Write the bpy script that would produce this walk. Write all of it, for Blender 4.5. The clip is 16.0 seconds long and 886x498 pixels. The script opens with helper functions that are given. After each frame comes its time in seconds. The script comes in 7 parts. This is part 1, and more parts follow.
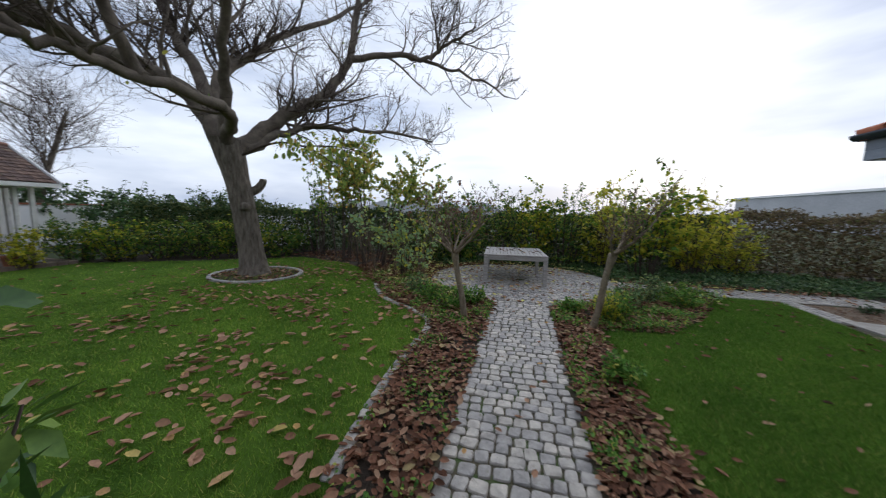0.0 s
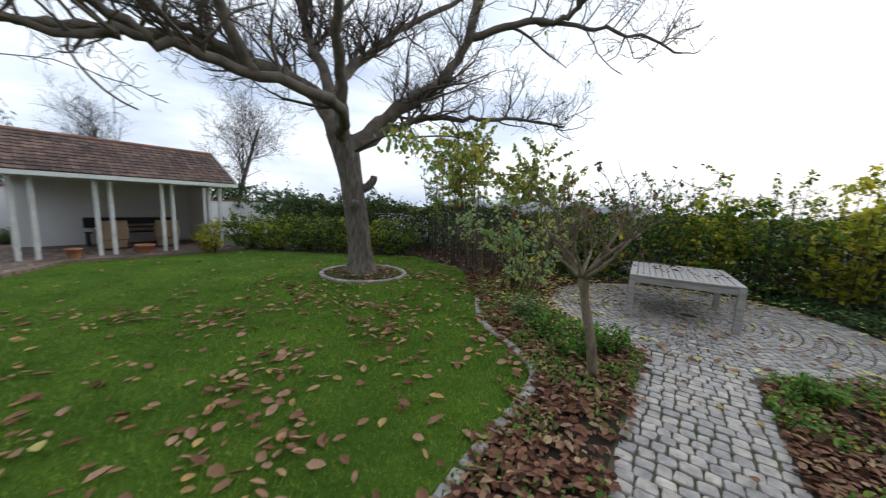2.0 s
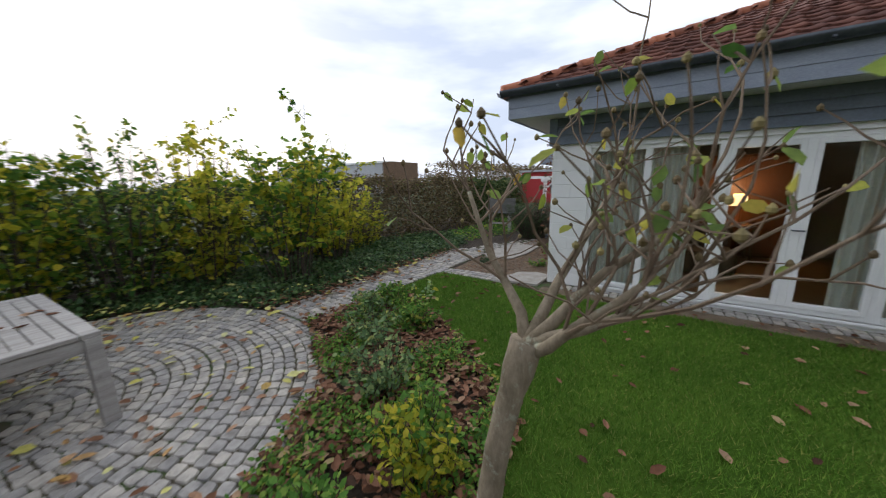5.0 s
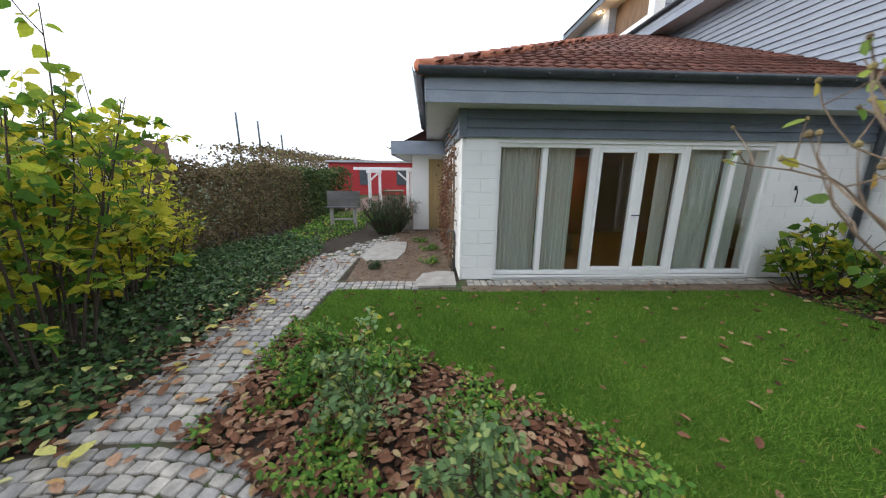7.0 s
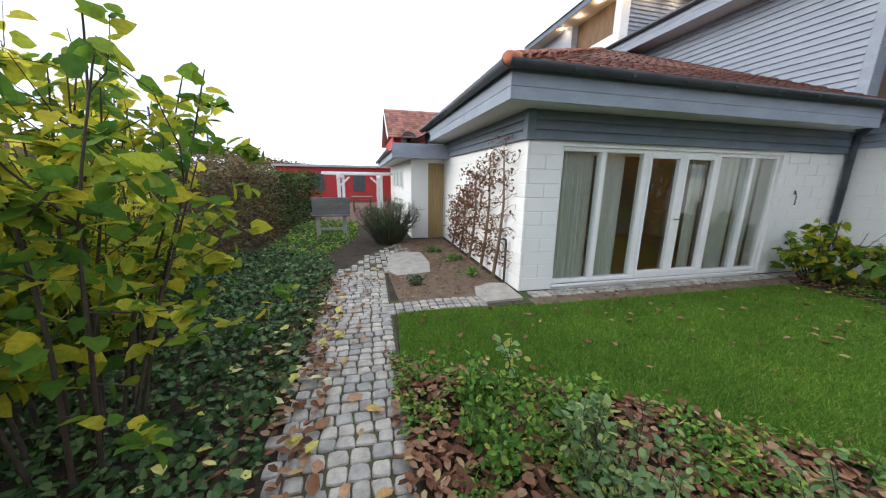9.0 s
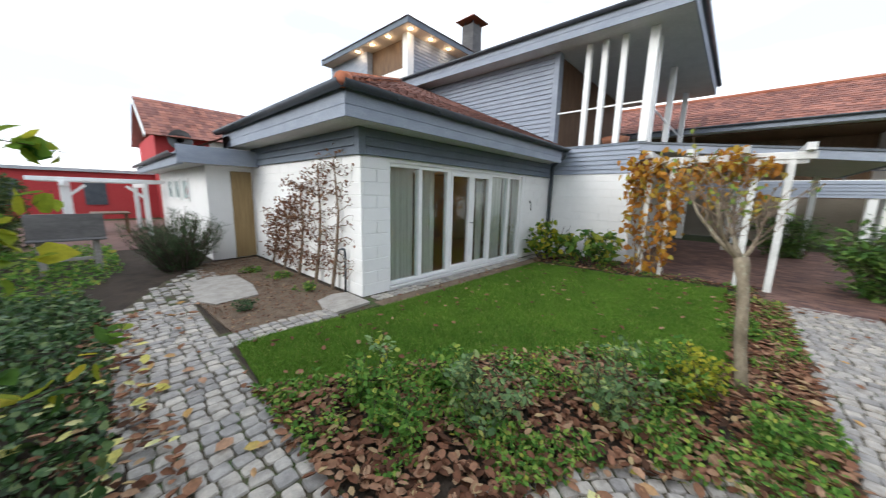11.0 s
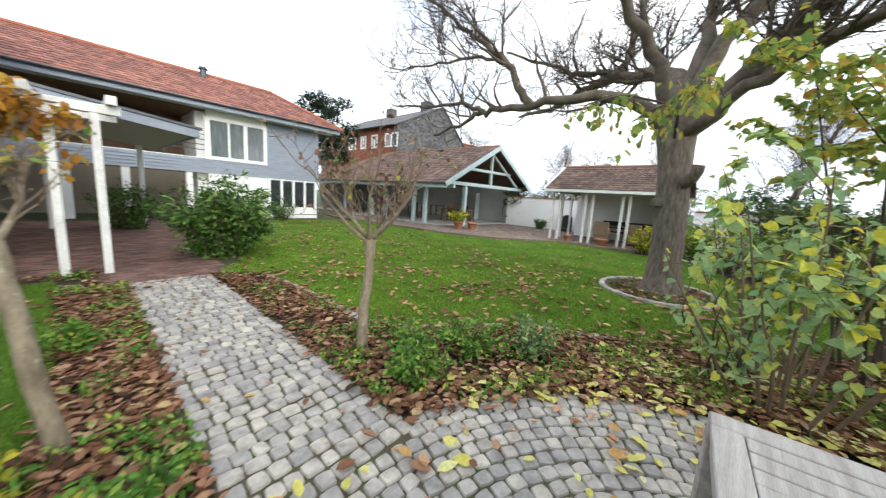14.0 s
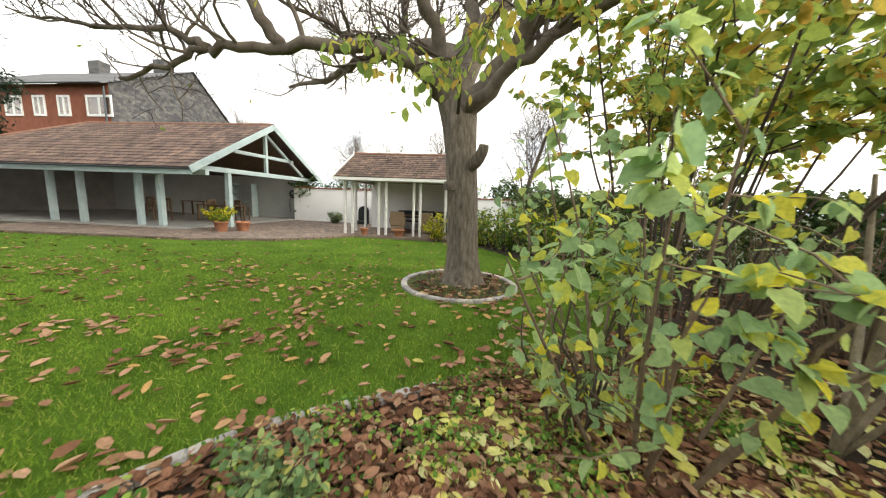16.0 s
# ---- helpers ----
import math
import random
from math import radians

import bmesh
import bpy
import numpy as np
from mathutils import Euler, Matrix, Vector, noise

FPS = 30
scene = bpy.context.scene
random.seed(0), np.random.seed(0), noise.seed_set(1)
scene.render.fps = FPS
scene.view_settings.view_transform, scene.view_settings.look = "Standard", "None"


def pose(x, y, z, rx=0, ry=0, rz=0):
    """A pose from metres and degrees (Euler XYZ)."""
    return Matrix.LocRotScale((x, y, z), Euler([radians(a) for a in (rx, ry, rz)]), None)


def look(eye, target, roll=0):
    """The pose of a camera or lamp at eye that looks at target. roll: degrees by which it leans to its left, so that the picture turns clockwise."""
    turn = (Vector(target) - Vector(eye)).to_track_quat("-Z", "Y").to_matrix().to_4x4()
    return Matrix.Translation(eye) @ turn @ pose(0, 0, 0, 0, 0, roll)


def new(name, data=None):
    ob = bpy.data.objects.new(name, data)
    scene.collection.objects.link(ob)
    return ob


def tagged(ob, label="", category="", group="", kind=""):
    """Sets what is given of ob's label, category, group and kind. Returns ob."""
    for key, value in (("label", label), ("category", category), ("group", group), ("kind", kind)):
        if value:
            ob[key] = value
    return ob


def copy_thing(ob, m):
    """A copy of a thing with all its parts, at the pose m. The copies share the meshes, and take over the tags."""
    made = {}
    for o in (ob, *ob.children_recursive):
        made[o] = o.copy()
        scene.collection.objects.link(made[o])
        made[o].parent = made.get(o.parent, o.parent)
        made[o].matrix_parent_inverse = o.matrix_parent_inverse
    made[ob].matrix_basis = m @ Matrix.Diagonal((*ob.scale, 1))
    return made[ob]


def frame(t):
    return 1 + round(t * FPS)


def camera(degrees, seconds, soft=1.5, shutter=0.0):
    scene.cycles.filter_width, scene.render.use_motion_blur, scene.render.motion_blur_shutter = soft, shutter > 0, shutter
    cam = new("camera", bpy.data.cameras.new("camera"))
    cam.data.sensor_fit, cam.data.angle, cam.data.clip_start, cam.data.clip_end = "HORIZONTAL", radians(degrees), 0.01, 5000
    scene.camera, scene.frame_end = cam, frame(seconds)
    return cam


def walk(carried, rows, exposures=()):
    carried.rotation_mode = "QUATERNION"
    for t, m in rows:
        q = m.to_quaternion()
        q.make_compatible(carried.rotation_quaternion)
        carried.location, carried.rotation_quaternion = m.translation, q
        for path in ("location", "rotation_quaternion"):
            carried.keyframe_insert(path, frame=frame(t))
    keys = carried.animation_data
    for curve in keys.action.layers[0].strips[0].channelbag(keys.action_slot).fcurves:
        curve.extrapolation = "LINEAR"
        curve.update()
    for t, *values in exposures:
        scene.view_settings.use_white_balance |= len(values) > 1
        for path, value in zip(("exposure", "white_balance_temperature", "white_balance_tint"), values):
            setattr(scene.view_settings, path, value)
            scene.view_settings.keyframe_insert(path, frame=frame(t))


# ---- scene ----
cam = camera(108.5, 16.0, soft=1.15, shutter=0.3)
walk(cam, [
    (0.0, look((0.088, -0.278, 1.663), (-0.412, 1.767, 1.415), 1.2)),
    (0.5, look((-0.001, 0.027, 1.668), (-0.858, 1.949, 1.415), 1.5)),
    (1.0, look((-0.057, 0.378, 1.674), (-1.338, 2.047, 1.412), 1.6)),
    (1.5, look((-0.139, 0.719, 1.661), (-1.550, 2.277, 1.389), 3.0)),
    (2.0, look((-0.198, 1.146, 1.677), (-1.432, 2.847, 1.401), 2.0)),
    (2.5, look((-0.207, 1.615, 1.673), (-1.036, 3.546, 1.388), 1.1)),
    (3.0, look((-0.177, 2.189, 1.643), (-0.377, 4.276, 1.333), 0.0)),
    (3.5, look((-0.068, 2.654, 1.661), (0.436, 4.684, 1.312), -1.3)),
    (4.0, look((0.173, 3.212, 1.683), (1.142, 5.057, 1.292), -2.1)),
    (4.5, look((0.247, 3.664, 1.647), (1.677, 5.176, 1.238), -1.5)),
    (5.0, look((0.335, 4.068, 1.661), (2.054, 5.231, 1.230), -1.1)),
    (5.2, look((0.364, 4.230, 1.644), (2.179, 5.234, 1.208), -1.4)),
    (7.3, look((0.791, 6.310, 1.689), (2.844, 6.152, 1.187), 0.9)),
    (7.5, look((0.877, 6.503, 1.675), (2.929, 6.331, 1.170), 1.0)),
    (8.0, look((1.091, 6.976, 1.659), (3.142, 6.772, 1.162), 0.8)),
    (8.2, look((1.201, 7.155, 1.650), (3.248, 6.915, 1.152), 0.7)),
    (10.3, look((1.465, 8.147, 1.632), (3.235, 7.034, 1.283), 0.7)),
    (10.5, look((1.437, 8.175, 1.625), (3.140, 6.960, 1.277), 0.6)),
    (11.0, look((1.389, 8.248, 1.625), (2.793, 6.699, 1.271), 1.4)),
    (11.5, look((1.364, 8.236, 1.617), (2.303, 6.370, 1.258), 2.4)),
    (12.0, look((1.368, 8.168, 1.594), (1.814, 6.128, 1.235), 2.7)),
    (12.5, look((1.344, 7.965, 1.593), (1.373, 5.876, 1.232), 2.6)),
    (13.0, look((1.312, 7.661, 1.590), (0.767, 5.645, 1.227), 3.2)),
    (13.5, look((1.200, 7.347, 1.545), (0.082, 5.581, 1.191), 3.9)),
    (14.0, look((0.967, 7.052, 1.507), (-0.603, 5.668, 1.170), 3.9)),
    (14.5, look((0.607, 6.851, 1.524), (-1.125, 5.673, 1.196), 2.6)),
    (15.0, look((0.178, 6.698, 1.414), (-1.725, 5.820, 1.093), 1.8)),
    (15.5, look((-0.308, 6.655, 1.407), (-2.349, 6.176, 1.089), 1.9)),
    (15.8, look((-0.640, 6.612, 1.418), (-2.718, 6.330, 1.104), 2.2)),
    (16.0, look((-0.828, 6.591, 1.425), (-2.909, 6.332, 1.113), 2.3)),
], [(0.0, -0.03, 6000, 10), (1.5, 0.20, 6100, 8), (3.0, 0.28, 6300, 8), (5.2, 0.30, 6350, 10), (7.5, 0.98, 6350, 8), (11.0, 0.88, 6300, 8), (13.0, 1.18, 6450, 7), (14.5, 1.12, 6700, 6), (16.0, 1.30, 7500, 6)])

# ---- sky and sun: a bright overcast November day ----
world = bpy.data.worlds.new("overcast_sky")
world.use_nodes = True
scene.world = world
wn, wl = world.node_tree.nodes, world.node_tree.links
wn.clear()
sky = wn.new("ShaderNodeTexSky")
sky.sky_type, sky.sun_disc = 'NISHITA', False
sky.sun_elevation, sky.sun_rotation = radians(24), radians(15)
sky.air_density, sky.dust_density = 1.0, 3.0
gain = wn.new("ShaderNodeVectorMath"); gain.operation = 'SCALE'; gain.inputs["Scale"].default_value = 0.10
wl.new(sky.outputs[0], gain.inputs[0])
wc = wn.new("ShaderNodeTexCoord")
wm = wn.new("ShaderNodeMapping"); wm.inputs["Scale"].default_value = (1.0, 1.3, 4.5)
wl.new(wc.outputs["Generated"], wm.inputs[0])
wz = wn.new("ShaderNodeTexNoise"); wz.inputs["Scale"].default_value = 1.6; wz.inputs["Detail"].default_value = 5
wz.inputs["Roughness"].default_value = 0.5
wl.new(wm.outputs[0], wz.inputs["Vector"])
cloud = wn.new("ShaderNodeValToRGB")
cloud.color_ramp.elements[0].position, cloud.color_ramp.elements[0].color = 0.36, (0.60, 0.67, 0.82, 1)
cloud.color_ramp.elements[1].position, cloud.color_ramp.elements[1].color = 0.70, (1.30, 1.31, 1.34, 1)
wl.new(wz.outputs[0], cloud.inputs[0])
blend = wn.new("ShaderNodeMix"); blend.data_type = 'RGBA'; blend.inputs[0].default_value = 0.86
wl.new(gain.outputs[0], blend.inputs[6]); wl.new(cloud.outputs[0], blend.inputs[7])
back = wn.new("ShaderNodeBackground"); back.inputs[1].default_value = 1.0
wl.new(blend.outputs[2], back.inputs[0])
wl.new(back.outputs[0], wn.new("ShaderNodeOutputWorld").inputs[0])

sun_lamp = bpy.data.lights.new("sun", 'SUN')
sun_lamp.energy, sun_lamp.angle, sun_lamp.color = 0.9, radians(30), (1.0, 0.96, 0.90)
sun = new("sun", sun_lamp)
sun.matrix_world = look((0, 0, 0), (-0.24, -0.88, -0.42))


# ---- materials ----
def nodes_of(name):
    m = bpy.data.materials.new(name)
    m.use_nodes = True
    t = m.node_tree
    return m, t.nodes, t.links, t.nodes["Principled BSDF"]


def noise_at(n, l, scale, detail=4, rough=0.6, vec=None):
    z = n.new("ShaderNodeTexNoise")
    z.inputs["Scale"].default_value, z.inputs["Detail"].default_value, z.inputs["Roughness"].default_value = scale, detail, rough
    if vec is None:
        vec = n.new("ShaderNodeNewGeometry").outputs["Position"]
    l.new(vec, z.inputs["Vector"])
    return z.outputs[0]


def ramp_of(n, l, fac, stops):
    r = n.new("ShaderNodeValToRGB")
    e = r.color_ramp.elements
    while len(e) < len(stops):
        e.new(0.5)
    for k, (p, c) in enumerate(stops):
        e[k].position, e[k].color = p, (*c, 1)
    l.new(fac, r.inputs[0])
    return r.outputs[0]


def mixed(n, l, fac, a, b, mode='MIX'):
    m = n.new("ShaderNodeMix")
    m.data_type, m.blend_type = 'RGBA', mode
    for socket, v in ((m.inputs[0], fac), (m.inputs[6], a), (m.inputs[7], b)):
        if isinstance(v, (int, float)):
            socket.default_value = v
        elif isinstance(v, tuple):
            socket.default_value = (*v, 1)
        else:
            l.new(v, socket)
    return m.outputs[2]


def surf(name, c1, c2, scale=3.0, fine=60.0, rough=0.75, bump=0.25, metal=0.0, rand='', spec=0.3, stretch=(1, 1, 1), fleck=None, dist=0.004, grit=0.8, vary=0.85):
    """A surface of two tones at a large and a fine scale, with fine relief; rand: each piece its own shade."""
    m, n, l, p = nodes_of(name)
    g = n.new("ShaderNodeNewGeometry")
    mp = n.new("ShaderNodeMapping"); mp.inputs["Scale"].default_value = stretch
    l.new(g.outputs["Position"], mp.inputs[0])
    big = noise_at(n, l, scale, 5, 0.65, mp.outputs[0])
    small = noise_at(n, l, fine, 4, 0.7, mp.outputs[0])
    col = ramp_of(n, l, big, [(0.32, c1), (0.68, c2)])
    grain = ramp_of(n, l, small, [(0.25, (0.72, 0.72, 0.72)), (0.75, (1.18, 1.18, 1.18))])
    col = mixed(n, l, grit, col, grain, 'MULTIPLY')
    if rand:
        src = n.new("ShaderNodeObjectInfo").outputs["Random"] if rand == 'object' else g.outputs["Random Per Island"]
        shade = ramp_of(n, l, src, [(0.0, (0.52, 0.53, 0.57)), (0.45, (0.90, 0.90, 0.91)), (0.8, (1.18, 1.13, 1.04)), (1.0, (1.48, 1.42, 1.30))])
        col = mixed(n, l, vary, col, shade, 'MULTIPLY')
    if fleck:
        spots = ramp_of(n, l, noise_at(n, l, fleck[1], 6, 0.75), [(fleck[2], (0, 0, 0)), (fleck[2] + 0.1, (1, 1, 1))])
        col = mixed(n, l, spots, col, fleck[0])
    l.new(col, p.inputs["Base Color"])
    p.inputs["Roughness"].default_value, p.inputs["Metallic"].default_value = rough, metal
    p.inputs["Specular IOR Level"].default_value = spec
    b = n.new("ShaderNodeBump"); b.inputs["Strength"].default_value, b.inputs["Distance"].default_value = bump, dist
    l.new(small, b.inputs["Height"])
    l.new(b.outputs[0], p.inputs["Normal"])
    return m


def leafy(name, stops, through_light=0.3, rough=0.6, spec=0.12, mottle=45):
    """Leaves: each its own shade, a little light coming through."""
    m, n, l, p = nodes_of(name)
    g = n.new("ShaderNodeNewGeometry")
    col = ramp_of(n, l, g.outputs["Random Per Island"], stops)
    mott = ramp_of(n, l, noise_at(n, l, mottle, 4), [(0.3, (0.68, 0.70, 0.72)), (0.7, (1.25, 1.18, 1.10))])
    col = mixed(n, l, 0.75, col, mott, 'MULTIPLY')
    l.new(col, p.inputs["Base Color"])
    p.inputs["Roughness"].default_value, p.inputs["Specular IOR Level"].default_value = rough, spec
    tr = n.new("ShaderNodeBsdfTranslucent")
    l.new(col, tr.inputs[0])
    mx = n.new("ShaderNodeMixShader"); mx.inputs[0].default_value = through_light
    l.new(p.outputs[0], mx.inputs[1]); l.new(tr.outputs[0], mx.inputs[2])
    l.new(mx.outputs[0], n["Material Output"].inputs[0])
    return m


def glassy(name, tint=(0.9, 0.95, 0.95)):
    m, n, l, p = nodes_of(name)
    tr = n.new("ShaderNodeBsdfTransparent"); tr.inputs[0].default_value = (*tint, 1)
    gl = n.new("ShaderNodeBsdfGlossy"); gl.inputs["Roughness"].default_value = 0.02
    fr = n.new("ShaderNodeLayerWeight"); fr.inputs[0].default_value = 0.13
    mx = n.new("ShaderNodeMixShader")
    l.new(fr.outputs["Facing"], mx.inputs[0]); l.new(tr.outputs[0], mx.inputs[1]); l.new(gl.outputs[0], mx.inputs[2])
    l.new(mx.outputs[0], n["Material Output"].inputs[0])
    return m


def glow(name, colour, strength):
    m, n, l, p = nodes_of(name)
    p.inputs["Base Color"].default_value = (*colour, 1)
    p.inputs["Emission Color"].default_value, p.inputs["Emission Strength"].default_value = (*colour, 1), strength
    return m


WHITE_WALL = surf("white_painted_block", (0.80, 0.80, 0.79), (0.86, 0.86, 0.85), 1.5, 70, 0.7, 0.2, grit=0.18)
WHITE_PAINT = surf("white_gloss_paint", (0.80, 0.81, 0.80), (0.86, 0.86, 0.85), 4, 60, 0.4, 0.04, grit=0.12)
OLD_WHITE = surf("weathered_white_paint", (0.60, 0.60, 0.58), (0.78, 0.78, 0.76), 6, 50, 0.6, 0.3, fleck=((0.33, 0.31, 0.27), 9, 0.66))
SIDING = surf("grey_blue_siding", (0.25, 0.285, 0.35), (0.325, 0.36, 0.425), 2, 40, 0.6, 0.25, rand='', stretch=(1, 1, 3))
SIDING_DARK = surf("dark_grey_blue_board", (0.135, 0.165, 0.205), (0.18, 0.21, 0.255), 2, 40, 0.55, 0.2)
SOFFIT = surf("grey_white_soffit", (0.55, 0.56, 0.54), (0.62, 0.63, 0.61), 2, 30, 0.7, 0.15)
ZINC = surf("dark_grey_zinc", (0.07, 0.08, 0.095), (0.11, 0.125, 0.14), 4, 30, 0.42, 0.1, metal=0.5)
TILE_BROWN = surf("weathered_red_brown_roof_tile", (0.10, 0.042, 0.032), (0.175, 0.074, 0.054), 1.2, 50, 0.85, 0.5, rand='island', vary=0.5, fleck=((0.09, 0.085, 0.06), 5, 0.62))
TILE_PIECE = surf("red_brown_roof_tile", (0.10, 0.042, 0.032), (0.175, 0.074, 0.054), 1.2, 50, 0.85, 0.5, rand='object', vary=0.5, fleck=((0.08, 0.07, 0.055), 7, 0.62))
TILE_GREY = surf("grey_brown_mossy_roof_tile", (0.095, 0.066, 0.056), (0.185, 0.125, 0.104), 1.0, 45, 0.9, 0.5, rand='island', fleck=((0.16, 0.17, 0.08), 3, 0.60))
TILE_RED = surf("orange_red_roof_tile", (0.225, 0.092, 0.07), (0.32, 0.15, 0.12), 1.0, 45, 0.85, 0.4, rand='island', fleck=((0.16, 0.11, 0.09), 3, 0.62))
RIDGE_RED = surf("orange_clay_ridge_tile", (0.38, 0.13, 0.075), (0.48, 0.20, 0.12), 3, 45, 0.8, 0.4, rand='object')
RIDGE_DULL = surf("weathered_brown_ridge_tile", (0.19, 0.10, 0.075), (0.30, 0.17, 0.125), 3, 45, 0.85, 0.4)
SLATE = surf("dark_grey_slate", (0.075, 0.075, 0.08), (0.16, 0.16, 0.165), 0.7, 12, 0.75, 0.4, rand='island', stretch=(1, 1, 3))
BRICK_RED = surf("red_facing_brick", (0.22, 0.075, 0.045), (0.30, 0.11, 0.065), 2, 30, 0.85, 0.4)
CLINKER = surf("dark_red_clinker_paver", (0.13, 0.075, 0.065), (0.21, 0.125, 0.105), 2, 40, 0.8, 0.4, rand='island')
PATIO_BRICK = surf("brown_grey_brick_paver", (0.17, 0.13, 0.105), (0.26, 0.20, 0.165), 1.3, 40, 0.85, 0.4, rand='island')
GRANITE = surf("grey_granite_sett", (0.245, 0.23, 0.215), (0.49, 0.46, 0.42), 9, 160, 0.60, 0.6, rand='island', spec=0.4, fleck=((0.19, 0.165, 0.12), 14, 0.60), vary=0.55)
GRANITE_PIECE = surf("grey_granite_sett_piece", (0.245, 0.23, 0.215), (0.49, 0.46, 0.42), 9, 160, 0.60, 0.6, rand='object', spec=0.4, fleck=((0.19, 0.165, 0.12), 14, 0.60), vary=0.55)
SLAB = surf("pale_worn_stone_slab", (0.30, 0.28, 0.25), (0.46, 0.43, 0.39), 6, 120, 0.8, 0.6, fleck=((0.20, 0.18, 0.14), 12, 0.60))
JOINT = surf("mossy_sand_joint", (0.06, 0.05, 0.034), (0.105, 0.09, 0.058), 4, 90, 0.95, 0.8, fleck=((0.055, 0.09, 0.025), 3, 0.50))
SOIL = surf("dark_garden_soil", (0.035, 0.027, 0.02), (0.075, 0.055, 0.04), 3, 60, 0.95, 0.9, dist=0.02)
DRY_SOIL = surf("dry_brown_soil_with_needles", (0.14, 0.10, 0.07), (0.25, 0.19, 0.135), 5, 120, 0.95, 1.0, dist=0.015, fleck=((0.10, 0.075, 0.05), 26, 0.60))
LAWN = surf("lawn_turf", (0.055, 0.115, 0.016), (0.12, 0.205, 0.028), 1.1, 120, 0.95, 0.9, spec=0.05, dist=0.02)
FIELD = surf("far_grass", (0.03, 0.05, 0.015), (0.06, 0.08, 0.03), 0.05, 2, 0.95, 0.5)
CONCRETE = surf("grey_concrete", (0.30, 0.29, 0.27), (0.40, 0.39, 0.37), 2, 50, 0.85, 0.4)
BARK = surf("furrowed_brown_grey_bark", (0.12, 0.098, 0.076), (0.34, 0.29, 0.235), 6, 22, 0.9, 1.0, stretch=(3, 3, 0.6), dist=0.06, fleck=((0.30, 0.30, 0.22), 7, 0.62))
BARK_LIMB = surf("dark_grey_brown_limb_bark", (0.09, 0.073, 0.058), (0.21, 0.175, 0.135), 4, 40, 0.9, 0.8, dist=0.015)
TWIG = surf("dark_twig", (0.05, 0.038, 0.03), (0.10, 0.075, 0.06), 6, 60, 0.85, 0.3)
PALE_BARK = surf("lichened_tan_bark", (0.15, 0.12, 0.08), (0.34, 0.28, 0.20), 14, 70, 0.85, 1.0, stretch=(1, 1, 0.4), fleck=((0.36, 0.37, 0.28), 16, 0.58))
PALE_TWIG = surf("tan_brown_twig", (0.14, 0.10, 0.07), (0.24, 0.18, 0.125), 9, 60, 0.85, 0.3)
TEAK = surf("weathered_grey_teak", (0.29, 0.27, 0.25), (0.45, 0.425, 0.40), 4, 60, 0.75, 0.5, rand='', stretch=(0.5, 6, 6), fleck=((0.20, 0.19, 0.17), 5, 0.62))
BLUE_PAINT = surf("pale_blue_green_painted_timber", (0.36, 0.46, 0.47), (0.46, 0.56, 0.57), 3, 40, 0.6, 0.2)
BROWN_WOOD = surf("brown_stained_wood", (0.10, 0.06, 0.035), (0.19, 0.115, 0.065), 3, 50, 0.6, 0.3, stretch=(4, 4, 0.6))
TAN_DOOR = surf("tan_oak_door", (0.27, 0.185, 0.085), (0.36, 0.255, 0.125), 3, 50, 0.6, 0.3, stretch=(6, 6, 0.5))
TERRACOTTA = surf("terracotta", (0.36, 0.15, 0.085), (0.45, 0.21, 0.125), 6, 60, 0.85, 0.3)
IRON = surf("dark_green_black_cast_iron", (0.02, 0.026, 0.026), (0.035, 0.042, 0.042), 6, 60, 0.5, 0.3, metal=0.4)
RED_WALL = surf("red_render", (0.42, 0.045, 0.05), (0.48, 0.06, 0.06), 0.6, 20, 0.85, 0.2)
FAR_GREY = surf("far_grey_cladding", (0.42, 0.43, 0.45), (0.52, 0.53, 0.55), 0.2, 5, 0.7, 0.1)
# Plaster toned dark, its colour standing for the dimness inside the houses.
SHADE_PLASTER = surf("shade_toned_plaster", (0.25, 0.22, 0.18), (0.32, 0.28, 0.23), 1, 20, 0.9, 0.1)
OAK_FLOOR = surf("warm_oak_parquet", (0.16, 0.075, 0.032), (0.24, 0.12, 0.052), 3, 40, 0.4, 0.1, stretch=(6, 0.8, 1))
RUST_WOOD = surf("orange_brown_cabinet_wood", (0.13, 0.052, 0.024), (0.19, 0.08, 0.036), 3, 40, 0.45, 0.1, stretch=(1, 5, 0.6))
CURTAIN = leafy("sheer_cream_curtain", [(0.0, (0.78, 0.77, 0.72)), (1.0, (0.82, 0.81, 0.76))], 0.35, 0.9, 0.1)
GLASS = glassy("window_glass")
BULB_SHADE = glow("lit_fabric_shade", (1.0, 0.60, 0.26), 1.8)
SPOT_GLOW = glow("lit_downlight", (1.0, 0.78, 0.52), 10)
WOVEN = surf("woven_brown_rattan", (0.24, 0.17, 0.11), (0.34, 0.25, 0.17), 20, 120, 0.8, 0.8)

GRASS = leafy("grass_blades", [(0.0, (0.058, 0.142, 0.018)), (0.5, (0.115, 0.245, 0.033)), (0.88, (0.20, 0.345, 0.055)), (1.0, (0.36, 0.36, 0.11))], 0.3, 0.7, 0.08, 1.3)
# Blades of the large lawn, brighter and yellower than GRASS.
BRIGHT_GRASS = leafy("bright_yellow_green_grass_blades", [(0.0, (0.092, 0.19, 0.022)), (0.5, (0.172, 0.31, 0.038)), (0.85, (0.285, 0.43, 0.06)), (1.0, (0.46, 0.45, 0.12))], 0.32, 0.7, 0.08, 1.1)
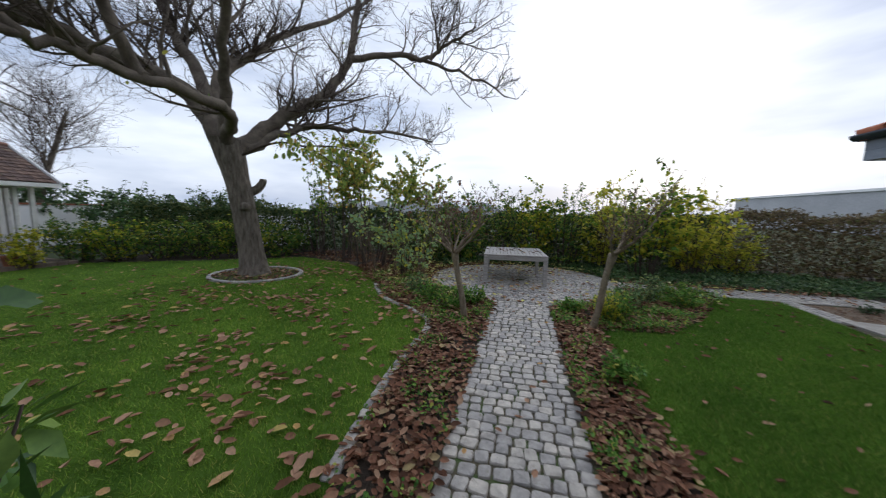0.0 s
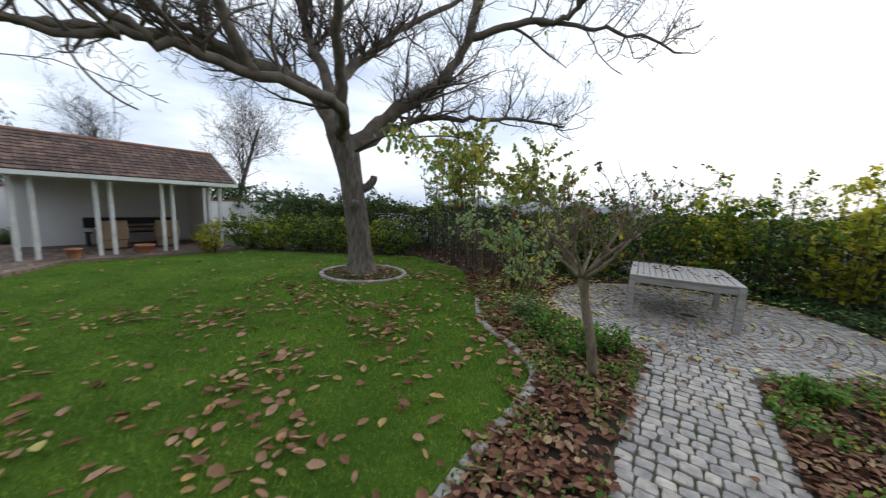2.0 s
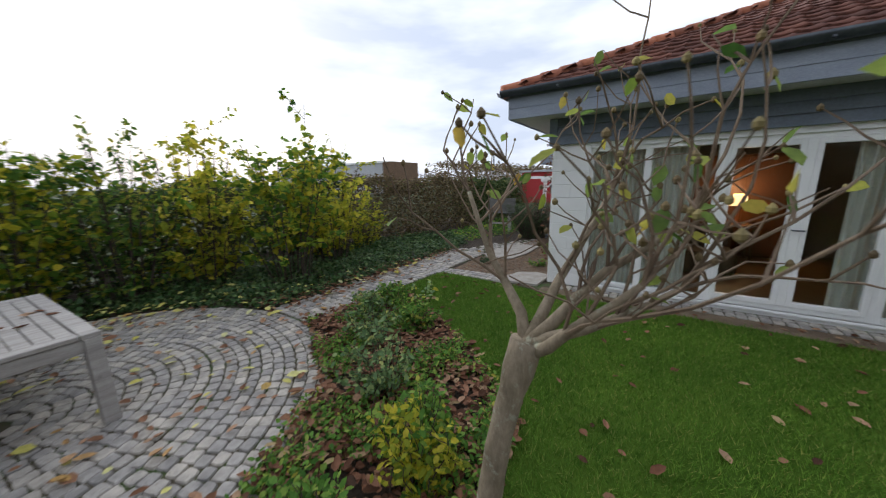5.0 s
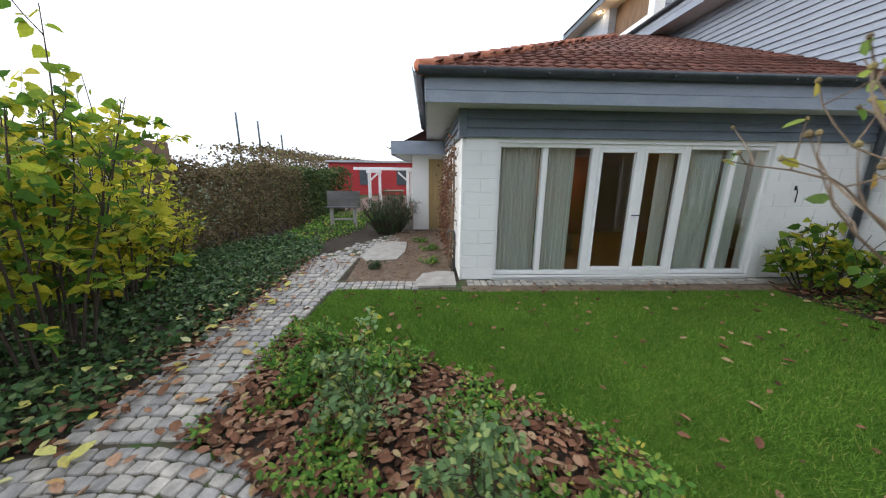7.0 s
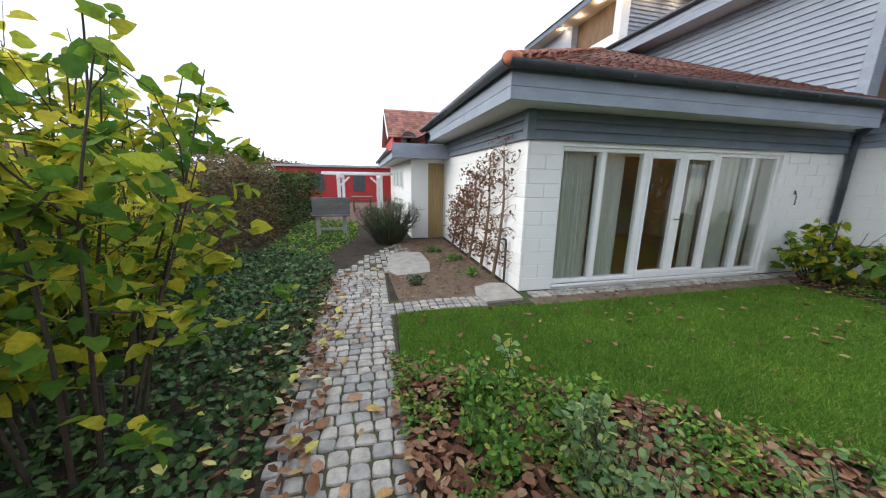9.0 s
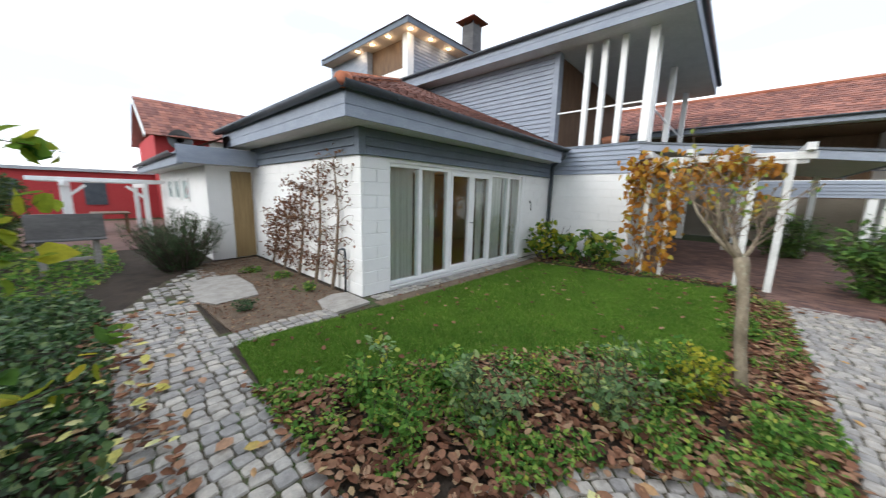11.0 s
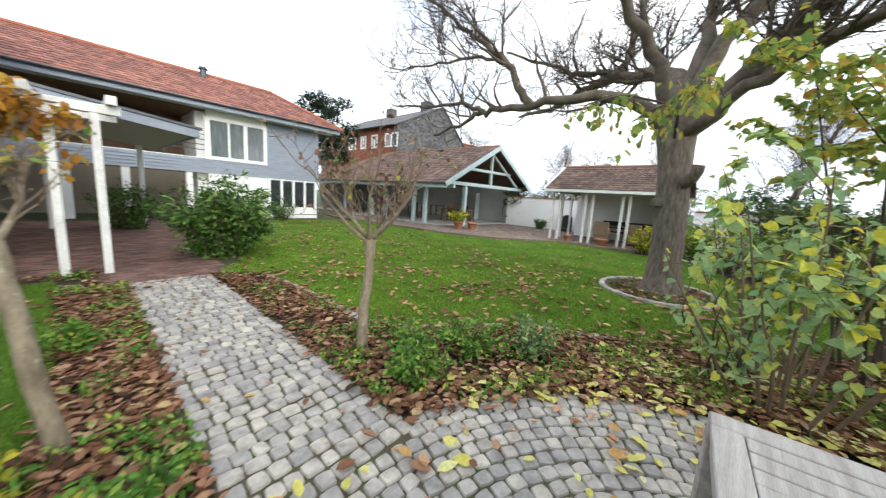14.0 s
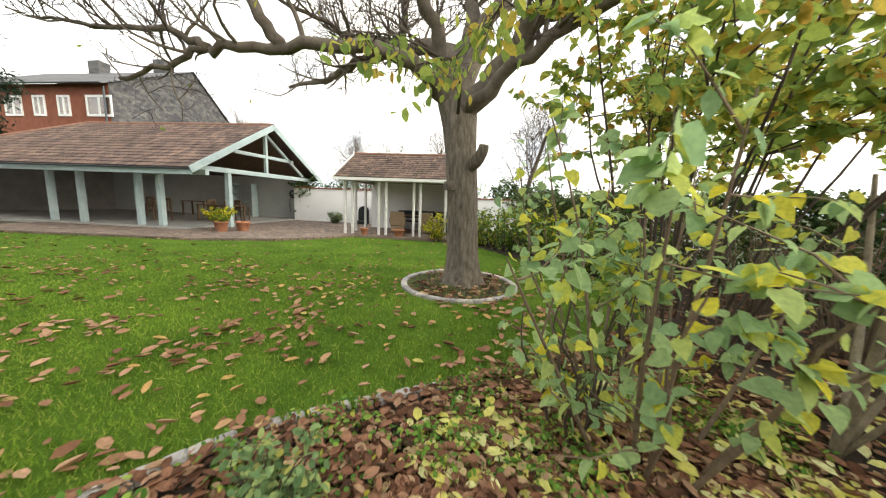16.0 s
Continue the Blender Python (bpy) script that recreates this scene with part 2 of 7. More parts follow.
DEAD_LEAF = leafy("brown_fallen_leaves", [(0.0, (0.06, 0.032, 0.02)), (0.35, (0.18, 0.082, 0.048)), (0.7, (0.30, 0.155, 0.095)), (0.92, (0.38, 0.25, 0.16)), (1.0, (0.46, 0.36, 0.18))], 0.12, 0.7, 0.15)
LAWN_LEAF = leafy("tan_fallen_walnut_leaves", [(0.0, (0.16, 0.075, 0.042)), (0.4, (0.32, 0.175, 0.105)), (0.8, (0.46, 0.29, 0.19)), (0.94, (0.48, 0.30, 0.11)), (1.0, (0.55, 0.50, 0.16))], 0.12, 0.7, 0.15)
YELLOW_LEAF = leafy("yellow_fallen_leaves", [(0.0, (0.55, 0.50, 0.10)), (0.6, (0.62, 0.60, 0.20)), (1.0, (0.66, 0.66, 0.36))], 0.2, 0.6, 0.3)
LILAC = leafy("yellow_green_broad_leaves", [(0.0, (0.05, 0.13, 0.025)), (0.38, (0.16, 0.29, 0.04)), (0.70, (0.39, 0.43, 0.045)), (1.0, (0.63, 0.54, 0.055))], 0.52)
LILAC_BLUE = leafy("pale_blue_green_heart_leaves", [(0.0, (0.26, 0.42, 0.22)), (0.6, (0.42, 0.58, 0.27)), (0.8, (0.58, 0.64, 0.14)), (1.0, (0.74, 0.66, 0.08))], 0.55)
HEDGE_LEAF = leafy("dull_green_hedge_leaves", [(0.0, (0.026, 0.052, 0.02)), (0.6, (0.07, 0.115, 0.04)), (1.0, (0.16, 0.17, 0.055))], 0.3)
BROWN_HEDGE = leafy("brown_green_hedge_leaves", [(0.0, (0.08, 0.065, 0.04)), (0.5, (0.16, 0.13, 0.075)), (0.85, (0.24, 0.17, 0.09)), (1.0, (0.15, 0.19, 0.06))], 0.25)
GOLD_SHRUB = leafy("yellowing_shrub_leaves", [(0.0, (0.15, 0.25, 0.04)), (0.4, (0.43, 0.47, 0.055)), (0.8, (0.68, 0.61, 0.07)), (1.0, (0.76, 0.69, 0.11))], 0.62)
MID_SHRUB = leafy("mid_green_shrub_leaves", [(0.0, (0.04, 0.11, 0.025)), (0.5, (0.12, 0.24, 0.05)), (0.82, (0.28, 0.34, 0.055)), (1.0, (0.52, 0.46, 0.07))], 0.45)
IVY = leafy("dark_ivy_leaves", [(0.0, (0.024, 0.06, 0.02)), (0.6, (0.062, 0.135, 0.042)), (1.0, (0.16, 0.22, 0.08))], 0.15, 0.45, 0.25)
HERB = leafy("fresh_green_bed_leaves", [(0.0, (0.06, 0.16, 0.03)), (0.6, (0.16, 0.33, 0.06)), (0.92, (0.32, 0.44, 0.09)), (1.0, (0.54, 0.48, 0.09))], 0.4)
ROSE_LEAF = leafy("bluish_rose_leaves", [(0.0, (0.08, 0.15, 0.06)), (0.6, (0.19, 0.30, 0.13)), (0.9, (0.34, 0.42, 0.16)), (1.0, (0.50, 0.46, 0.12))], 0.3)
RHODO = leafy("glossy_rhododendron_leaves", [(0.0, (0.03, 0.08, 0.018)), (0.6, (0.085, 0.185, 0.036)), (1.0, (0.20, 0.31, 0.07))], 0.18, 0.42, 0.3)
ROSEMARY = leafy("dark_needle_leaves", [(0.0, (0.03, 0.065, 0.028)), (0.7, (0.07, 0.125, 0.055)), (1.0, (0.12, 0.17, 0.085))], 0.2)
AUTUMN = leafy("orange_climber_leaves", [(0.0, (0.30, 0.12, 0.03)), (0.5, (0.50, 0.24, 0.04)), (0.85, (0.58, 0.36, 0.06)), (1.0, (0.30, 0.32, 0.07))], 0.4)
HAZEL = leafy("yellow_green_sapling_leaves", [(0.0, (0.15, 0.25, 0.07)), (0.5, (0.32, 0.42, 0.10)), (0.8, (0.54, 0.50, 0.10)), (1.0, (0.50, 0.28, 0.07))], 0.55)
POD = leafy("brown_seed_pods", [(0.0, (0.10, 0.075, 0.045)), (0.6, (0.20, 0.155, 0.08)), (1.0, (0.30, 0.26, 0.11))], 0.05)
RUSSET = leafy("dried_russet_leaves", [(0.0, (0.10, 0.05, 0.035)), (0.6, (0.20, 0.10, 0.065)), (1.0, (0.30, 0.18, 0.11))], 0.2)
PINE = leafy("dark_pine_needles", [(0.0, (0.012, 0.028, 0.018)), (1.0, (0.04, 0.065, 0.04))], 0.05)


# ---- building blocks ----
class Geo:
    """Collects vertices and faces for one mesh."""

    def __init__(self):
        self.v, self.f = [], []

    def add(self, verts, faces):
        k = len(self.v)
        self.v += [tuple(p) for p in verts]
        self.f += [tuple(k + i for i in q) for q in faces]
        return self

    def box(self, x0, x1, y0, y1, z0, z1, b=0.0, m=None):
        x0, x1, y0, y1, z0, z1 = min(x0, x1), max(x0, x1), min(y0, y1), max(y0, y1), min(z0, z1), max(z0, z1)
        b = min(b, (x1 - x0) * 0.4, (y1 - y0) * 0.4, (z1 - z0) * 0.4)
        if b <= 0:
            vs = [(x, y, z) for z in (z0, z1) for y in (y0, y1) for x in (x0, x1)]
            fs = [(0, 2, 3, 1), (4, 5, 7, 6), (0, 1, 5, 4), (2, 6, 7, 3), (0, 4, 6, 2), (1, 3, 7, 5)]
        else:
            vs, at = [], {}
            X, Y, Z = (x0, x1), (y0, y1), (z0, z1)
            for i in (0, 1):
                for j in (0, 1):
                    for k in (0, 1):
                        sx, sy, sz = (b, -b)[i], (b, -b)[j], (b, -b)[k]
                        for ax, p in enumerate(((X[i], Y[j] + sy, Z[k] + sz), (X[i] + sx, Y[j], Z[k] + sz), (X[i] + sx, Y[j] + sy, Z[k]))):
                            at[i, j, k, ax] = len(vs)
                            vs.append(p)
            fs = []
            for i in (0, 1):
                q = [at[i, 0, 0, 0], at[i, 1, 0, 0], at[i, 1, 1, 0], at[i, 0, 1, 0]]
                fs.append(q if i else q[::-1])
                q = [at[0, i, 0, 1], at[0, i, 1, 1], at[1, i, 1, 1], at[1, i, 0, 1]]
                fs.append(q if i else q[::-1])
                q = [at[0, 0, i, 2], at[1, 0, i, 2], at[1, 1, i, 2], at[0, 1, i, 2]]
                fs.append(q if i else q[::-1])
            for i in (0, 1):
                for j in (0, 1):
                    fs.append((at[i, j, 0, 0], at[i, j, 1, 0], at[i, j, 1, 1], at[i, j, 0, 1]))
                    fs.append((at[i, 0, j, 0], at[i, 1, j, 0], at[i, 1, j, 2], at[i, 0, j, 2]))
                    fs.append((at[0, i, j, 1], at[1, i, j, 1], at[1, i, j, 2], at[0, i, j, 2]))
                    for k in (0, 1):
                        fs.append((at[i, j, k, 0], at[i, j, k, 1], at[i, j, k, 2]))
        if m is not None:
            vs = [m @ Vector(p) for p in vs]
        return self.add(vs, fs)

    def beam(self, p, q, w, h, b=0.006):
        """A squared timber from p to q, w wide and h high, its axis in the middle."""
        p, q = Vector(p), Vector(q)
        d = q - p
        x = d.normalized()
        y = Vector((0, 0, 1)).cross(x)
        y = y.normalized() if y.length > 1e-4 else Vector((0, 1, 0))
        z = x.cross(y)
        m = Matrix((x, y, z)).transposed().to_4x4()
        m.translation = p
        return self.box(0, d.length, -w / 2, w / 2, -h / 2, h / 2, b, m)

    def tube(self, pts, radii, n=8, cap=True):
        pts = [Vector(p) for p in pts]
        k0 = len(self.v)
        prev = None
        for i, p in enumerate(pts):
            d = (pts[min(i + 1, len(pts) - 1)] - pts[max(i - 1, 0)])
            d = d.normalized() if d.length > 1e-6 else Vector((0, 0, 1))
            if prev is None:
                prev = d.orthogonal().normalized()
            u = (prev - d * prev.dot(d))
            u = u.normalized() if u.length > 1e-5 else d.orthogonal().normalized()
            w = d.cross(u)
            prev = u
            r = radii[i] if isinstance(radii, (list, tuple)) else radii
            for a in range(n):
                c, s = math.cos(2 * math.pi * a / n), math.sin(2 * math.pi * a / n)
                self.v.append(tuple(p + u * (r * c) + w * (r * s)))
        for i in range(len(pts) - 1):
            for a in range(n):
                b = (a + 1) % n
                self.f.append((k0 + i * n + a, k0 + i * n + b, k0 + (i + 1) * n + b, k0 + (i + 1) * n + a))
        if cap:
            self.f.append(tuple(k0 + a for a in range(n))[::-1])
            self.f.append(tuple(k0 + (len(pts) - 1) * n + a for a in range(n)))
        return self

    def prism(self, poly, z0, z1):
        n = len(poly)
        area = sum(poly[i][0] * poly[(i + 1) % n][1] - poly[(i + 1) % n][0] * poly[i][1] for i in range(n))
        poly = poly if area > 0 else poly[::-1]
        vs = [(x, y, z0) for x, y in poly] + [(x, y, z1) for x, y in poly]
        fs = [tuple(range(n))[::-1], tuple(range(n, 2 * n))] + [(i, (i + 1) % n, n + (i + 1) % n, n + i) for i in range(n)]
        return self.add(vs, fs)

    def lathe(self, cx, cy, profile, n=20):
        k = len(self.v)
        for r, z in profile:
            for a in range(n):
                self.v.append((cx + r * math.cos(2 * math.pi * a / n), cy + r * math.sin(2 * math.pi * a / n), z))
        for i in range(len(profile) - 1):
            for a in range(n):
                b = (a + 1) % n
                self.f.append((k + i * n + a, k + i * n + b, k + (i + 1) * n + b, k + (i + 1) * n + a))
        return self

    def mesh(self, name, material=None, smooth=False):
        me = bpy.data.meshes.new(name)
        me.from_pydata(self.v, [], self.f)
        if smooth:
            me.polygons.foreach_set("use_smooth", [True] * len(me.polygons))
        if material:
            me.materials.append(material)
        me.update()
        return me


def thing(name, label, category, at=(0, 0, 0), group="", kind=""):
    ob = new(name)
    ob.empty_display_size = 0.2
    ob.matrix_basis = Matrix.Translation(at)
    return tagged(ob, label, category, group, kind)


def hang(ob, parent):
    ob.parent = parent
    if parent.parent is None:
        ob.matrix_parent_inverse = parent.matrix_basis.inverted()
    return ob


def part(name, geo, material, parent=None, label="", smooth=False, kind=""):
    """One mesh object, its coordinates those of the place, under a thing or under a part."""
    ob = new(name, geo.mesh(name, material, smooth) if isinstance(geo, Geo) else geo)
    if parent is not None:
        hang(ob, parent)
    return tagged(ob, label, kind=kind)


def piece(name, mesh, m, parent):
    """One of many alike pieces, sharing a mesh."""
    ob = new(name, mesh)
    ob.matrix_basis = m
    return hang(ob, parent)


def solid(name, geo, material, label, category, kind="structure", smooth=False):
    return tagged(part(name, geo, material, None, "", smooth), label, category, kind=kind)


def inside(poly, x, y):
    hit = False
    for i in range(len(poly)):
        (x0, y0), (x1, y1) = poly[i - 1], poly[i]
        if (y0 > y) != (y1 > y) and x < (x1 - x0) * (y - y0) / (y1 - y0) + x0:
            hit = not hit
    return hit


def scatter_in(poly, count, rng, keep=None):
    xs, ys = [p[0] for p in poly], [p[1] for p in poly]
    out = []
    for _ in range(count * 30):
        x, y = rng.uniform(min(xs), max(xs)), rng.uniform(min(ys), max(ys))
        if inside(poly, x, y) and (keep is None or rng.random() < keep(x, y)):
            out.append((x, y))
            if len(out) >= count:
                break
    return out


# leaf outlines: vertices (along, across, lift) and faces
OVAL = ([(0, 0, 0), (0.3, 0.27, 0.05), (0.7, 0.24, 0.05), (1, 0, -0.06), (0.7, -0.24, 0.05), (0.3, -0.27, 0.05), (0.5, 0, -0.02)],
        [(0, 6, 1), (1, 6, 2), (2, 6, 3), (3, 6, 4), (4, 6, 5), (5, 6, 0)])
HEART = ([(0, 0, 0), (-0.08, 0.24, 0.05), (0.2, 0.44, 0.08), (0.62, 0.30, 0.04), (1, 0, -0.14), (0.62, -0.30, 0.04), (0.2, -0.44, 0.08), (-0.08, -0.24, 0.05), (0.4, 0, -0.03)],
         [(0, 8, 1), (1, 8, 2), (2, 8, 3), (3, 8, 4), (4, 8, 5), (5, 8, 6), (6, 8, 7), (7, 8, 0)])
LONG = ([(0, 0, 0), (0.45, 0.13, 0.03), (1, 0, -0.08), (0.45, -0.13, 0.03)], [(0, 3, 2), (0, 2, 1)])
NEEDLE = ([(0, 0.03, 0), (1, 0, 0), (0, -0.03, 0)], [(0, 2, 1)])
CURL = ([(0, 0, 0.10), (0.28, 0.25, 0.24), (0.7, 0.22, 0.26), (1, 0, 0.18), (0.72, -0.24, 0.20), (0.3, -0.26, 0.14), (0.35, 0, 0.03), (0.7, 0, 0.05)],
        [(0, 6, 1), (1, 6, 7, 2), (2, 7, 3), (3, 7, 4), (4, 7, 6, 5), (5, 6, 0)])
DIAMOND = ([(0, 0, 0), (0.5, 0.34, 0.04), (1, 0, -0.08), (0.5, -0.34, 0.04)], [(0, 3, 2), (0, 2, 1)])


def leaves_mesh(name, shape, pts, sizes, material, seed=1, up=0.4, flat=False, dirs=None, droop=0.0):
    """Many leaves in one mesh. pts: n x 3; up: how far they look to the sky; flat: lying on the ground; dirs: the way each one points."""
    r = np.random.default_rng(seed)
    pts = np.asarray(pts, float)
    n = len(pts)
    sizes = np.broadcast_to(np.asarray(sizes, float), (n,))
    if dirs is None:
        a = r.uniform(0, 2 * np.pi, n)
        tilt = r.normal(0, 0.12 if flat else 0.6, n) - droop
        d = np.stack([np.cos(a) * np.cos(tilt), np.sin(a) * np.cos(tilt), np.sin(tilt)], 1)
    else:
        d = np.asarray(dirs, float) + r.normal(0, 0.35, (n, 3))
        d[:, 2] -= droop
        d /= np.linalg.norm(d, axis=1, keepdims=True) + 1e-9
    u = r.normal(0, 0.16 if flat else (1 - up), (n, 3))
    u[:, 2] += 1.0
    s = np.cross(u, d)
    s /= np.linalg.norm(s, axis=1, keepdims=True) + 1e-9
    w = np.cross(d, s)
    sv = np.array(shape[0])
    stretch = r.uniform(0.8, 1.2, (n, 3)) * sizes[:, None]
    V = (pts[:, None, :] + d[:, None, :] * (sv[None, :, 0:1] * stretch[:, None, 0:1]) + s[:, None, :] * (sv[None, :, 1:2] * stretch[:, None, 1:2])
         + w[:, None, :] * (sv[None, :, 2:3] * stretch[:, None, 2:3])).reshape(-1, 3)
    k = len(sv)
    loops, starts, totals, base = [], [], [], 0
    per = np.concatenate([np.array(f) for f in shape[1]])
    cnt = np.array([len(f) for f in shape[1]])
    loops = (per[None, :] + (np.arange(n) * k)[:, None]).reshape(-1)
    totals = np.tile(cnt, n)
    starts = np.concatenate([[0], np.cumsum(totals)[:-1]])
    me = bpy.data.meshes.new(name)
    me.vertices.add(len(V)); me.vertices.foreach_set("co", V.reshape(-1))
    me.loops.add(len(loops)); me.loops.foreach_set("vertex_index", loops.astype(np.int32))
    me.polygons.add(len(totals)); me.polygons.foreach_set("loop_start", starts.astype(np.int32))
    me.update(calc_edges=True)
    me.materials.append(material)
    return me


def lap_boards(parent, p, q, z0, z1, h, material, out, name="board"):
    """Lapped boards between the plan points p and q, from z0 to z1; out: the way they face."""
    d = Vector((q[0] - p[0], q[1] - p[1], 0))
    o = Vector((out[0], out[1], 0))
    n = max(1, round((z1 - z0) / h))
    h = (z1 - z0) / n
    g = Geo()
    L = d.length
    x = d.normalized()
    prof = [(0.0, 0.0), (0.038, 0.0), (0.038, 0.010), (0.006, h + 0.004), (0.0, h + 0.004)]
    k = len(prof)
    vs = [x * s + o * a + Vector((0, 0, b)) for s in (0, L) for a, b in prof]
    fs = [tuple(range(k)), tuple(range(k, 2 * k))[::-1]] + [(i, k + i, k + (i + 1) % k, (i + 1) % k) for i in range(k)]
    me = g.add(vs, fs).mesh(name, material)
    for i in range(n):
        piece(name, me, Matrix.Translation((p[0], p[1], z0 + i * h)), parent)


def block_wall(parent, p, q, z0, z1, out, bh=0.2, bw=0.5, holes=()):
    """Painted blocks laid in courses on the wall's face. holes: spans along the wall kept free of blocks, each (from, to, low, high)."""
    d = Vector((q[0] - p[0], q[1] - p[1], 0))
    L = d.length
    x = d.normalized()
    o = Vector((out[0], out[1], 0))
    rows = max(1, round((z1 - z0) / bh))
    bh = (z1 - z0) / rows
    made = {}
    rng = random.Random(int(L * 100))
    m3 = Matrix((x, o, Vector((0, 0, 1)))).transposed().to_4x4()
    for r in range(rows):
        s = -(bw / 2) * (r % 2)
        while s < L - 0.02:
            a, b = max(s, 0), min(s + bw, L)
            s += bw
            lo, hi = z0 + r * bh, z0 + (r + 1) * bh
            spans = [(a, b)]
            for ha, hb, hl, hh in holes:
                if hi > hl + 0.02 and lo < hh - 0.02:
                    spans = [w for sa, sb in spans for w in ((sa, min(sb, ha)), (max(sa, hb), sb)) if w[1] - w[0] > 0.03]
            for sa, sb in spans:
                if sb - sa < 0.03:
                    continue
                key = round(sb - sa, 2)
                if key not in made:
                    made[key] = Geo().box(0.003, key - 0.003, -0.01, 0.010, 0.004, bh - 0.004, 0.005).mesh("block", WHITE_WALL)
                t = m3.copy()
                t.translation = Vector((p[0], p[1], lo)) + x * sa + o * rng.uniform(-0.0015, 0.0015)
                piece("block", made[key], t, parent)


def tile_field(corner, along, upslope, normal, rows_at, length_at, pitch=0.30, width=0.21, material=None, single=None, parent=None, seed=3):
    """Roof tiles on a slope. corner: the eave's start; length_at(v): the span (from, to) at the way v up the slope; single: a test that makes a tile an object of its own."""
    along, up, nor = Vector(along).normalized(), Vector(upslope).normalized(), Vector(normal).normalized()
    g = Geo()
    rng = random.Random(seed)
    sv, sf = [], []
    # one tile: two waves across, thicker at its lower edge
    prof = [(0.0, 0.012), (0.12, 0.030), (0.35, 0.016), (0.65, 0.010), (0.88, 0.018), (1.0, 0.014)]
    for vv, lift in ((-0.02, 0.018), (pitch + 0.03, -0.004)):
        for a, b in prof:
            sv.append((a * width, vv, b + lift))
    for a, b in prof:
        sv.append((a * width, -0.02, b - 0.004))
    n = len(prof)
    sf = [(i, i + 1, n + i + 1, n + i) for i in range(n - 1)] + [(2 * n + i, 2 * n + i + 1, i + 1, i) for i in range(n - 1)]
    base = Matrix((along, up, nor)).transposed().to_4x4()
    shared = Geo().add(sv, sf).mesh("tile", TILE_PIECE)
    shared.polygons.foreach_set("use_smooth", [i < n - 1 for i in range(len(shared.polygons))])
    for r in range(rows_at):
        a, b = length_at(r * pitch)
        c = int((b - a) / width)
        for k in range(c):
            s = a + k * width + (b - a - c * width) / 2
            m = base.copy()
            m.translation = Vector(corner) + along * s + up * (r * pitch + rng.uniform(-0.006, 0.006)) + nor * rng.uniform(0, 0.006)
            if single and single(m.translation):
                piece("tile", shared, m, parent)
            else:
                g.add([m @ Vector(p) for p in sv], sf)
    return g


# ---- the ground and what is laid on it ----
LAWN_LARGE = [(-0.45, 0.7), (-0.95, 1.2), (-1.12, 2.6), (-1.16, 4.1), (-1.6, 4.65), (-2.45, 5.3), (-3.15, 6.4), (-3.6, 7.4), (-5.2, 8.6), (-7.2, 9.2), (-9.5, 7.4),
              (-11.9, 6.0), (-12.0, 1.85), (-10.9, 1.1), (-9.9, 0.1), (-9.1, -2.0), (-8.9, -4.2), (-8.5, -7.5), (-6.0, -8.3), (-2.2, -8.4), (-1.7, -3.0), (-1.0, 0.0)]
LAWN_SMALL = [(1.32, 0.32), (1.9, 0.36), (3.0, 0.64), (4.95, 0.80), (5.02, 5.4), (5.18, 7.35), (3.95, 7.45), (3.45, 6.3), (2.9, 5.45), (2.25, 4.75), (1.25, 4.55), (1.2, 2.5)]
PATIO_C, PATIO_R = (0.12, 7.85), 2.30
solid("ground", Geo().prism([(-900, -900), (900, -900), (900, 900), (-900, 900)], -0.30, -0.06), FIELD, "flat far grassland round the garden", "ground")
solid("bed_soil", Geo().prism([(-12.5, 5.9), (-12.5, 12.5), (14, 12.5), (14, 5.0), (5.6, 5.0), (5.6, -1.0), (0.9, -1.0), (0.9, 0.4), (-1.2, 0.3), (-3.5, 5.2)], -0.055, -0.017), SOIL,
      "dark garden soil under beds and shrubs", "ground")
lawn_a = solid("lawn_large", Geo().prism(LAWN_LARGE, -0.05, 0.0), LAWN, "mown green lawn round the walnut tree", "lawn")
lawn_b = solid("lawn_small", Geo().prism(LAWN_SMALL, -0.05, 0.0), LAWN, "small mown green lawn before the house windows", "lawn")

# ---- the bungalow with its long window ----
XW, YC, YT = 5.565, 5.50, -1.00
house = thing("bungalow_house", "white block bungalow with grey boarded eaves and brown tiled roof", "house", (7.5, 2.3, 0))
Z_WHITE, Z_SOF = 2.19, 2.57
Y0, Y1, WZ0, WZ1 = 0.66, 4.97, 0.07, 2.12
front = part("wall", Geo().box(XW, XW + 0.28, Y1, YC, 0, 2.6).box(XW, XW + 0.28, YT, Y0, 0, 2.6).box(XW, XW + 0.28, Y0, Y1, WZ1, 2.6).box(XW, XW + 0.28, Y0, Y1, -0.05, WZ0), WHITE_WALL, house,
             "white painted block wall with the long window")
side = part("wall", Geo().box(XW + 0.28, 10.2, YC - 0.28, YC, 0, 2.6), WHITE_WALL, house, "white painted block side wall")
block_wall(front, (XW, Y1), (XW, YC + 0.01), 0.0, Z_WHITE, (-1, 0))
block_wall(front, (XW, YT), (XW, Y0), 0.0, Z_WHITE, (-1, 0))
block_wall(side, (XW, YC), (10.15, YC), 0.0, Z_WHITE, (0, 1))
band = part("eave_band", Geo().box(XW - 0.03, XW, YT, YC + 0.03, Z_WHITE, Z_SOF).box(XW - 0.03, 10.2, YC, YC + 0.03, Z_WHITE, Z_SOF), SIDING_DARK, house, "dark grey boarded band under the eaves")
lap_boards(band, (XW - 0.03, YT), (XW - 0.03, YC - 0.06), Z_WHITE, Z_SOF, 0.127, SIDING_DARK, (-1, 0))
lap_boards(band, (XW + 0.06, YC + 0.03), (10.1, YC + 0.03), Z_WHITE, Z_SOF, 0.127, SIDING_DARK, (0, 1))
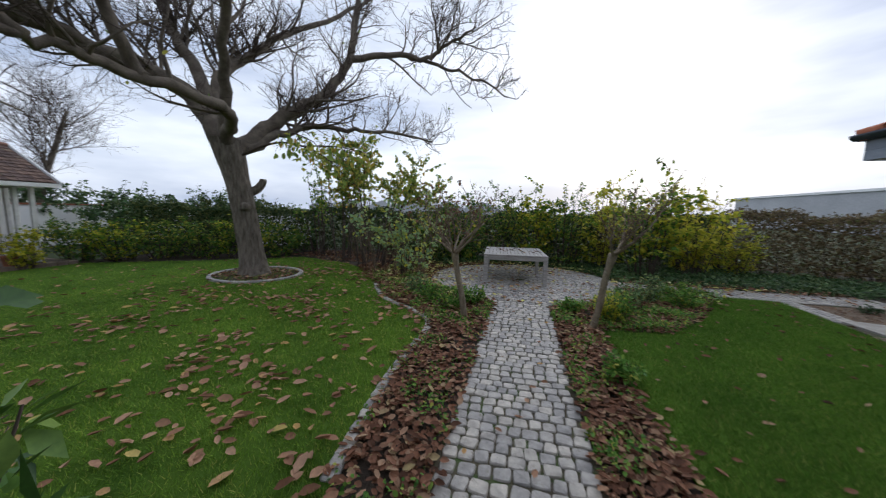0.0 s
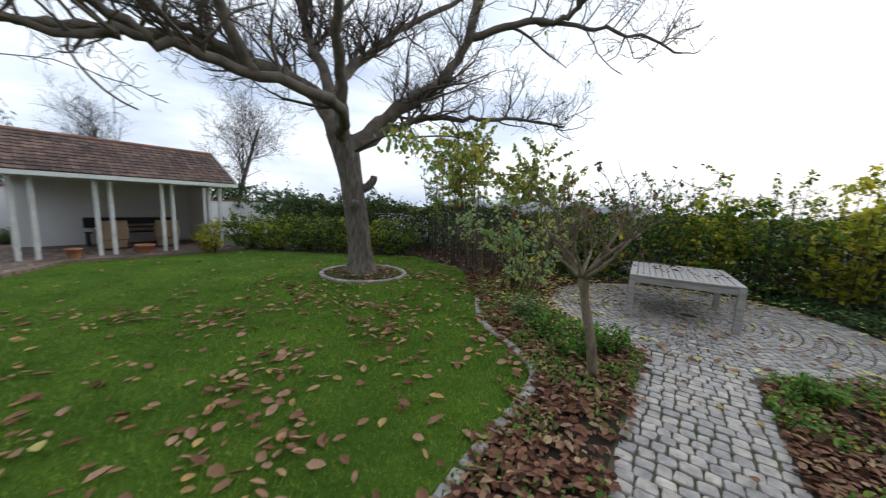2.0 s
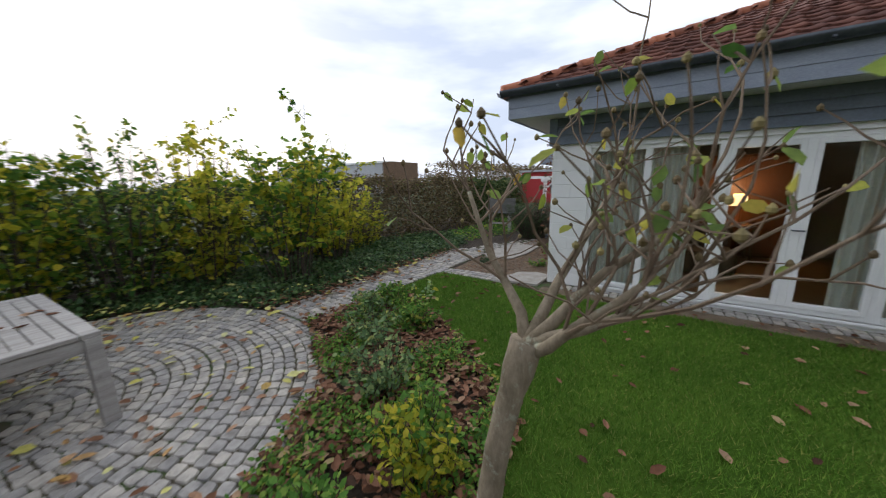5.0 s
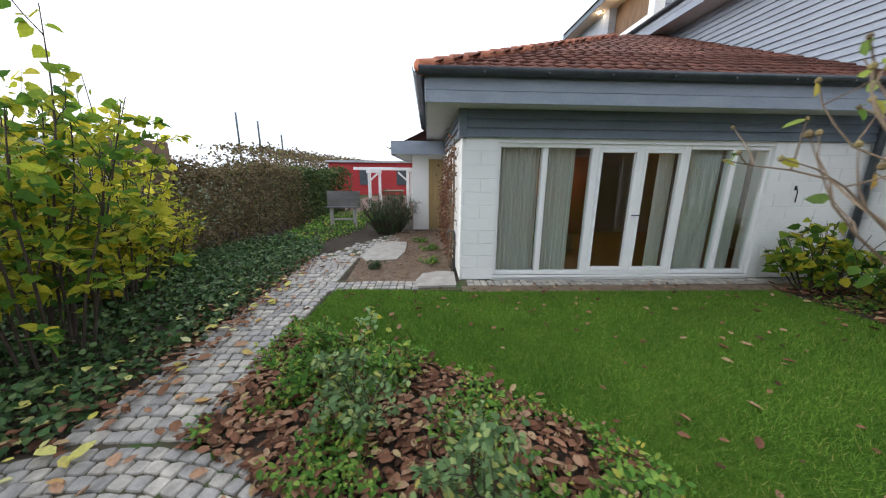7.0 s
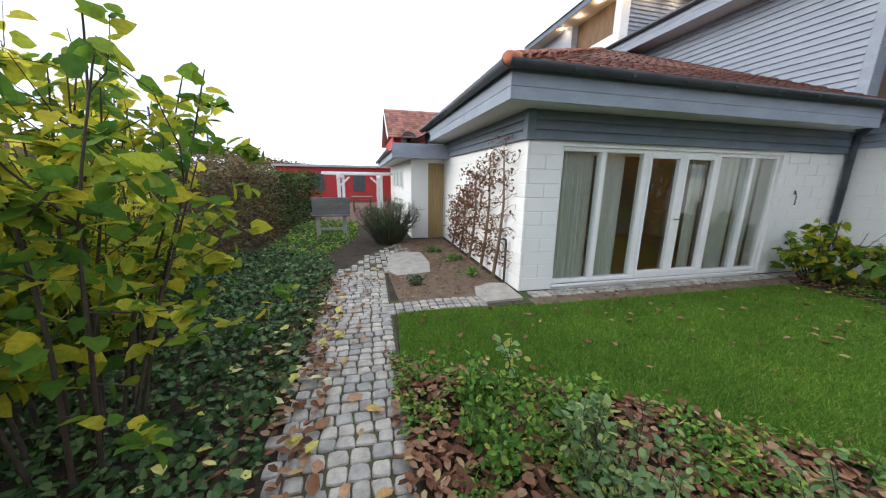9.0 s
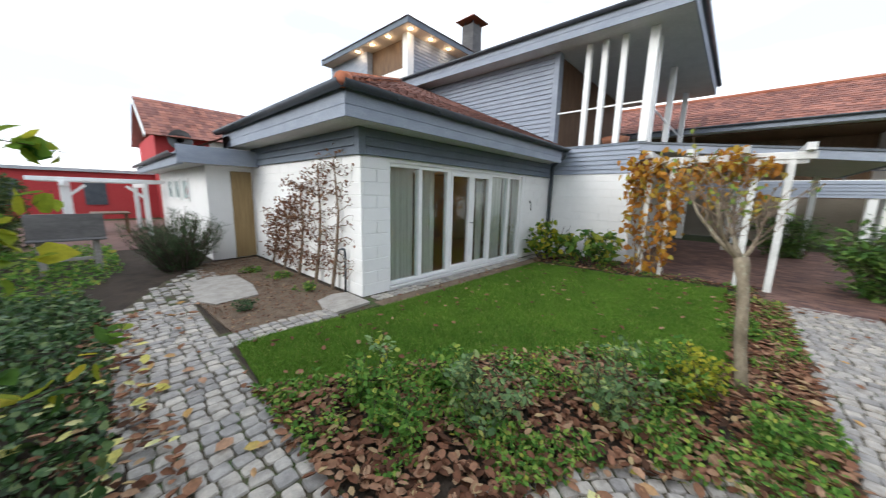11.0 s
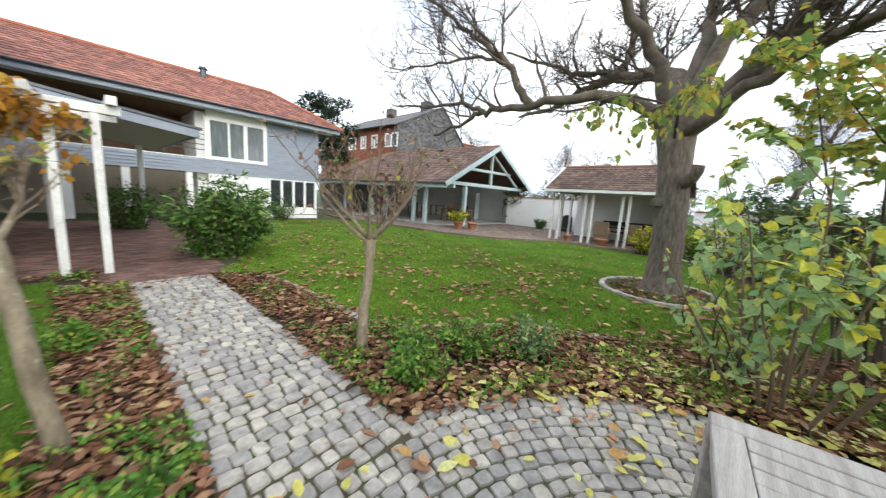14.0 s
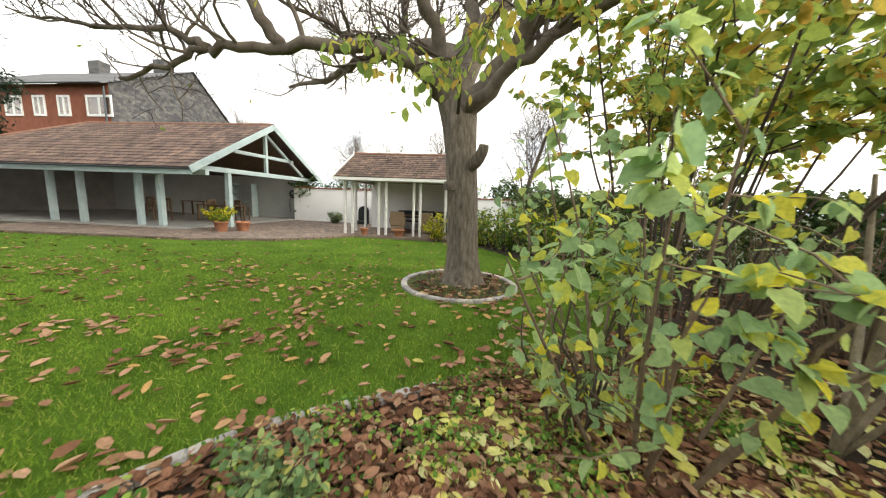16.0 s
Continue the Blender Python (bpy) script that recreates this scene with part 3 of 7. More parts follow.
part("corner_board", Geo().box(XW - 0.062, XW + 0.06, YC - 0.06, YC + 0.062, Z_WHITE - 0.01, Z_SOF, 0.004), SIDING_DARK, house)
part("soffit", Geo().box(5.07, XW - 0.03, -0.45, 6.02, Z_SOF, Z_SOF + 0.02).box(XW - 0.03, 10.3, YC + 0.03, 6.02, Z_SOF, Z_SOF + 0.02), SOFFIT, house, "pale soffit under the eaves")
for z in (Z_SOF - 0.02, Z_SOF + 0.125):
    part("fascia", Geo().box(5.045, 5.07, -0.45, 6.02, z, z + 0.142, 0.004), SIDING, house)
    part("fascia", Geo().box(5.045, 10.3, 6.02, 6.045, z, z + 0.142, 0.004), SIDING, house)


def gutter(p, q, r=0.065):
    g = Geo()
    p, q = Vector(p), Vector(q)
    x = (q - p).normalized()
    y = Vector((0, 0, 1)).cross(x)
    pr = [(r * math.cos(math.pi + math.pi * i / 8), r * math.sin(math.pi + math.pi * i / 8)) for i in range(9)]
    pr += [(0.9 * a, 0.9 * b + 0.002) for a, b in pr[::-1]]
    k = len(pr)
    g.add([s + y * a + Vector((0, 0, b)) for s in (p, q) for a, b in pr], [(i, (i + 1) % k, k + (i + 1) % k, k + i) for i in range(k)] + [tuple(range(k)), tuple(range(k, 2 * k))[::-1]])
    return g


part("gutter", gutter((4.97, -0.62, 2.93), (4.97, 6.12, 2.93), 0.08), ZINC, house, "dark zinc gutter", True)
part("gutter", gutter((4.97, 6.12, 2.93), (10.4, 6.12, 2.93), 0.08), ZINC, house, "dark zinc gutter", True)
for y in np.arange(-0.3, 6.1, 0.8):
    part("gutter_bracket", Geo().box(4.905, 5.05, y, y + 0.03, 2.86, 2.868).box(4.905, 4.912, y, y + 0.03, 2.86, 2.935), ZINC, house)
part("eave_board", Geo().box(5.05, 5.075, -0.45, 6.02, 2.835, 2.93).box(5.075, 10.3, 6.015, 6.04, 2.835, 2.93), SIDING_DARK, house)
part("downpipe", Geo().tube([(5.0, -0.62, 2.87), (5.05, -0.64, 2.72), (5.3, -0.80, 2.62), (5.46, -0.88, 2.5), (5.48, -0.9, 2.3), (5.48, -0.9, 0.02)], 0.05, 12), ZINC, house, "dark zinc downpipe in the corner", True)
part("pipe_clip", Geo().tube([(5.48, -0.9, 1.55), (5.48, -0.9, 1.59)], 0.056, 12), ZINC, house)
# roof: a hip, tiles on its two slopes
SL = 0.455
c0, s0 = 1 / math.hypot(1, SL), SL / math.hypot(1, SL)
roof = part("roof", Geo().add([(5.0, 6.10, 2.90), (5.0, -0.95, 2.90), (11.0, -0.95, 2.90 + 6 * SL), (11.0, 0.10, 2.90 + 6 * SL), (10.4, 6.10, 2.90), (10.4, 0.7, 2.90 + 5.4 * SL)],
                            [(1, 0, 3, 2), (0, 4, 5), (0, 5, 3)]), TILE_BROWN, house, "red-brown weathered tiled hip roof")
g = tile_field((5.0, -0.95, 2.915), (0, 1, 0), (c0, 0, s0), (-s0, 0, c0), 22, lambda v: (0, 7.05 - v * c0), single=lambda p: p.x < 6.65, parent=roof)
part("upper_tiles", g, TILE_BROWN, roof, kind="stuff")
g = tile_field((5.0, 6.10, 2.915), (1, 0, 0), (0, -c0, s0), (0, s0, c0), 18, lambda v: (v * c0, 5.4), seed=5)
part("side_tiles", g, TILE_BROWN, roof, kind="stuff")
hip = Geo().tube([(0, 0, 0), (0.36, 0, 0)], [0.095, 0.075], 10).mesh("ridge_tile", RIDGE_RED, True)
hd = Vector((1, -1, SL)).normalized()
hm = Matrix((hd, Vector((1, 1, 0)).normalized(), hd.cross(Vector((1, 1, 0)).normalized()))).transposed().to_4x4()
for i in range(24):
    m = hm.copy(); m.translation = Vector((4.99, 6.11, 2.93)) + hd * (0.32 * i)
    piece("ridge_tile", hip, m, roof)
# window: two fixed pairs and a double door between them
YM = [4.97, 3.46, 2.02, 0.66]
MIDS = [4.24, 2.74, 1.26]


def window_unit(y_hi, y_lo, mid, door):
    w = part("window", Geo().box(5.60, 5.70, y_lo, y_lo + 0.055, WZ0, WZ1, 0.006).box(5.60, 5.70, y_hi - 0.055, y_hi, WZ0, WZ1, 0.006)
             .box(5.60, 5.70, y_lo + 0.055, y_hi - 0.055, WZ0, WZ0 + 0.06, 0.006).box(5.60, 5.70, y_lo + 0.055, y_hi - 0.055, WZ1 - 0.06, WZ1, 0.006), WHITE_PAINT, house, "white framed window unit")
    part("mullion", Geo().box(5.59, 5.70, mid - 0.042, mid + 0.042, WZ0 + 0.06, WZ1 - 0.06, 0.006), WHITE_PAINT, w)
    for a, b in ((y_lo + 0.055, mid - 0.042), (mid + 0.042, y_hi - 0.055)):
        if door:
            part("sash", Geo().box(5.585, 5.65, a, a + 0.05, WZ0 + 0.06, WZ1 - 0.06, 0.005).box(5.585, 5.65, b - 0.05, b, WZ0 + 0.06, WZ1 - 0.06, 0.005)
                 .box(5.585, 5.65, a + 0.05, b - 0.05, WZ0 + 0.06, WZ0 + 0.12, 0.005).box(5.585, 5.65, a + 0.05, b - 0.05, WZ1 - 0.12, WZ1 - 0.06, 0.005), WHITE_PAINT, w)
        p = part("pane", Geo().box(5.64, 5.646, a, b, WZ0 + 0.06, WZ1 - 0.06), GLASS, w)
        p.visible_shadow = False
    if door:
        part("door_handle", Geo().tube([(5.585, mid + 0.03, 1.05), (5.555, mid + 0.03, 1.05), (5.553, mid - 0.07, 1.05)], 0.009, 8), ZINC, w)
    part("sill", Geo().box(5.535, 5.60, y_lo, y_hi, WZ0 - 0.035, WZ0, 0.004), WHITE_PAINT, w)


for i in range(3):
    window_unit(YM[i], YM[i + 1], MIDS[i], i == 1)
# the room behind
solid("room_floor", Geo().box(5.71, 9.6, -0.9, 5.2, 0.0, 0.05), OAK_FLOOR, "warm oak parquet floor indoors", "floor")
solid("room_ceiling", Geo().box(5.71, 9.6, -0.9, 5.2, 2.35, 2.45), WHITE_PAINT, "white ceiling indoors", "ceiling")
solid("room_wall", Geo().box(9.6, 9.75, -0.9, 5.2, 0, 2.45).box(5.85, 9.6, -0.98, -0.9, 0, 2.45), SHADE_PLASTER, "plain plastered inner walls, toned dark for the dim room", "wall")


def curtain(y0, y1, x=5.86, folds=9):
    g = Geo()
    n = folds * 8
    top, bot = [], []
    for i in range(n + 1):
        y = y0 + (y1 - y0) * i / n
        a = x + 0.035 * math.sin(i / n * folds * 2 * math.pi) + 0.015 * math.sin(i * 0.37)
        top.append((a, y, 2.28)); bot.append((a + 0.02 * math.sin(i * 0.23), y, 0.09))
    k = n + 1
    g.add(top + bot, [(i, i + 1, k + i + 1, k + i) for i in range(n)])
    c = solid("curtain", g, CURTAIN, "sheer cream curtain hanging in soft folds behind the window", "curtain", "thing", True)
    c["group"] = "window curtains"


for a, b in ((4.27, 4.92), (3.70, 4.21), (1.30, 1.95), (0.84, 1.23), (2.08, 2.34)):
    curtain(a, b, 5.775, folds=max(3, int((b - a) * 14)))
cab = thing("wooden_cabinet", "orange-brown wooden wall cabinet with two doors", "cabinet", (9.2, 3.0, 0.05))
part("body", Geo().box(9.15, 9.58, 1.7, 4.6, 0.05, 2.1, 0.01), RUST_WOOD, cab)
for y in (1.74, 2.7, 3.66):
    d = part("door", Geo().box(9.12, 9.15, y, y + 0.92, 0.1, 2.05, 0.006), RUST_WOOD, cab)
    part("knob", Geo().lathe(9.1, y + 0.1, [(0.0, 1.08), (0.018, 1.085), (0.018, 1.11), (0.0, 1.115)], 10), ZINC, d)
sofa = thing("sofa", "dark brown low sofa in the room", "sofa", (7.6, 3.6, 0.05))
part("seat", Geo().box(7.2, 8.0, 2.9, 4.6, 0.05, 0.42, 0.05), BROWN_WOOD, sofa)
part("backrest", Geo().box(8.0, 8.2, 2.9, 4.6, 0.05, 0.80, 0.06), BROWN_WOOD, sofa)
pipe = thing("tap_pipe", "grey upright water pipe with a tap by the white wall", "water tap", (5.95, 5.56, 0))
part("pipe", Geo().tube([(5.97, 5.56, -0.03), (5.96, 5.56, 0.66), (5.96, 5.57, 0.72), (5.96, 5.62, 0.74)], 0.02, 10), ZINC, pipe, "", True)
part("spout", Geo().tube([(5.96, 5.62, 0.74), (5.96, 5.67, 0.72), (5.96, 5.675, 0.66)], 0.013, 8), ZINC, pipe, "", True)
hook = thing("wall_hook", "dark iron hook on the white wall", "hook", (5.55, 0.18, 1.4))
part("plate", Geo().box(5.545, 5.566, 0.165, 0.20, 1.46, 1.53, 0.004), IRON, hook)
part("rod", Geo().tube([(5.54, 0.18, 1.50), (5.52, 0.175, 1.42), (5.525, 0.17, 1.27)], 0.008, 8), IRON, hook, "", True)
LX, LY = 8.75, 2.78
stand = thing("side_table", "small dark wooden side table in the room", "table", (LX, LY, 0.05))
part("tabletop", Geo().box(LX - 0.28, LX + 0.28, LY - 0.28, LY + 0.28, 0.72, 0.75, 0.006), BROWN_WOOD, stand)
for dx in (-0.24, 0.24):
    for dy in (-0.24, 0.24):
        part("leg", Geo().box(LX + dx - 0.02, LX + dx + 0.02, LY + dy - 0.02, LY + dy + 0.02, 0.05, 0.72, 0.003), BROWN_WOOD, stand)
lamp = thing("table_lamp", "lit table lamp with a warm glowing shade", "lamp", (LX, LY, 0.75))
part("foot", Geo().lathe(LX, LY, [(0.0, 0.75), (0.09, 0.752), (0.085, 0.77), (0.02, 0.80), (0.035, 0.90), (0.02, 1.02), (0.012, 1.16)], 16), TERRACOTTA, lamp, "", True)
part("shade", Geo().lathe(LX, LY, [(0.16, 1.12), (0.10, 1.34), (0.095, 1.34), (0.155, 1.12)], 20), BULB_SHADE, lamp, "warm glowing shade", True)
inner = bpy.data.lights.new("table_lamp_light", 'POINT')
inner.energy, inner.color, inner.shadow_soft_size = 10, (1.0, 0.62, 0.32), 0.10
new("table_lamp_light", inner).location = (LX, LY, 1.42)

# ---- the taller part with its open loggia ----
tower = thing("loggia_house", "two-storey house part, grey lapped boards over white blocks, open loggia upstairs", "house", (4.5, -4.0, 0))
tw = part("wall", Geo().box(3.35, XW + 0.28, YT - 0.28, YT, 0, 3.0), WHITE_WALL, tower, "white painted block wall")
block_wall(tw, (3.35, YT), (XW, YT), 0, 2.28, (0, 1))
west = part("wall", Geo().box(3.35, 3.63, -7.5, YT - 0.28, 0, 3.0), WHITE_WALL, tower, "white painted west wall")
lap_boards(tw, (3.30, YT), (XW, YT), 2.28, 2.98, 0.118, SIDING, (0, 1))
lap_boards(west, (3.35, -7.5), (3.35, YT), 2.28, 2.98, 0.118, SIDING, (-1, 0))
part("loggia_floor", Geo().box(3.30, XW + 0.3, -7.5, YT + 0.03, 2.98, 3.04), SIDING_DARK, tower)
up = part("wall", Geo().box(XW + 0.08, 12.0, YT - 0.25, YT - 0.02, 3.0, 5.62), SIDING, tower, "grey boarded upper wall")
lap_boards(up, (XW + 0.12, YT - 0.02), (12.0, YT - 0.02), 3.0, 5.62, 0.131, SIDING, (0, 1))
part("corner_board", Geo().box(XW - 0.03, XW + 0.13, YT - 0.25, YT + 0.03, 3.0, 5.62, 0.006), SIDING, tower)
part("loggia_back", Geo().box(XW + 0.08, XW + 0.3, -7.5, YT - 0.26, 3.04, 5.62), BROWN_WOOD, tower, "dark brown inner wall of the loggia")
for x, w in ((4.78, 0.14), (4.38, 0.14), (3.93, 0.14), (3.31, 0.2)):
    part("column", Geo().box(x - w / 2, x + w / 2, YT - 0.16, YT - 0.02, 3.04, 5.62, 0.012), WHITE_PAINT, tower, "white square column")
for y in (-1.75, -4.2, -7.3):
    part("column", Geo().box(3.26, 3.42, y - 0.08, y + 0.08, 3.04, 5.62, 0.012), WHITE_PAINT, tower, "white square column")
part("handrail", Geo().box(3.3, XW, YT - 0.13, YT - 0.09, 3.98, 4.02, 0.004).box(3.32, 3.36, -7.3, YT - 0.13, 3.98, 4.02, 0.004), WHITE_PAINT, tower, "thin white rail")
part("soffit", Geo().box(2.55, 12.0, -8.2, -0.42, 5.62, 5.65), SOFFIT, tower)
for z in (5.60, 5.78):
    part("fascia", Geo().box(2.53, 12.0, -0.42, -0.39, z, z + 0.175, 0.004), SIDING, tower)
    part("fascia", Geo().box(2.52, 2.55, -8.2, -0.39, z, z + 0.175, 0.004), SIDING, tower)
part("gutter", gutter((2.42, -0.33, 5.98), (12.0, -0.33, 5.98), 0.07), ZINC, tower, "", True)
part("gutter", gutter((2.46, -8.3, 5.98), (2.46, -0.3, 5.98), 0.07), ZINC, tower, "", True)
part("roof", Geo().add([(2.45, -0.33, 5.95), (12, -0.33, 5.95), (12, -4.2, 7.7), (6.3, -4.2, 7.7), (2.45, -8.2, 5.95), (12, -8.2, 5.95)], [(0, 1, 2, 3), (0, 3, 4), (4, 3, 2, 5)]), TILE_BROWN, tower)
bowl = thing("terracotta_bowl", "large orange terracotta bowl on the loggia floor", "planter", (4.15, -1.9, 3.04))
part("bowl", Geo().lathe(4.15, -1.9, [(0.12, 3.04), (0.3, 3.16), (0.36, 3.32), (0.33, 3.33), (0.26, 3.2), (0.0, 3.12)], 24), TERRACOTTA, bowl, smooth=True)

# ---- the entrance canopy and the pergola by the path ----
canopy = thing("entrance_canopy", "sloping grey canopy roof with a pale underside over the entrance", "canopy", (1.5, -3.5, 0))
cp = [(3.34, 2.98), (-0.62, 2.50)]
part("fascia", Geo().beam((3.34, -0.98, 2.90), (-0.62, -0.98, 2.42), 0.035, 0.17), SIDING, canopy, "grey sloping fascia board")
part("fascia", Geo().beam((3.34, -0.96, 3.00), (-0.70, -0.96, 2.51), 0.05, 0.05), ZINC, canopy)
part("soffit", Geo().add([(3.3, -1.0, 2.86), (-0.6, -1.0, 2.38), (-0.6, -6.5, 2.38), (3.3, -6.5, 2.86)], [(0, 1, 2, 3)]), SOFFIT, canopy)
part("roof", Geo().add([(3.3, -1.0, 3.0), (-0.6, -1.0, 2.52), (-0.6, -6.5, 2.52), (3.3, -6.5, 3.0)], [(0, 1, 2, 3)]), ZINC, canopy)
part("fascia", Geo().box(-0.66, -0.62, -6.5, -0.98, 2.36, 2.54, 0.004), SIDING, canopy)
for y in (-6.3,):
    for x in (-0.3, 1.5):
        part("post", Geo().box(x, x + 0.12, y, y + 0.12, 0.0, 2.45, 0.01), WHITE_PAINT, canopy)

pergola = thing("pergola", "white painted timber pergola overgrown with an autumn climber", "pergola", (1.9, 0.0, 0))
for x in (0.78, 1.22, 2.45, 2.85):
    part("post", Geo().box(x - 0.05, x + 0.05, -0.05, 0.05, 0.0, 2.38, 0.008), OLD_WHITE, pergola)
part("beam", Geo().box(0.50, 3.0, -0.06, 0.06, 2.37, 2.50, 0.008), OLD_WHITE, pergola)
part("beam", Geo().box(0.50, 3.0, -0.95, -0.85, 2.37, 2.50, 0.008), OLD_WHITE, pergola)
for x in (0.6, 1.4, 2.2, 2.9):
    part("rafter", Geo().box(x - 0.06, x + 0.06, -0.98, 0.18, 2.50, 2.63, 0.008), OLD_WHITE, pergola)

# ---- paving of the entrance, dark clinker ----
def brick_field(x0, x1, y0, y1, w, d, z, keep, seed, lift=0.004):
    g = Geo()
    rng = random.Random(seed)
    r = 0
    y = y0
    while y < y1:
        x = x0 - (w / 2) * (r % 2)
        while x < x1:
            if keep(x + w / 2, y + d / 2):
                z1 = z + rng.uniform(0, lift)
                g.box(x + 0.003, x + w - 0.003, y + 0.003, y + d - 0.003, z - 0.03, z1)
            x += w
        y += d
        r += 1
    return g


solid("entrance_bed", Geo().box(-1.6, 0.9, -8.4, 0.95, -0.05, -0.012).box(0.9, 3.3, -8.4, -0.2, -0.05, -0.012), JOINT, "sand bed under the entrance paving", "pavement")
ep = thing("entrance_paving", "dark red clinker paving under the canopy", "paving", (1, -2, 0), kind="structure")
part("pavers", brick_field(-1.0, 3.3, -8.4, 0.9, 0.2, 0.1, 0.0, lambda x, y: x > -0.95 + 0.25 * (y > -0.5) and (x < 0.85 or y < -0.2), 4), CLINKER, ep, kind="stuff")

# ---- the second house, grey boards over white, behind the large lawn ----
h2 = thing("grey_boarded_house", "long house with grey lapped boards and orange tiled hip roof", "house", (-2, -12, 0))
HY = -9.0
w2 = part("wall", Geo().box(-7.1, -2.5, HY - 0.3, HY, 0, 4.3).box(-2.5, 7.0, HY - 0.3, HY, 1.85, 2.45).box(-7.1, -6.8, -16, HY - 0.3, 0, 4.3).box(-2.5, -2.2, HY - 2.7, HY - 0.3, 0, 4.3), WHITE_WALL, h2)
lap_boards(w2, (-7.1, HY), (7.0, HY), 1.85, 2.42, 0.115, SIDING, (0, 1))
lap_boards(w2, (-7.1, HY), (-4.72, HY), 2.42, 4.35, 0.12, SIDING, (0, 1))
part("corner_board", Geo().box(-7.15, -7.0, HY, HY + 0.04, 1.85, 4.35, 0.005), SIDING, h2)
win2 = part("window", Geo().box(-4.73, -4.58, HY, HY + 0.06, 2.40, 4.06, 0.006).box(-2.62, -2.42, HY, HY + 0.06, 2.40, 4.06, 0.006).box(-4.58, -2.62, HY, HY + 0.06, 3.94, 4.06, 0.006).box(-4.58, -2.62, HY, HY + 0.06, 2.40, 2.54, 0.006), WHITE_PAINT, h2, "white framed three-part window")
part("mullion", Geo().box(-3.95, -3.80, HY, HY + 0.058, 2.54, 3.94, 0.006), WHITE_PAINT, win2)
part("mullion", Geo().box(-3.30, -3.22, HY, HY + 0.058, 2.54, 3.94, 0.006), WHITE_PAINT, win2)
for a, b in ((-4.58, -3.95), (-3.80, -3.30), (-3.22, -2.62)):
    part("pane", Geo().box(a, b, HY + 0.02, HY + 0.026, 2.54, 3.94), surf("dim_pane", (0.10, 0.12, 0.13), (0.20, 0.22, 0.23), 3, 8, 0.08, 0.0, spec=0.8, stretch=(3, 1, 0.3)), win2)
for k, x in enumerate((-7.0, -6.45, -5.9, -5.35, -4.8)):
    part("window_post", Geo().box(x - 0.05, x + 0.06, HY, HY + 0.07, 0.0, 1.85, 0.006), WHITE_PAINT, h2)
    if k < 4:
        part("pane", Geo().box(x + 0.06, x + 0.5, HY + 0.004, HY + 0.01, 0.55, 1.78), surf("dark_pane", (0.02, 0.023, 0.025), (0.05, 0.055, 0.06), 2, 8, 0.06, 0.0, spec=0.8), h2)
part("loggia_soffit", Geo().box(-2.5, 7, HY - 2.7, HY, 4.25, 4.3), BROWN_WOOD, h2)
for z in (2.75, 2.95, 3.15, 3.35):
    part("railing_bar", Geo().tube([(-2.45, HY - 0.05, z), (6.9, HY - 0.05, z)], 0.018, 6), ZINC, h2)
for x in (-1.2, 0.8, 2.8, 4.8):
    part("railing_post", Geo().box(x, x + 0.05, HY - 0.08, HY - 0.03, 2.42, 3.4), ZINC, h2)
for x in (-2.0, -0.2, 1.2, 3.0):
    part("ground_post", Geo().box(x, x + 0.22, HY - 0.26, HY - 0.02, 0, 1.85, 0.01), WHITE_PAINT, h2)
# Both back walls are coloured dark to stand for shade in the openings.
part("loggia_back", Geo().box(-2.5, 7, HY - 3.0, HY - 2.7, 0, 4.3), BROWN_WOOD, h2, "back wall of the loggia, coloured dark for its shade")
part("ground_back", Geo().box(-2.5, 7, HY - 2.6, HY - 2.5, 0, 1.85), SHADE_PLASTER, h2)
part("fascia", Geo().box(-8.0, 7.5, HY + 0.60, HY + 0.64, 4.28, 4.46, 0.005), SIDING, h2)
part("soffit", Geo().box(-8.0, 7.5, HY - 0.3, HY + 0.6, 4.30, 4.33), SOFFIT, h2)
part("gutter", gutter((-8.1, HY + 0.70, 4.5), (7.5, HY + 0.70, 4.5), 0.07), ZINC, h2, "", True)
r2 = part("roof", Geo().add([(-8.1, HY + 0.7, 4.46), (7.6, HY + 0.7, 4.46), (7.6, -12.6, 6.45), (-6.2, -12.6, 6.45), (-8.1, -16.5, 4.46), (7.6, -16.5, 4.46)], [(0, 1, 2, 3), (0, 3, 4), (4, 3, 2, 5)]), TILE_RED, h2)
ca, sa = 4.3 / math.hypot(4.3, 1.99), 1.99 / math.hypot(4.3, 1.99)
part("tiles", tile_field((7.6, HY + 0.7, 4.47), (-1, 0, 0), (0, -ca, sa), (0, sa, ca), 15, lambda v: (0, 15.7 - v * 0.42), 0.32, 0.24, seed=8), TILE_RED, r2, kind="stuff")
part("hip_ridge", Geo().tube([(-8.1, HY + 0.72, 4.50), (-6.2, -12.6, 6.50), (7.6, -12.6, 6.50)], 0.09, 8), RIDGE_RED, r2)
part("vent_cap", Geo().lathe(-3.2, -12.3, [(0.14, 6.2), (0.14, 6.62), (0.2, 6.64), (0.16, 6.74), (0.0, 6.76)], 12), ZINC, h2)

# ---- the open pavilion with pale blue posts ----
pav = thing("open_pavilion", "open timber pavilion with pale blue posts and brown tiled roof", "pavilion", (-14.5, -8.5, 0))
EX, EZ, RX, RZ, BX = -10.45, 2.20, -14.8, 4.50, -19.0
GY, FY = -3.1, -17.0
part("deck", Geo().box(-18.6, -10.95, FY, -4.0, -0.05, 0.12, 0.01), CONCRETE, pav, "grey raised floor slab")
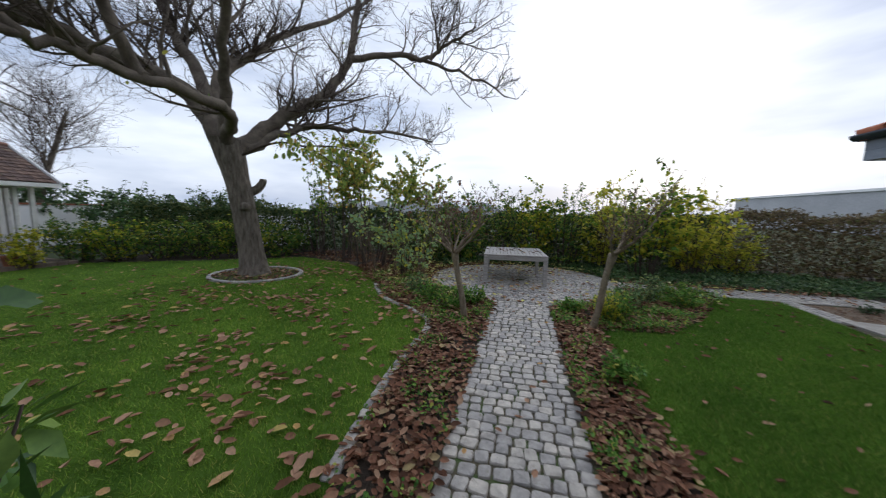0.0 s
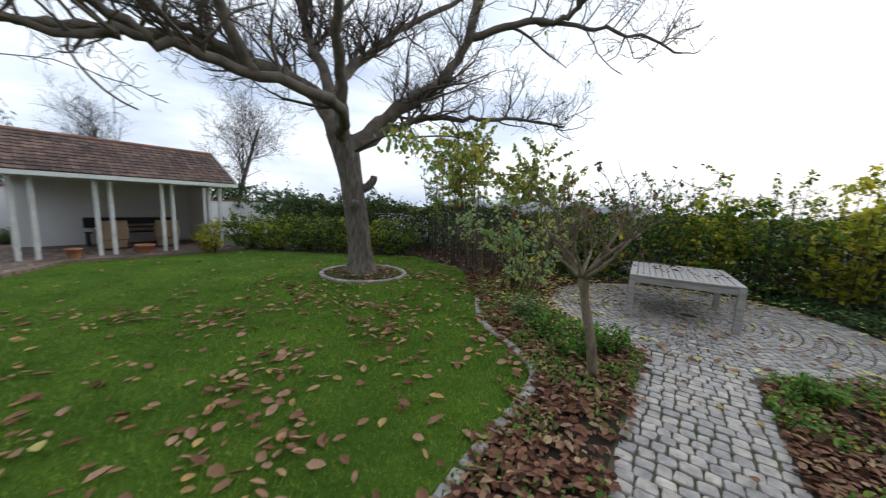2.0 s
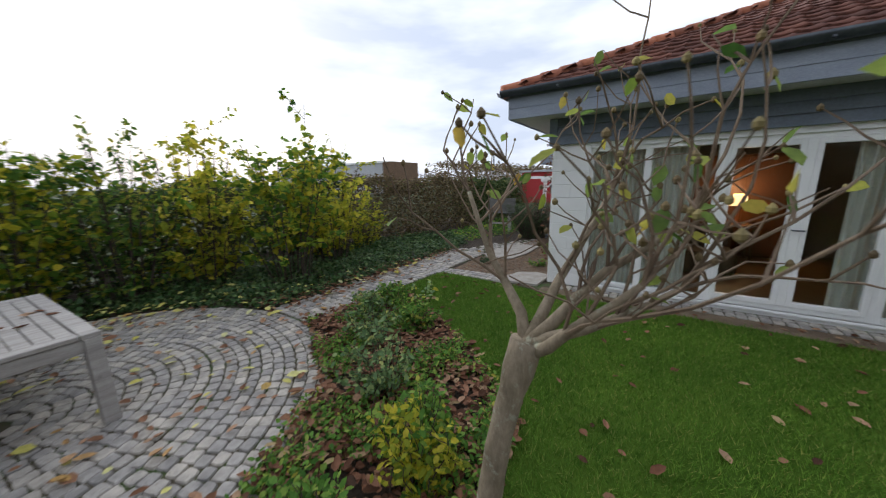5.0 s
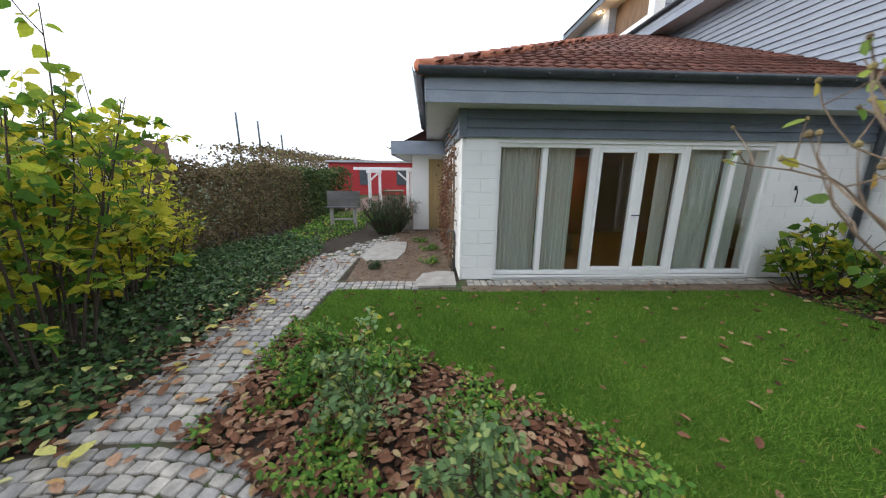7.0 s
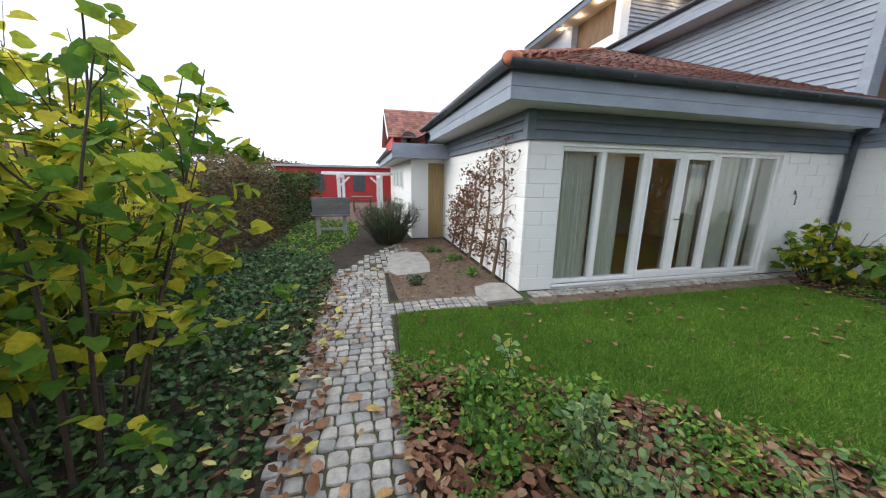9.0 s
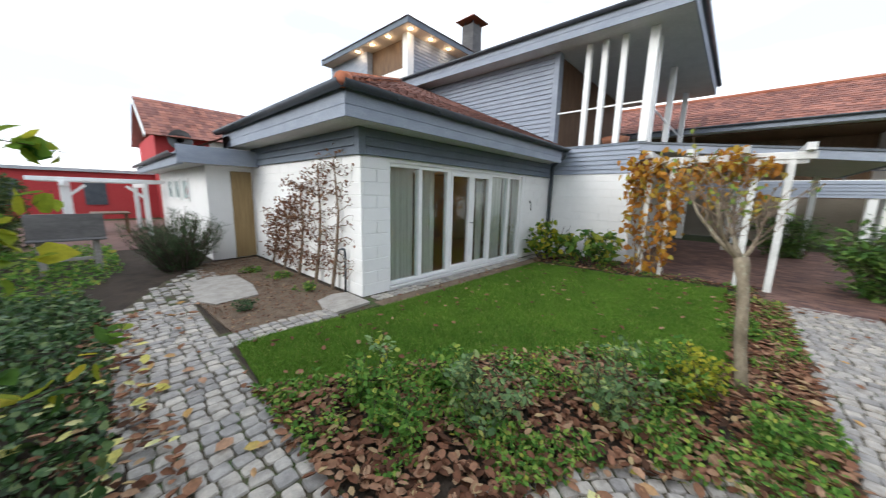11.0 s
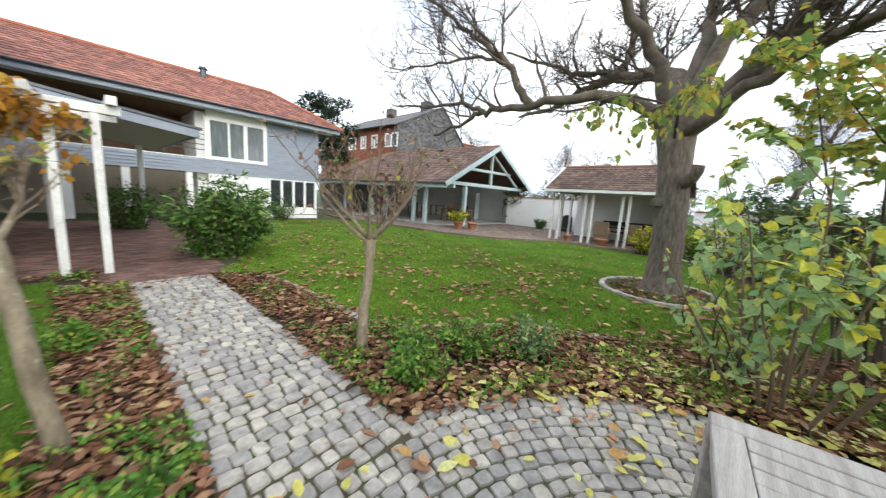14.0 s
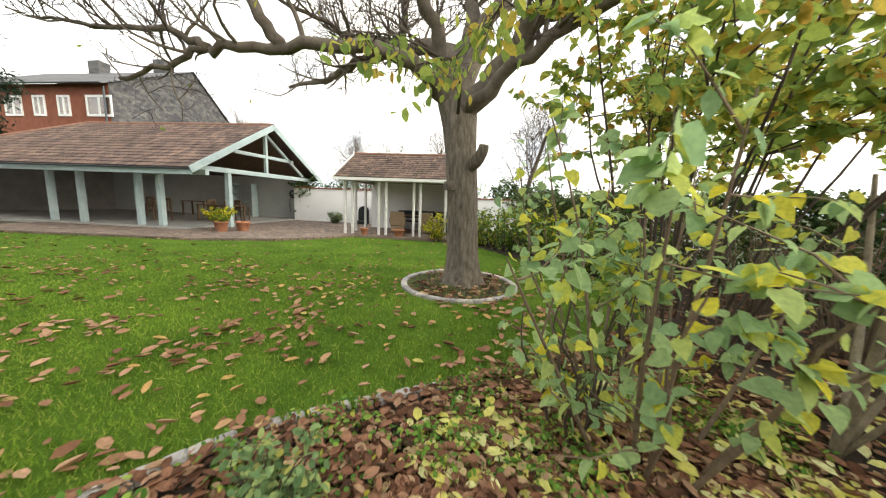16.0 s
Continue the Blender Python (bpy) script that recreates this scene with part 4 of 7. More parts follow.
pr = part("roof", Geo().add([(EX, GY, EZ), (EX, FY, EZ), (RX, FY + 4, RZ), (RX, GY, RZ), (BX, GY, EZ + 0.1), (BX, FY, EZ + 0.1)], [(0, 3, 2, 1), (3, 4, 5, 2), (1, 2, 5)]), TILE_GREY, pav)
pl = math.hypot(EX - RX, RZ - EZ)
pu = ((RX - EX) / pl, 0, (RZ - EZ) / pl)
part("tiles", tile_field((EX, FY, EZ + 0.015), (0, 1, 0), pu, (-pu[2] * -1, 0, -pu[0]), 16, lambda v: (v * 0.81, GY - FY), 0.305, 0.20, seed=9), TILE_GREY, pr, kind="stuff")
part("ridge", Geo().tube([(RX, GY, RZ + 0.04), (RX, FY + 4, RZ + 0.04), (EX, FY, EZ + 0.06)], 0.075, 8), RIDGE_DULL, pr)
part("verge_board", Geo().beam((EX + 0.03, GY + 0.02, EZ - 0.06), (RX, GY + 0.02, RZ - 0.06), 0.04, 0.24), BLUE_PAINT, pav, "pale blue verge board")
part("verge_board", Geo().beam((BX - 0.03, GY + 0.02, EZ + 0.04), (RX, GY + 0.02, RZ - 0.06), 0.04, 0.24), BLUE_PAINT, pav, "pale blue verge board")
part("eave_board", Geo().box(EX - 0.06, EX - 0.02, FY, GY, EZ - 0.22, EZ - 0.02, 0.005), BLUE_PAINT, pav)
part("gutter", gutter((EX + 0.05, FY, EZ - 0.01), (EX + 0.05, GY, EZ - 0.01), 0.055), ZINC, pav, "", True)
part("tie_beam", Geo().beam((EX - 0.75, GY - 0.45, EZ + 0.08), (BX + 0.4, GY - 0.45, EZ + 0.12), 0.12, 0.18), BLUE_PAINT, pav)
part("collar_beam", Geo().beam((-12.9, GY - 0.45, 3.1), (-16.9, GY - 0.45, 3.14), 0.1, 0.14), BLUE_PAINT, pav)
part("king_post", Geo().box(RX - 0.07, RX + 0.07, GY - 0.52, GY - 0.38, 2.35, 4.35, 0.008), BLUE_PAINT, pav)
part("strut", Geo().beam((RX + 0.1, GY - 0.45, 4.2), (-17.8, GY - 0.45, 2.45), 0.1, 0.12), BLUE_PAINT, pav)
part("strut", Geo().beam((RX, GY - 0.45, 4.2), (-11.4, GY - 0.45, 2.45), 0.1, 0.12), BLUE_PAINT, pav)
part("wall_plate", Geo().box(-11.28, -11.12, FY + 0.4, -3.2, 2.02, 2.20, 0.008), BLUE_PAINT, pav)
for x, y in ((-11.2, -5.15), (-11.2, -6.05), (-11.2, -8.55), (-11.2, -9.9), (-11.2, -13.0), (-12.6, -3.62)):
    part("post", Geo().box(x - 0.09, x + 0.09, y - 0.09, y + 0.09, 0.0 if y > -4 else 0.12, 2.3 if y > -4 else 2.04, 0.012), BLUE_PAINT, pav, "pale blue square post")
# Inner walls take greyer materials to stand for shade under the roof.
part("back_wall", Geo().box(-18.8, -18.55, FY, -3.9, 0, 2.5), SOFFIT, pav, "plastered back wall, greyed for the shade under the roof")
part("end_wall", Geo().box(-18.55, -11.3, FY, FY + 0.2, 0, 2.4), CONCRETE, pav)
part("inner_ceiling", Geo().add([(EX - 0.1, GY - 0.6, EZ - 0.02), (EX - 0.1, FY + 0.3, EZ - 0.02), (RX, FY + 4, RZ - 0.12), (RX, GY - 0.6, RZ - 0.12), (BX, GY - 0.6, EZ), (BX, FY + 0.3, EZ)],
                              [(0, 1, 2, 3), (3, 2, 5, 4)]), BROWN_WOOD, pav, "dark boarded underside of the roof")
part("step", Geo().box(-10.95, -10.6, -12.0, -4.6, -0.05, 0.06, 0.01), CONCRETE, pav)

# brick patio in front of pavilion and summerhouse, with its edging
PATIO_BR = [(-12.05, 5.9), (-12.05, 1.85), (-10.95, 1.12), (-9.95, 0.12), (-9.15, -2.0), (-8.95, -4.2), (-8.55, -7.5), (-8.55, -17), (-18.2, -17), (-18.2, 6.2)]
solid("patio_base", Geo().prism(PATIO_BR, -0.05, 0.055), JOINT, "sand bed of the brick patio", "pavement")
pb = thing("brick_patio", "weathered brown brick patio with a low edge", "paving", (-14, 0, 0), kind="structure")
part("pavers", brick_field(-18.2, -8.5, -10, 6.1, 0.21, 0.105, 0.062, lambda x, y: inside(PATIO_BR, x, y), 6), PATIO_BRICK, pb, kind="stuff")
edge_brick = Geo().box(-0.10, 0.10, -0.05, 0.05, -0.06, 0.085, 0.008).mesh("edging_brick", PATIO_BRICK)
for i in range(6):
    a, b = Vector((*PATIO_BR[i], 0)), Vector((*PATIO_BR[i + 1], 0))
    n = int((b - a).length / 0.208)
    for k in range(n):
        p = a.lerp(b, (k + 0.5) / n)
        piece("edging_brick", edge_brick, Matrix.Translation(p) @ pose(0, 0, 0, 0, 0, math.degrees(math.atan2(b.y - a.y, b.x - a.x))), pb)

# ---- the summerhouse with paired white posts ----
gaz = thing("summerhouse", "small open summerhouse with paired white posts and a mossy tiled roof", "summerhouse", (-14, 3.6, 0.06))
GX = -12.65
for y in (1.25, 1.55, 2.60, 2.88, 3.95, 4.20, 5.15, 5.45):
    part("post", Geo().box(GX - 0.045, GX + 0.045, y - 0.045, y + 0.045, 0.06, 2.06, 0.008), OLD_WHITE, gaz, "slim white square post")
for x in (-13.7, -14.8):
    for y in (1.25, 5.45):
        part("post", Geo().box(x - 0.045, x + 0.045, y - 0.045, y + 0.045, 0.06, 2.06, 0.008), OLD_WHITE, gaz)
part("beam", Geo().box(GX - 0.05, GX + 0.05, 1.0, 5.7, 2.06, 2.18, 0.008), OLD_WHITE, gaz)
for y in (1.2, 5.40):
    part("beam", Geo().box(-15.8, GX - 0.05, y, y + 0.1, 2.06, 2.18, 0.008), OLD_WHITE, gaz)
for y in (1.4, 2.74, 4.08, 5.3):
    part("beam_end", Geo().box(GX - 0.05, GX + 0.14, y - 0.04, y + 0.04, 2.05, 2.13, 0.006), OLD_WHITE, gaz)
gr = part("roof", Geo().add([(-12.3, 0.95, 2.19), (-12.3, 5.85, 2.19), (-14.3, 5.85, 3.26), (-14.3, 0.95, 3.26), (-16.3, 0.95, 2.19), (-16.3, 5.85, 2.19)], [(0, 1, 2, 3), (3, 2, 5, 4)]), TILE_GREY, gaz)
gl_ = math.hypot(2.0, 1.07)
part("tiles", tile_field((-12.3, 0.96, 2.20), (0, 1, 0), (-2.0 / gl_, 0, 1.07 / gl_), (1.07 / gl_, 0, 2.0 / gl_), 11, lambda v: (0, 4.88), 0.2, 0.17, seed=12), TILE_GREY, gr, kind="stuff")
part("ridge", Geo().tube([(-14.3, 0.95, 3.29), (-14.3, 5.85, 3.29)], 0.065, 8), RIDGE_DULL, gr)
for y in (0.93, 5.87):
    part("verge_board", Geo().beam((-12.28, y, 2.16), (-14.3, y, 3.24), 0.035, 0.16), WHITE_PAINT, gaz)
part("eave_board", Geo().box(-12.32, -12.28, 0.93, 5.87, 2.08, 2.19, 0.004), WHITE_PAINT, gaz)
part("back_wall", Geo().box(-15.9, -15.7, 1.2, 5.5, 0.06, 2.2), WHITE_WALL, gaz)
part("side_wall", Geo().box(-15.7, -14.0, 5.40, 5.52, 0.06, 2.1), WHITE_WALL, gaz)
part("inner_ceiling", Geo().box(-15.8, -12.5, 1.1, 5.7, 2.18, 2.20), BROWN_WOOD, gaz)

# ---- garden walls ----
solid("wall_garden", Geo().box(-17.9, -17.65, -4.0, 2.3, 0, 1.85, 0.01).box(-17.9, -15.9, 2.0, 2.25, 0, 1.6, 0.01).box(-17.9, -17.65, 5.8, 14, 0, 1.6, 0.01), WHITE_WALL, "white painted garden wall with a dark coping", "wall")
solid("wall_coping", Geo().box(-17.95, -17.6, -4.0, 2.3, 1.85, 1.91, 0.01).box(-17.95, -17.6, 5.8, 14, 1.6, 1.66, 0.01), BRICK_RED, "dark brick coping on the garden wall", "coping")
solid("wall_white_end", Geo().box(-12.2, -9.0, 11.9, 12.1, 0, 1.3), WHITE_WALL, "low white wall behind the hedge", "wall")

# ---- tall brick house behind the pavilion ----
bh = thing("brick_house", "old red brick house with a slate-clad gable and white windows", "house", (-26, -24, 0))
part("wall", Geo().box(-36, -22.0, -36, -21, 0, 8.9), BRICK_RED, bh)
bx = [(-22.0, 8.9), (-29.0, 12.2), (-37.0, 5.0), (-37.0, 0), (-22.0, 0)]
part("gable", Geo().add([(x, -20.9, z) for x, z in bx] + [(x, -21.05, z) for x, z in bx], [(0, 1, 2, 3, 4), (9, 8, 7, 6, 5), (0, 5, 6, 1), (1, 6, 7, 2)]), SLATE, bh, "weathered dark slate gable")
gs = Geo()
rg = random.Random(4)
for r in range(48):
    z = 3.0 + r * 0.19
    for k in range(60):
        x = -37 + k * 0.26 + 0.13 * (r % 2)
        lim = -22.0 - max(0, (z - 8.9) * 7 / 3.3)
        low = -37.0 + max(0, (z - 5.0) * 8 / 7.2)
        if low < x < lim - 0.2:
            gs.box(x, x + 0.25, -20.9, -20.885 + rg.uniform(0, 0.012), z, z + 0.21)
part("slates", gs, SLATE, bh, kind="stuff")
part("roof", Geo().add([(-21.5, -20.7, 8.75), (-21.5, -37, 8.75), (-29, -37, 12.3), (-29, -20.7, 12.3), (-37.4, -20.7, 4.9), (-37.4, -37, 4.9)], [(0, 3, 2, 1), (3, 4, 5, 2)]), SLATE, bh)
part("gutter", gutter((-21.4, -37, 8.8), (-21.4, -20.7, 8.8), 0.09), ZINC, bh)
part("downpipe", Geo().tube([(-21.9, -21.2, 8.7), (-21.9, -21.2, 2)], 0.07, 8), ZINC, bh)
for y, w in ((-22.9, 2.2), (-25.4, 1.1), (-27.6, 1.1), (-30.2, 1.6)):
    wv = part("window", Geo().box(-22.0, -21.93, y, y + 0.12, 6.6, 8.1).box(-22.0, -21.93, y + w - 0.12, y + w, 6.6, 8.1).box(-22.0, -21.93, y + 0.12, y + w - 0.12, 6.6, 6.75).box(-22.0, -21.93, y + 0.12, y + w - 0.12, 7.95, 8.1)
              .box(-22.0, -21.93, y + w / 2 - 0.06, y + w / 2 + 0.06, 6.75, 7.95), WHITE_PAINT, bh)
    part("pane", Geo().box(-21.99, -21.97, y + 0.12, y + w - 0.12, 6.75, 7.95), GLASS, wv)
for y in (-24.5, -31.5):
    part("chimney", Geo().box(-29.6, -28.6, y, y + 1.2, 11.6, 13.3, 0.03), SLATE, bh)

# ---- what stands beyond the side garden ----
annex = thing("bungalow_annex", "low white annex with a boarded gable, tan door and small windows", "house", (12, 5.7, 0))
an = part("wall", Geo().box(10.2, 10.45, 5.5, 6.45, 0, 2.25).box(10.45, 17, 6.2, 6.45, 0, 2.25), WHITE_WALL, annex)
part("door", Geo().box(10.16, 10.2, 5.55, 5.98, 0.02, 2.05, 0.005), TAN_DOOR, annex, "plain tan wooden door")
part("fascia", Geo().box(9.7, 9.74, 5.4, 7.0, 2.15, 2.5, 0.004), SIDING, annex)
part("eave", Geo().box(9.74, 17.5, 6.9, 7.0, 2.12, 2.32, 0.005), SIDING, annex)
part("soffit", Geo().box(9.74, 17.5, 5.5, 6.9, 2.15, 2.18), SOFFIT, annex)
part("gutter", gutter((9.7, 7.06, 2.36), (17.5, 7.06, 2.36)), ZINC, annex)
part("roof", Geo().add([(9.7, 7.0, 2.33), (17.5, 7.0, 2.33), (17.5, 5.0, 3.3), (9.7, 5.0, 3.3)], [(0, 1, 2, 3)]), TILE_BROWN, annex)
for x in (12.0, 13.2, 14.4):
    wv = part("window", Geo().box(x, x + 0.8, 6.45, 6.49, 1.3, 1.36).box(x, x + 0.8, 6.45, 6.49, 1.84, 1.9).box(x, x + 0.06, 6.45, 6.49, 1.36, 1.84).box(x + 0.74, x + 0.8, 6.45, 6.49, 1.36, 1.84), WHITE_PAINT, annex)
    part("pane", Geo().box(x + 0.06, x + 0.74, 6.455, 6.46, 1.36, 1.84), GLASS, wv)
dorm = thing("upper_house", "upper storey with a white balcony and warm lit soffit spots", "house", (15, -4, 3))
part("wall", Geo().box(12.7, 19, -6, -1.95, 3, 8.4).box(15.6, 19, -1.95, -1.6, 3, 8.4), SIDING, dorm)
lap_boards(dorm, (12.7, -5.8), (12.7, -1.95), 5.6, 8.4, 0.14, SIDING, (-1, 0))
part("balcony_back", Geo().box(13.0, 15.6, -1.94, -1.90, 6.9, 8.4), BROWN_WOOD, dorm)
part("balcony_front", Geo().box(12.9, 15.6, -1.66, -1.58, 5.4, 7.05, 0.01), WHITE_PAINT, dorm, "white balcony parapet")
part("balcony_post", Geo().box(12.62, 12.95, -1.95, -1.58, 5.4, 8.4, 0.01), WHITE_PAINT, dorm)
part("soffit", Geo().box(12.0, 19, -6, -1.06, 8.40, 8.44), surf("warm_soffit", (0.58, 0.47, 0.38), (0.64, 0.53, 0.43), 2, 30, 0.7, 0.1), dorm)
part("fascia", Geo().box(11.96, 12.0, -6, -1.02, 8.38, 8.6, 0.005).box(12.0, 19, -1.06, -1.02, 8.38, 8.6, 0.005), SIDING_DARK, dorm)
part("roof", Geo().add([(11.9, -0.95, 8.6), (19, -0.95, 8.6), (19, -4, 9.7), (15.0, -4, 9.7), (11.9, -7, 8.6), (19, -7, 8.6)], [(0, 1, 2, 3), (0, 3, 4), (4, 3, 2, 5)]), TILE_BROWN, dorm)
for x, y in ((12.35, -1.5), (12.35, -2.7), (12.35, -3.9), (13.6, -1.35), (14.8, -1.35), (16.0, -1.35)):
    part("spotlight", Geo().lathe(x, y, [(0.0, 8.385), (0.07, 8.388), (0.08, 8.40)], 10), SPOT_GLOW, dorm, "lit round soffit spot")
    lm = bpy.data.lights.new("soffit_spot_light", 'POINT')
    lm.energy, lm.color, lm.shadow_soft_size = 3.5, (1.0, 0.74, 0.48), 0.05
    new("soffit_spot_light", lm).location = (x, y, 8.28)
ch = thing("chimney", "slate-clad chimney with a rusty cap", "chimney", (14, -7.7, 7))
part("shaft", Geo().box(13.6, 14.4, -8.1, -7.3, -0.06, 11.2, 0.01), SLATE, ch)
part("cap", Geo().add([(13.3, -8.4, 11.4), (14.7, -8.4, 11.4), (14.7, -7.0, 11.4), (13.3, -7.0, 11.4), (14.0, -7.7, 11.9)], [(0, 1, 4), (1, 2, 4), (2, 3, 4), (3, 0, 4), (3, 2, 1, 0)]), BRICK_RED, ch)
for dx in (-0.3, 0.25):
    for dy in (-0.3, 0.25):
        part("cap_leg", Geo().box(14 + dx, 14.06 + dx, -7.7 + dy, -7.64 + dy, 11.2, 11.42), ZINC, ch)

redh = thing("red_building", "low red rendered building with a flat roof", "building", (30, 10, 0))
part("wall", Geo().box(26, 40, 5.6, 13.5, -0.06, 2.35), RED_WALL, redh)
part("roof_edge", Geo().box(25.8, 40.2, 5.4, 13.7, 2.35, 2.5), FAR_GREY, redh)
for y in (7.6, 10.4):
    part("window", Geo().box(25.94, 26.0, y, y + 0.8, 0.7, 1.9), ZINC, redh, "dark window")
redroof = thing("red_tiled_house", "house with an orange tiled roof and red gable wall", "house", (28, 2, 0))
part("wall", Geo().box(24.6, 32, -8.1, 5.6, -0.06, 4.5), RED_WALL, redroof)
part("white_wall", Geo().box(24.54, 24.6, -1.0, 3.2, 2.9, 4.35), WHITE_WALL, redroof)
part("roof", Geo().add([(24, 6.0, 4.3), (24, -8.5, 4.3), (28, -8.5, 6.8), (28, 6.0, 6.8), (32, 6.0, 4.3), (32, -8.5, 4.3)], [(0, 3, 2, 1), (3, 4, 5, 2)]), TILE_RED, redroof)
c9, s9 = 4 / math.hypot(4, 2.5), 2.5 / math.hypot(4, 2.5)
part("tiles", tile_field((24, -8.5, 4.32), (0, 1, 0), (c9, 0, s9), (-s9, 0, c9), 13, lambda v: (0, 14.5), 0.36, 0.30, seed=21), TILE_RED, redroof, kind="stuff")
part("verge", Geo().beam((24, 6.02, 4.26), (28, 6.02, 6.76), 0.05, 0.2), WHITE_PAINT, redroof)
dish = thing("satellite_dish", "grey satellite dish on the red house", "satellite dish", (24.3, 4.6, 3.6))
part("dish", Geo().add([(24.0 + 0.18 * (1 - q * q), 4.6 + 0.55 * q * math.cos(a / 8 * math.pi), 4.2 + 0.55 * q * math.sin(a / 8 * math.pi)) for q in (0.25, 0.6, 1.0) for a in range(16)],
                       [(i * 16 + k, i * 16 + (k + 1) % 16, (i + 1) * 16 + (k + 1) % 16, (i + 1) * 16 + k) for i in range(2) for k in range(16)] + [tuple(range(16))]), SLATE, dish, "", True)
part("arm", Geo().tube([(24.2, 4.6, 4.2), (24.6, 4.6, 3.9)], 0.03, 6), ZINC, dish)

pw = thing("white_garden_pergola", "white painted garden pergola in the side garden", "pergola", (17, 8, 0))
for x, y in ((16.2, 8.75), (16.2, 6.95), (19.5, 8.75), (19.5, 6.95)):
    part("post", Geo().box(x - 0.07, x + 0.07, y - 0.07, y + 0.07, -0.05, 1.75, 0.01), WHITE_PAINT, pw)
for y in (6.95, 8.75):
    part("beam", Geo().box(15.7, 20, y - 0.05, y + 0.05, 1.62, 1.76, 0.01), WHITE_PAINT, pw)
for x in (15.9, 16.8, 17.7, 18.6, 19.5):
    part("rafter", Geo().box(x - 0.04, x + 0.04, 6.4, 9.4, 1.76, 1.88, 0.008), WHITE_PAINT, pw)
part("brace", Geo().beam((16.2, 8.7, 1.3), (16.2, 8.3, 1.66), 0.06, 0.08).beam((16.2, 7.0, 1.3), (16.2, 7.4, 1.66), 0.06, 0.08), WHITE_PAINT, pw)
solid("side_terrace", Geo().box(13.2, 24, 5.5, 10.2, -0.055, -0.01), CLINKER, "red clinker terrace in the side garden", "pavement")
gt = thing("garden_table", "small dark garden table", "table", (18, 7.8, 0))
part("tabletop", Geo().box(17.4, 18.6, 7.3, 8.3, 0.68, 0.73, 0.01), BROWN_WOOD, gt)
for x in (17.5, 18.5):
    for y in (7.4, 8.2):
        part("leg", Geo().box(x - 0.03, x + 0.03, y - 0.03, y + 0.03, -0.01, 0.68), BROWN_WOOD, gt)
bench = thing("grey_covered_stand", "grey weathered wooden stand with a dark slanting top", "stand", (10.7, 8.5, 0))
part("top", Geo().beam((10.6, 8.1, 0.62), (10.6, 9.1, 0.62), 0.3, 0.03).beam((10.72, 8.1, 0.85), (10.72, 9.1, 0.85), 0.03, 0.5), SLATE, bench)
for y in (8.25, 8.95):
    part("leg", Geo().box(10.55, 10.65, y - 0.05, y + 0.05, -0.03, 0.62, 0.008), TEAK, bench)
part("rail", Geo().box(10.57, 10.63, 8.25, 8.95, 0.22, 0.28, 0.005), TEAK, bench)

# far halls and masts beyond the hedge
hall = thing("far_hall", "long pale far hall with a brown end wall", "building", (45, 62, 0))
part("wall", Geo().box(38, 44, 40.6, 70, 0, 4.9), FAR_GREY, hall)
part("roof_edge", Geo().box(37.8, 44.2, 40.5, 70.2, 4.9, 5.2), WHITE_PAINT, hall)
part("end_wall", Geo().box(37.9, 44, 38.4, 40.6, 0, 5.0), BROWN_WOOD, hall)
hall2 = thing("far_glasshouses", "low pale far glasshouses beyond the hedge", "building", (-30, 70, 0))
for k in range(6):
    x = -46 + k * 7
    part("bay", Geo().add([(x, 62, 0), (x + 6.8, 62, 0), (x + 6.8, 62, 2.4), (x + 3.4, 62, 3.7), (x, 62, 2.4), (x, 80, 0), (x + 6.8, 80, 0), (x + 6.8, 80, 2.4), (x + 3.4, 80, 3.7), (x, 80, 2.4)],
                          [(0, 1, 2, 3, 4), (9, 8, 7, 6, 5), (4, 3, 8, 9), (3, 2, 7, 8), (0, 4, 9, 5), (1, 6, 7, 2)]), FAR_GREY, hall2)
for x, y, h in ((40, 27.5, 8.0), (40, 25.2, 7.1), (43, 24.0, 6.0)):
    mm = thing("mast", "tall slim grey mast beyond the hedge", "mast", (x, y, 0))
    part("pole", Geo().tube([(x, y, -0.06), (x, y, h)], [0.14, 0.09], 8), ZINC, mm)

# ---- the walnut tree ----
def smooth_line(pts, per=5):
    """Points along a smooth curve through pts."""
    P = [Vector(p) for p in pts]
    out = []
    for i in range(len(P) - 1):
        p0, p1, p2, p3 = P[max(i - 1, 0)], P[i], P[i + 1], P[min(i + 2, len(P) - 1)]
        for k in range(per):
            t = k / per
            out.append(0.5 * ((2 * p1) + (p2 - p0) * t + (2 * p0 - 5 * p1 + 4 * p2 - p3) * t * t + (3 * p1 - p0 - 3 * p2 + p3) * t ** 3))
    return out + [P[-1]]


def wander(start, direction, length, steps, rng, bend=0.25, lift=0.0):
    pts, d = [Vector(start)], Vector(direction).normalized()
    for _ in range(steps):
        d = (d + Vector((rng.gauss(0, bend), rng.gauss(0, bend), rng.gauss(0, bend * 0.8) + lift))).normalized()
        pts.append(pts[-1] + d * (length / steps))
    return pts


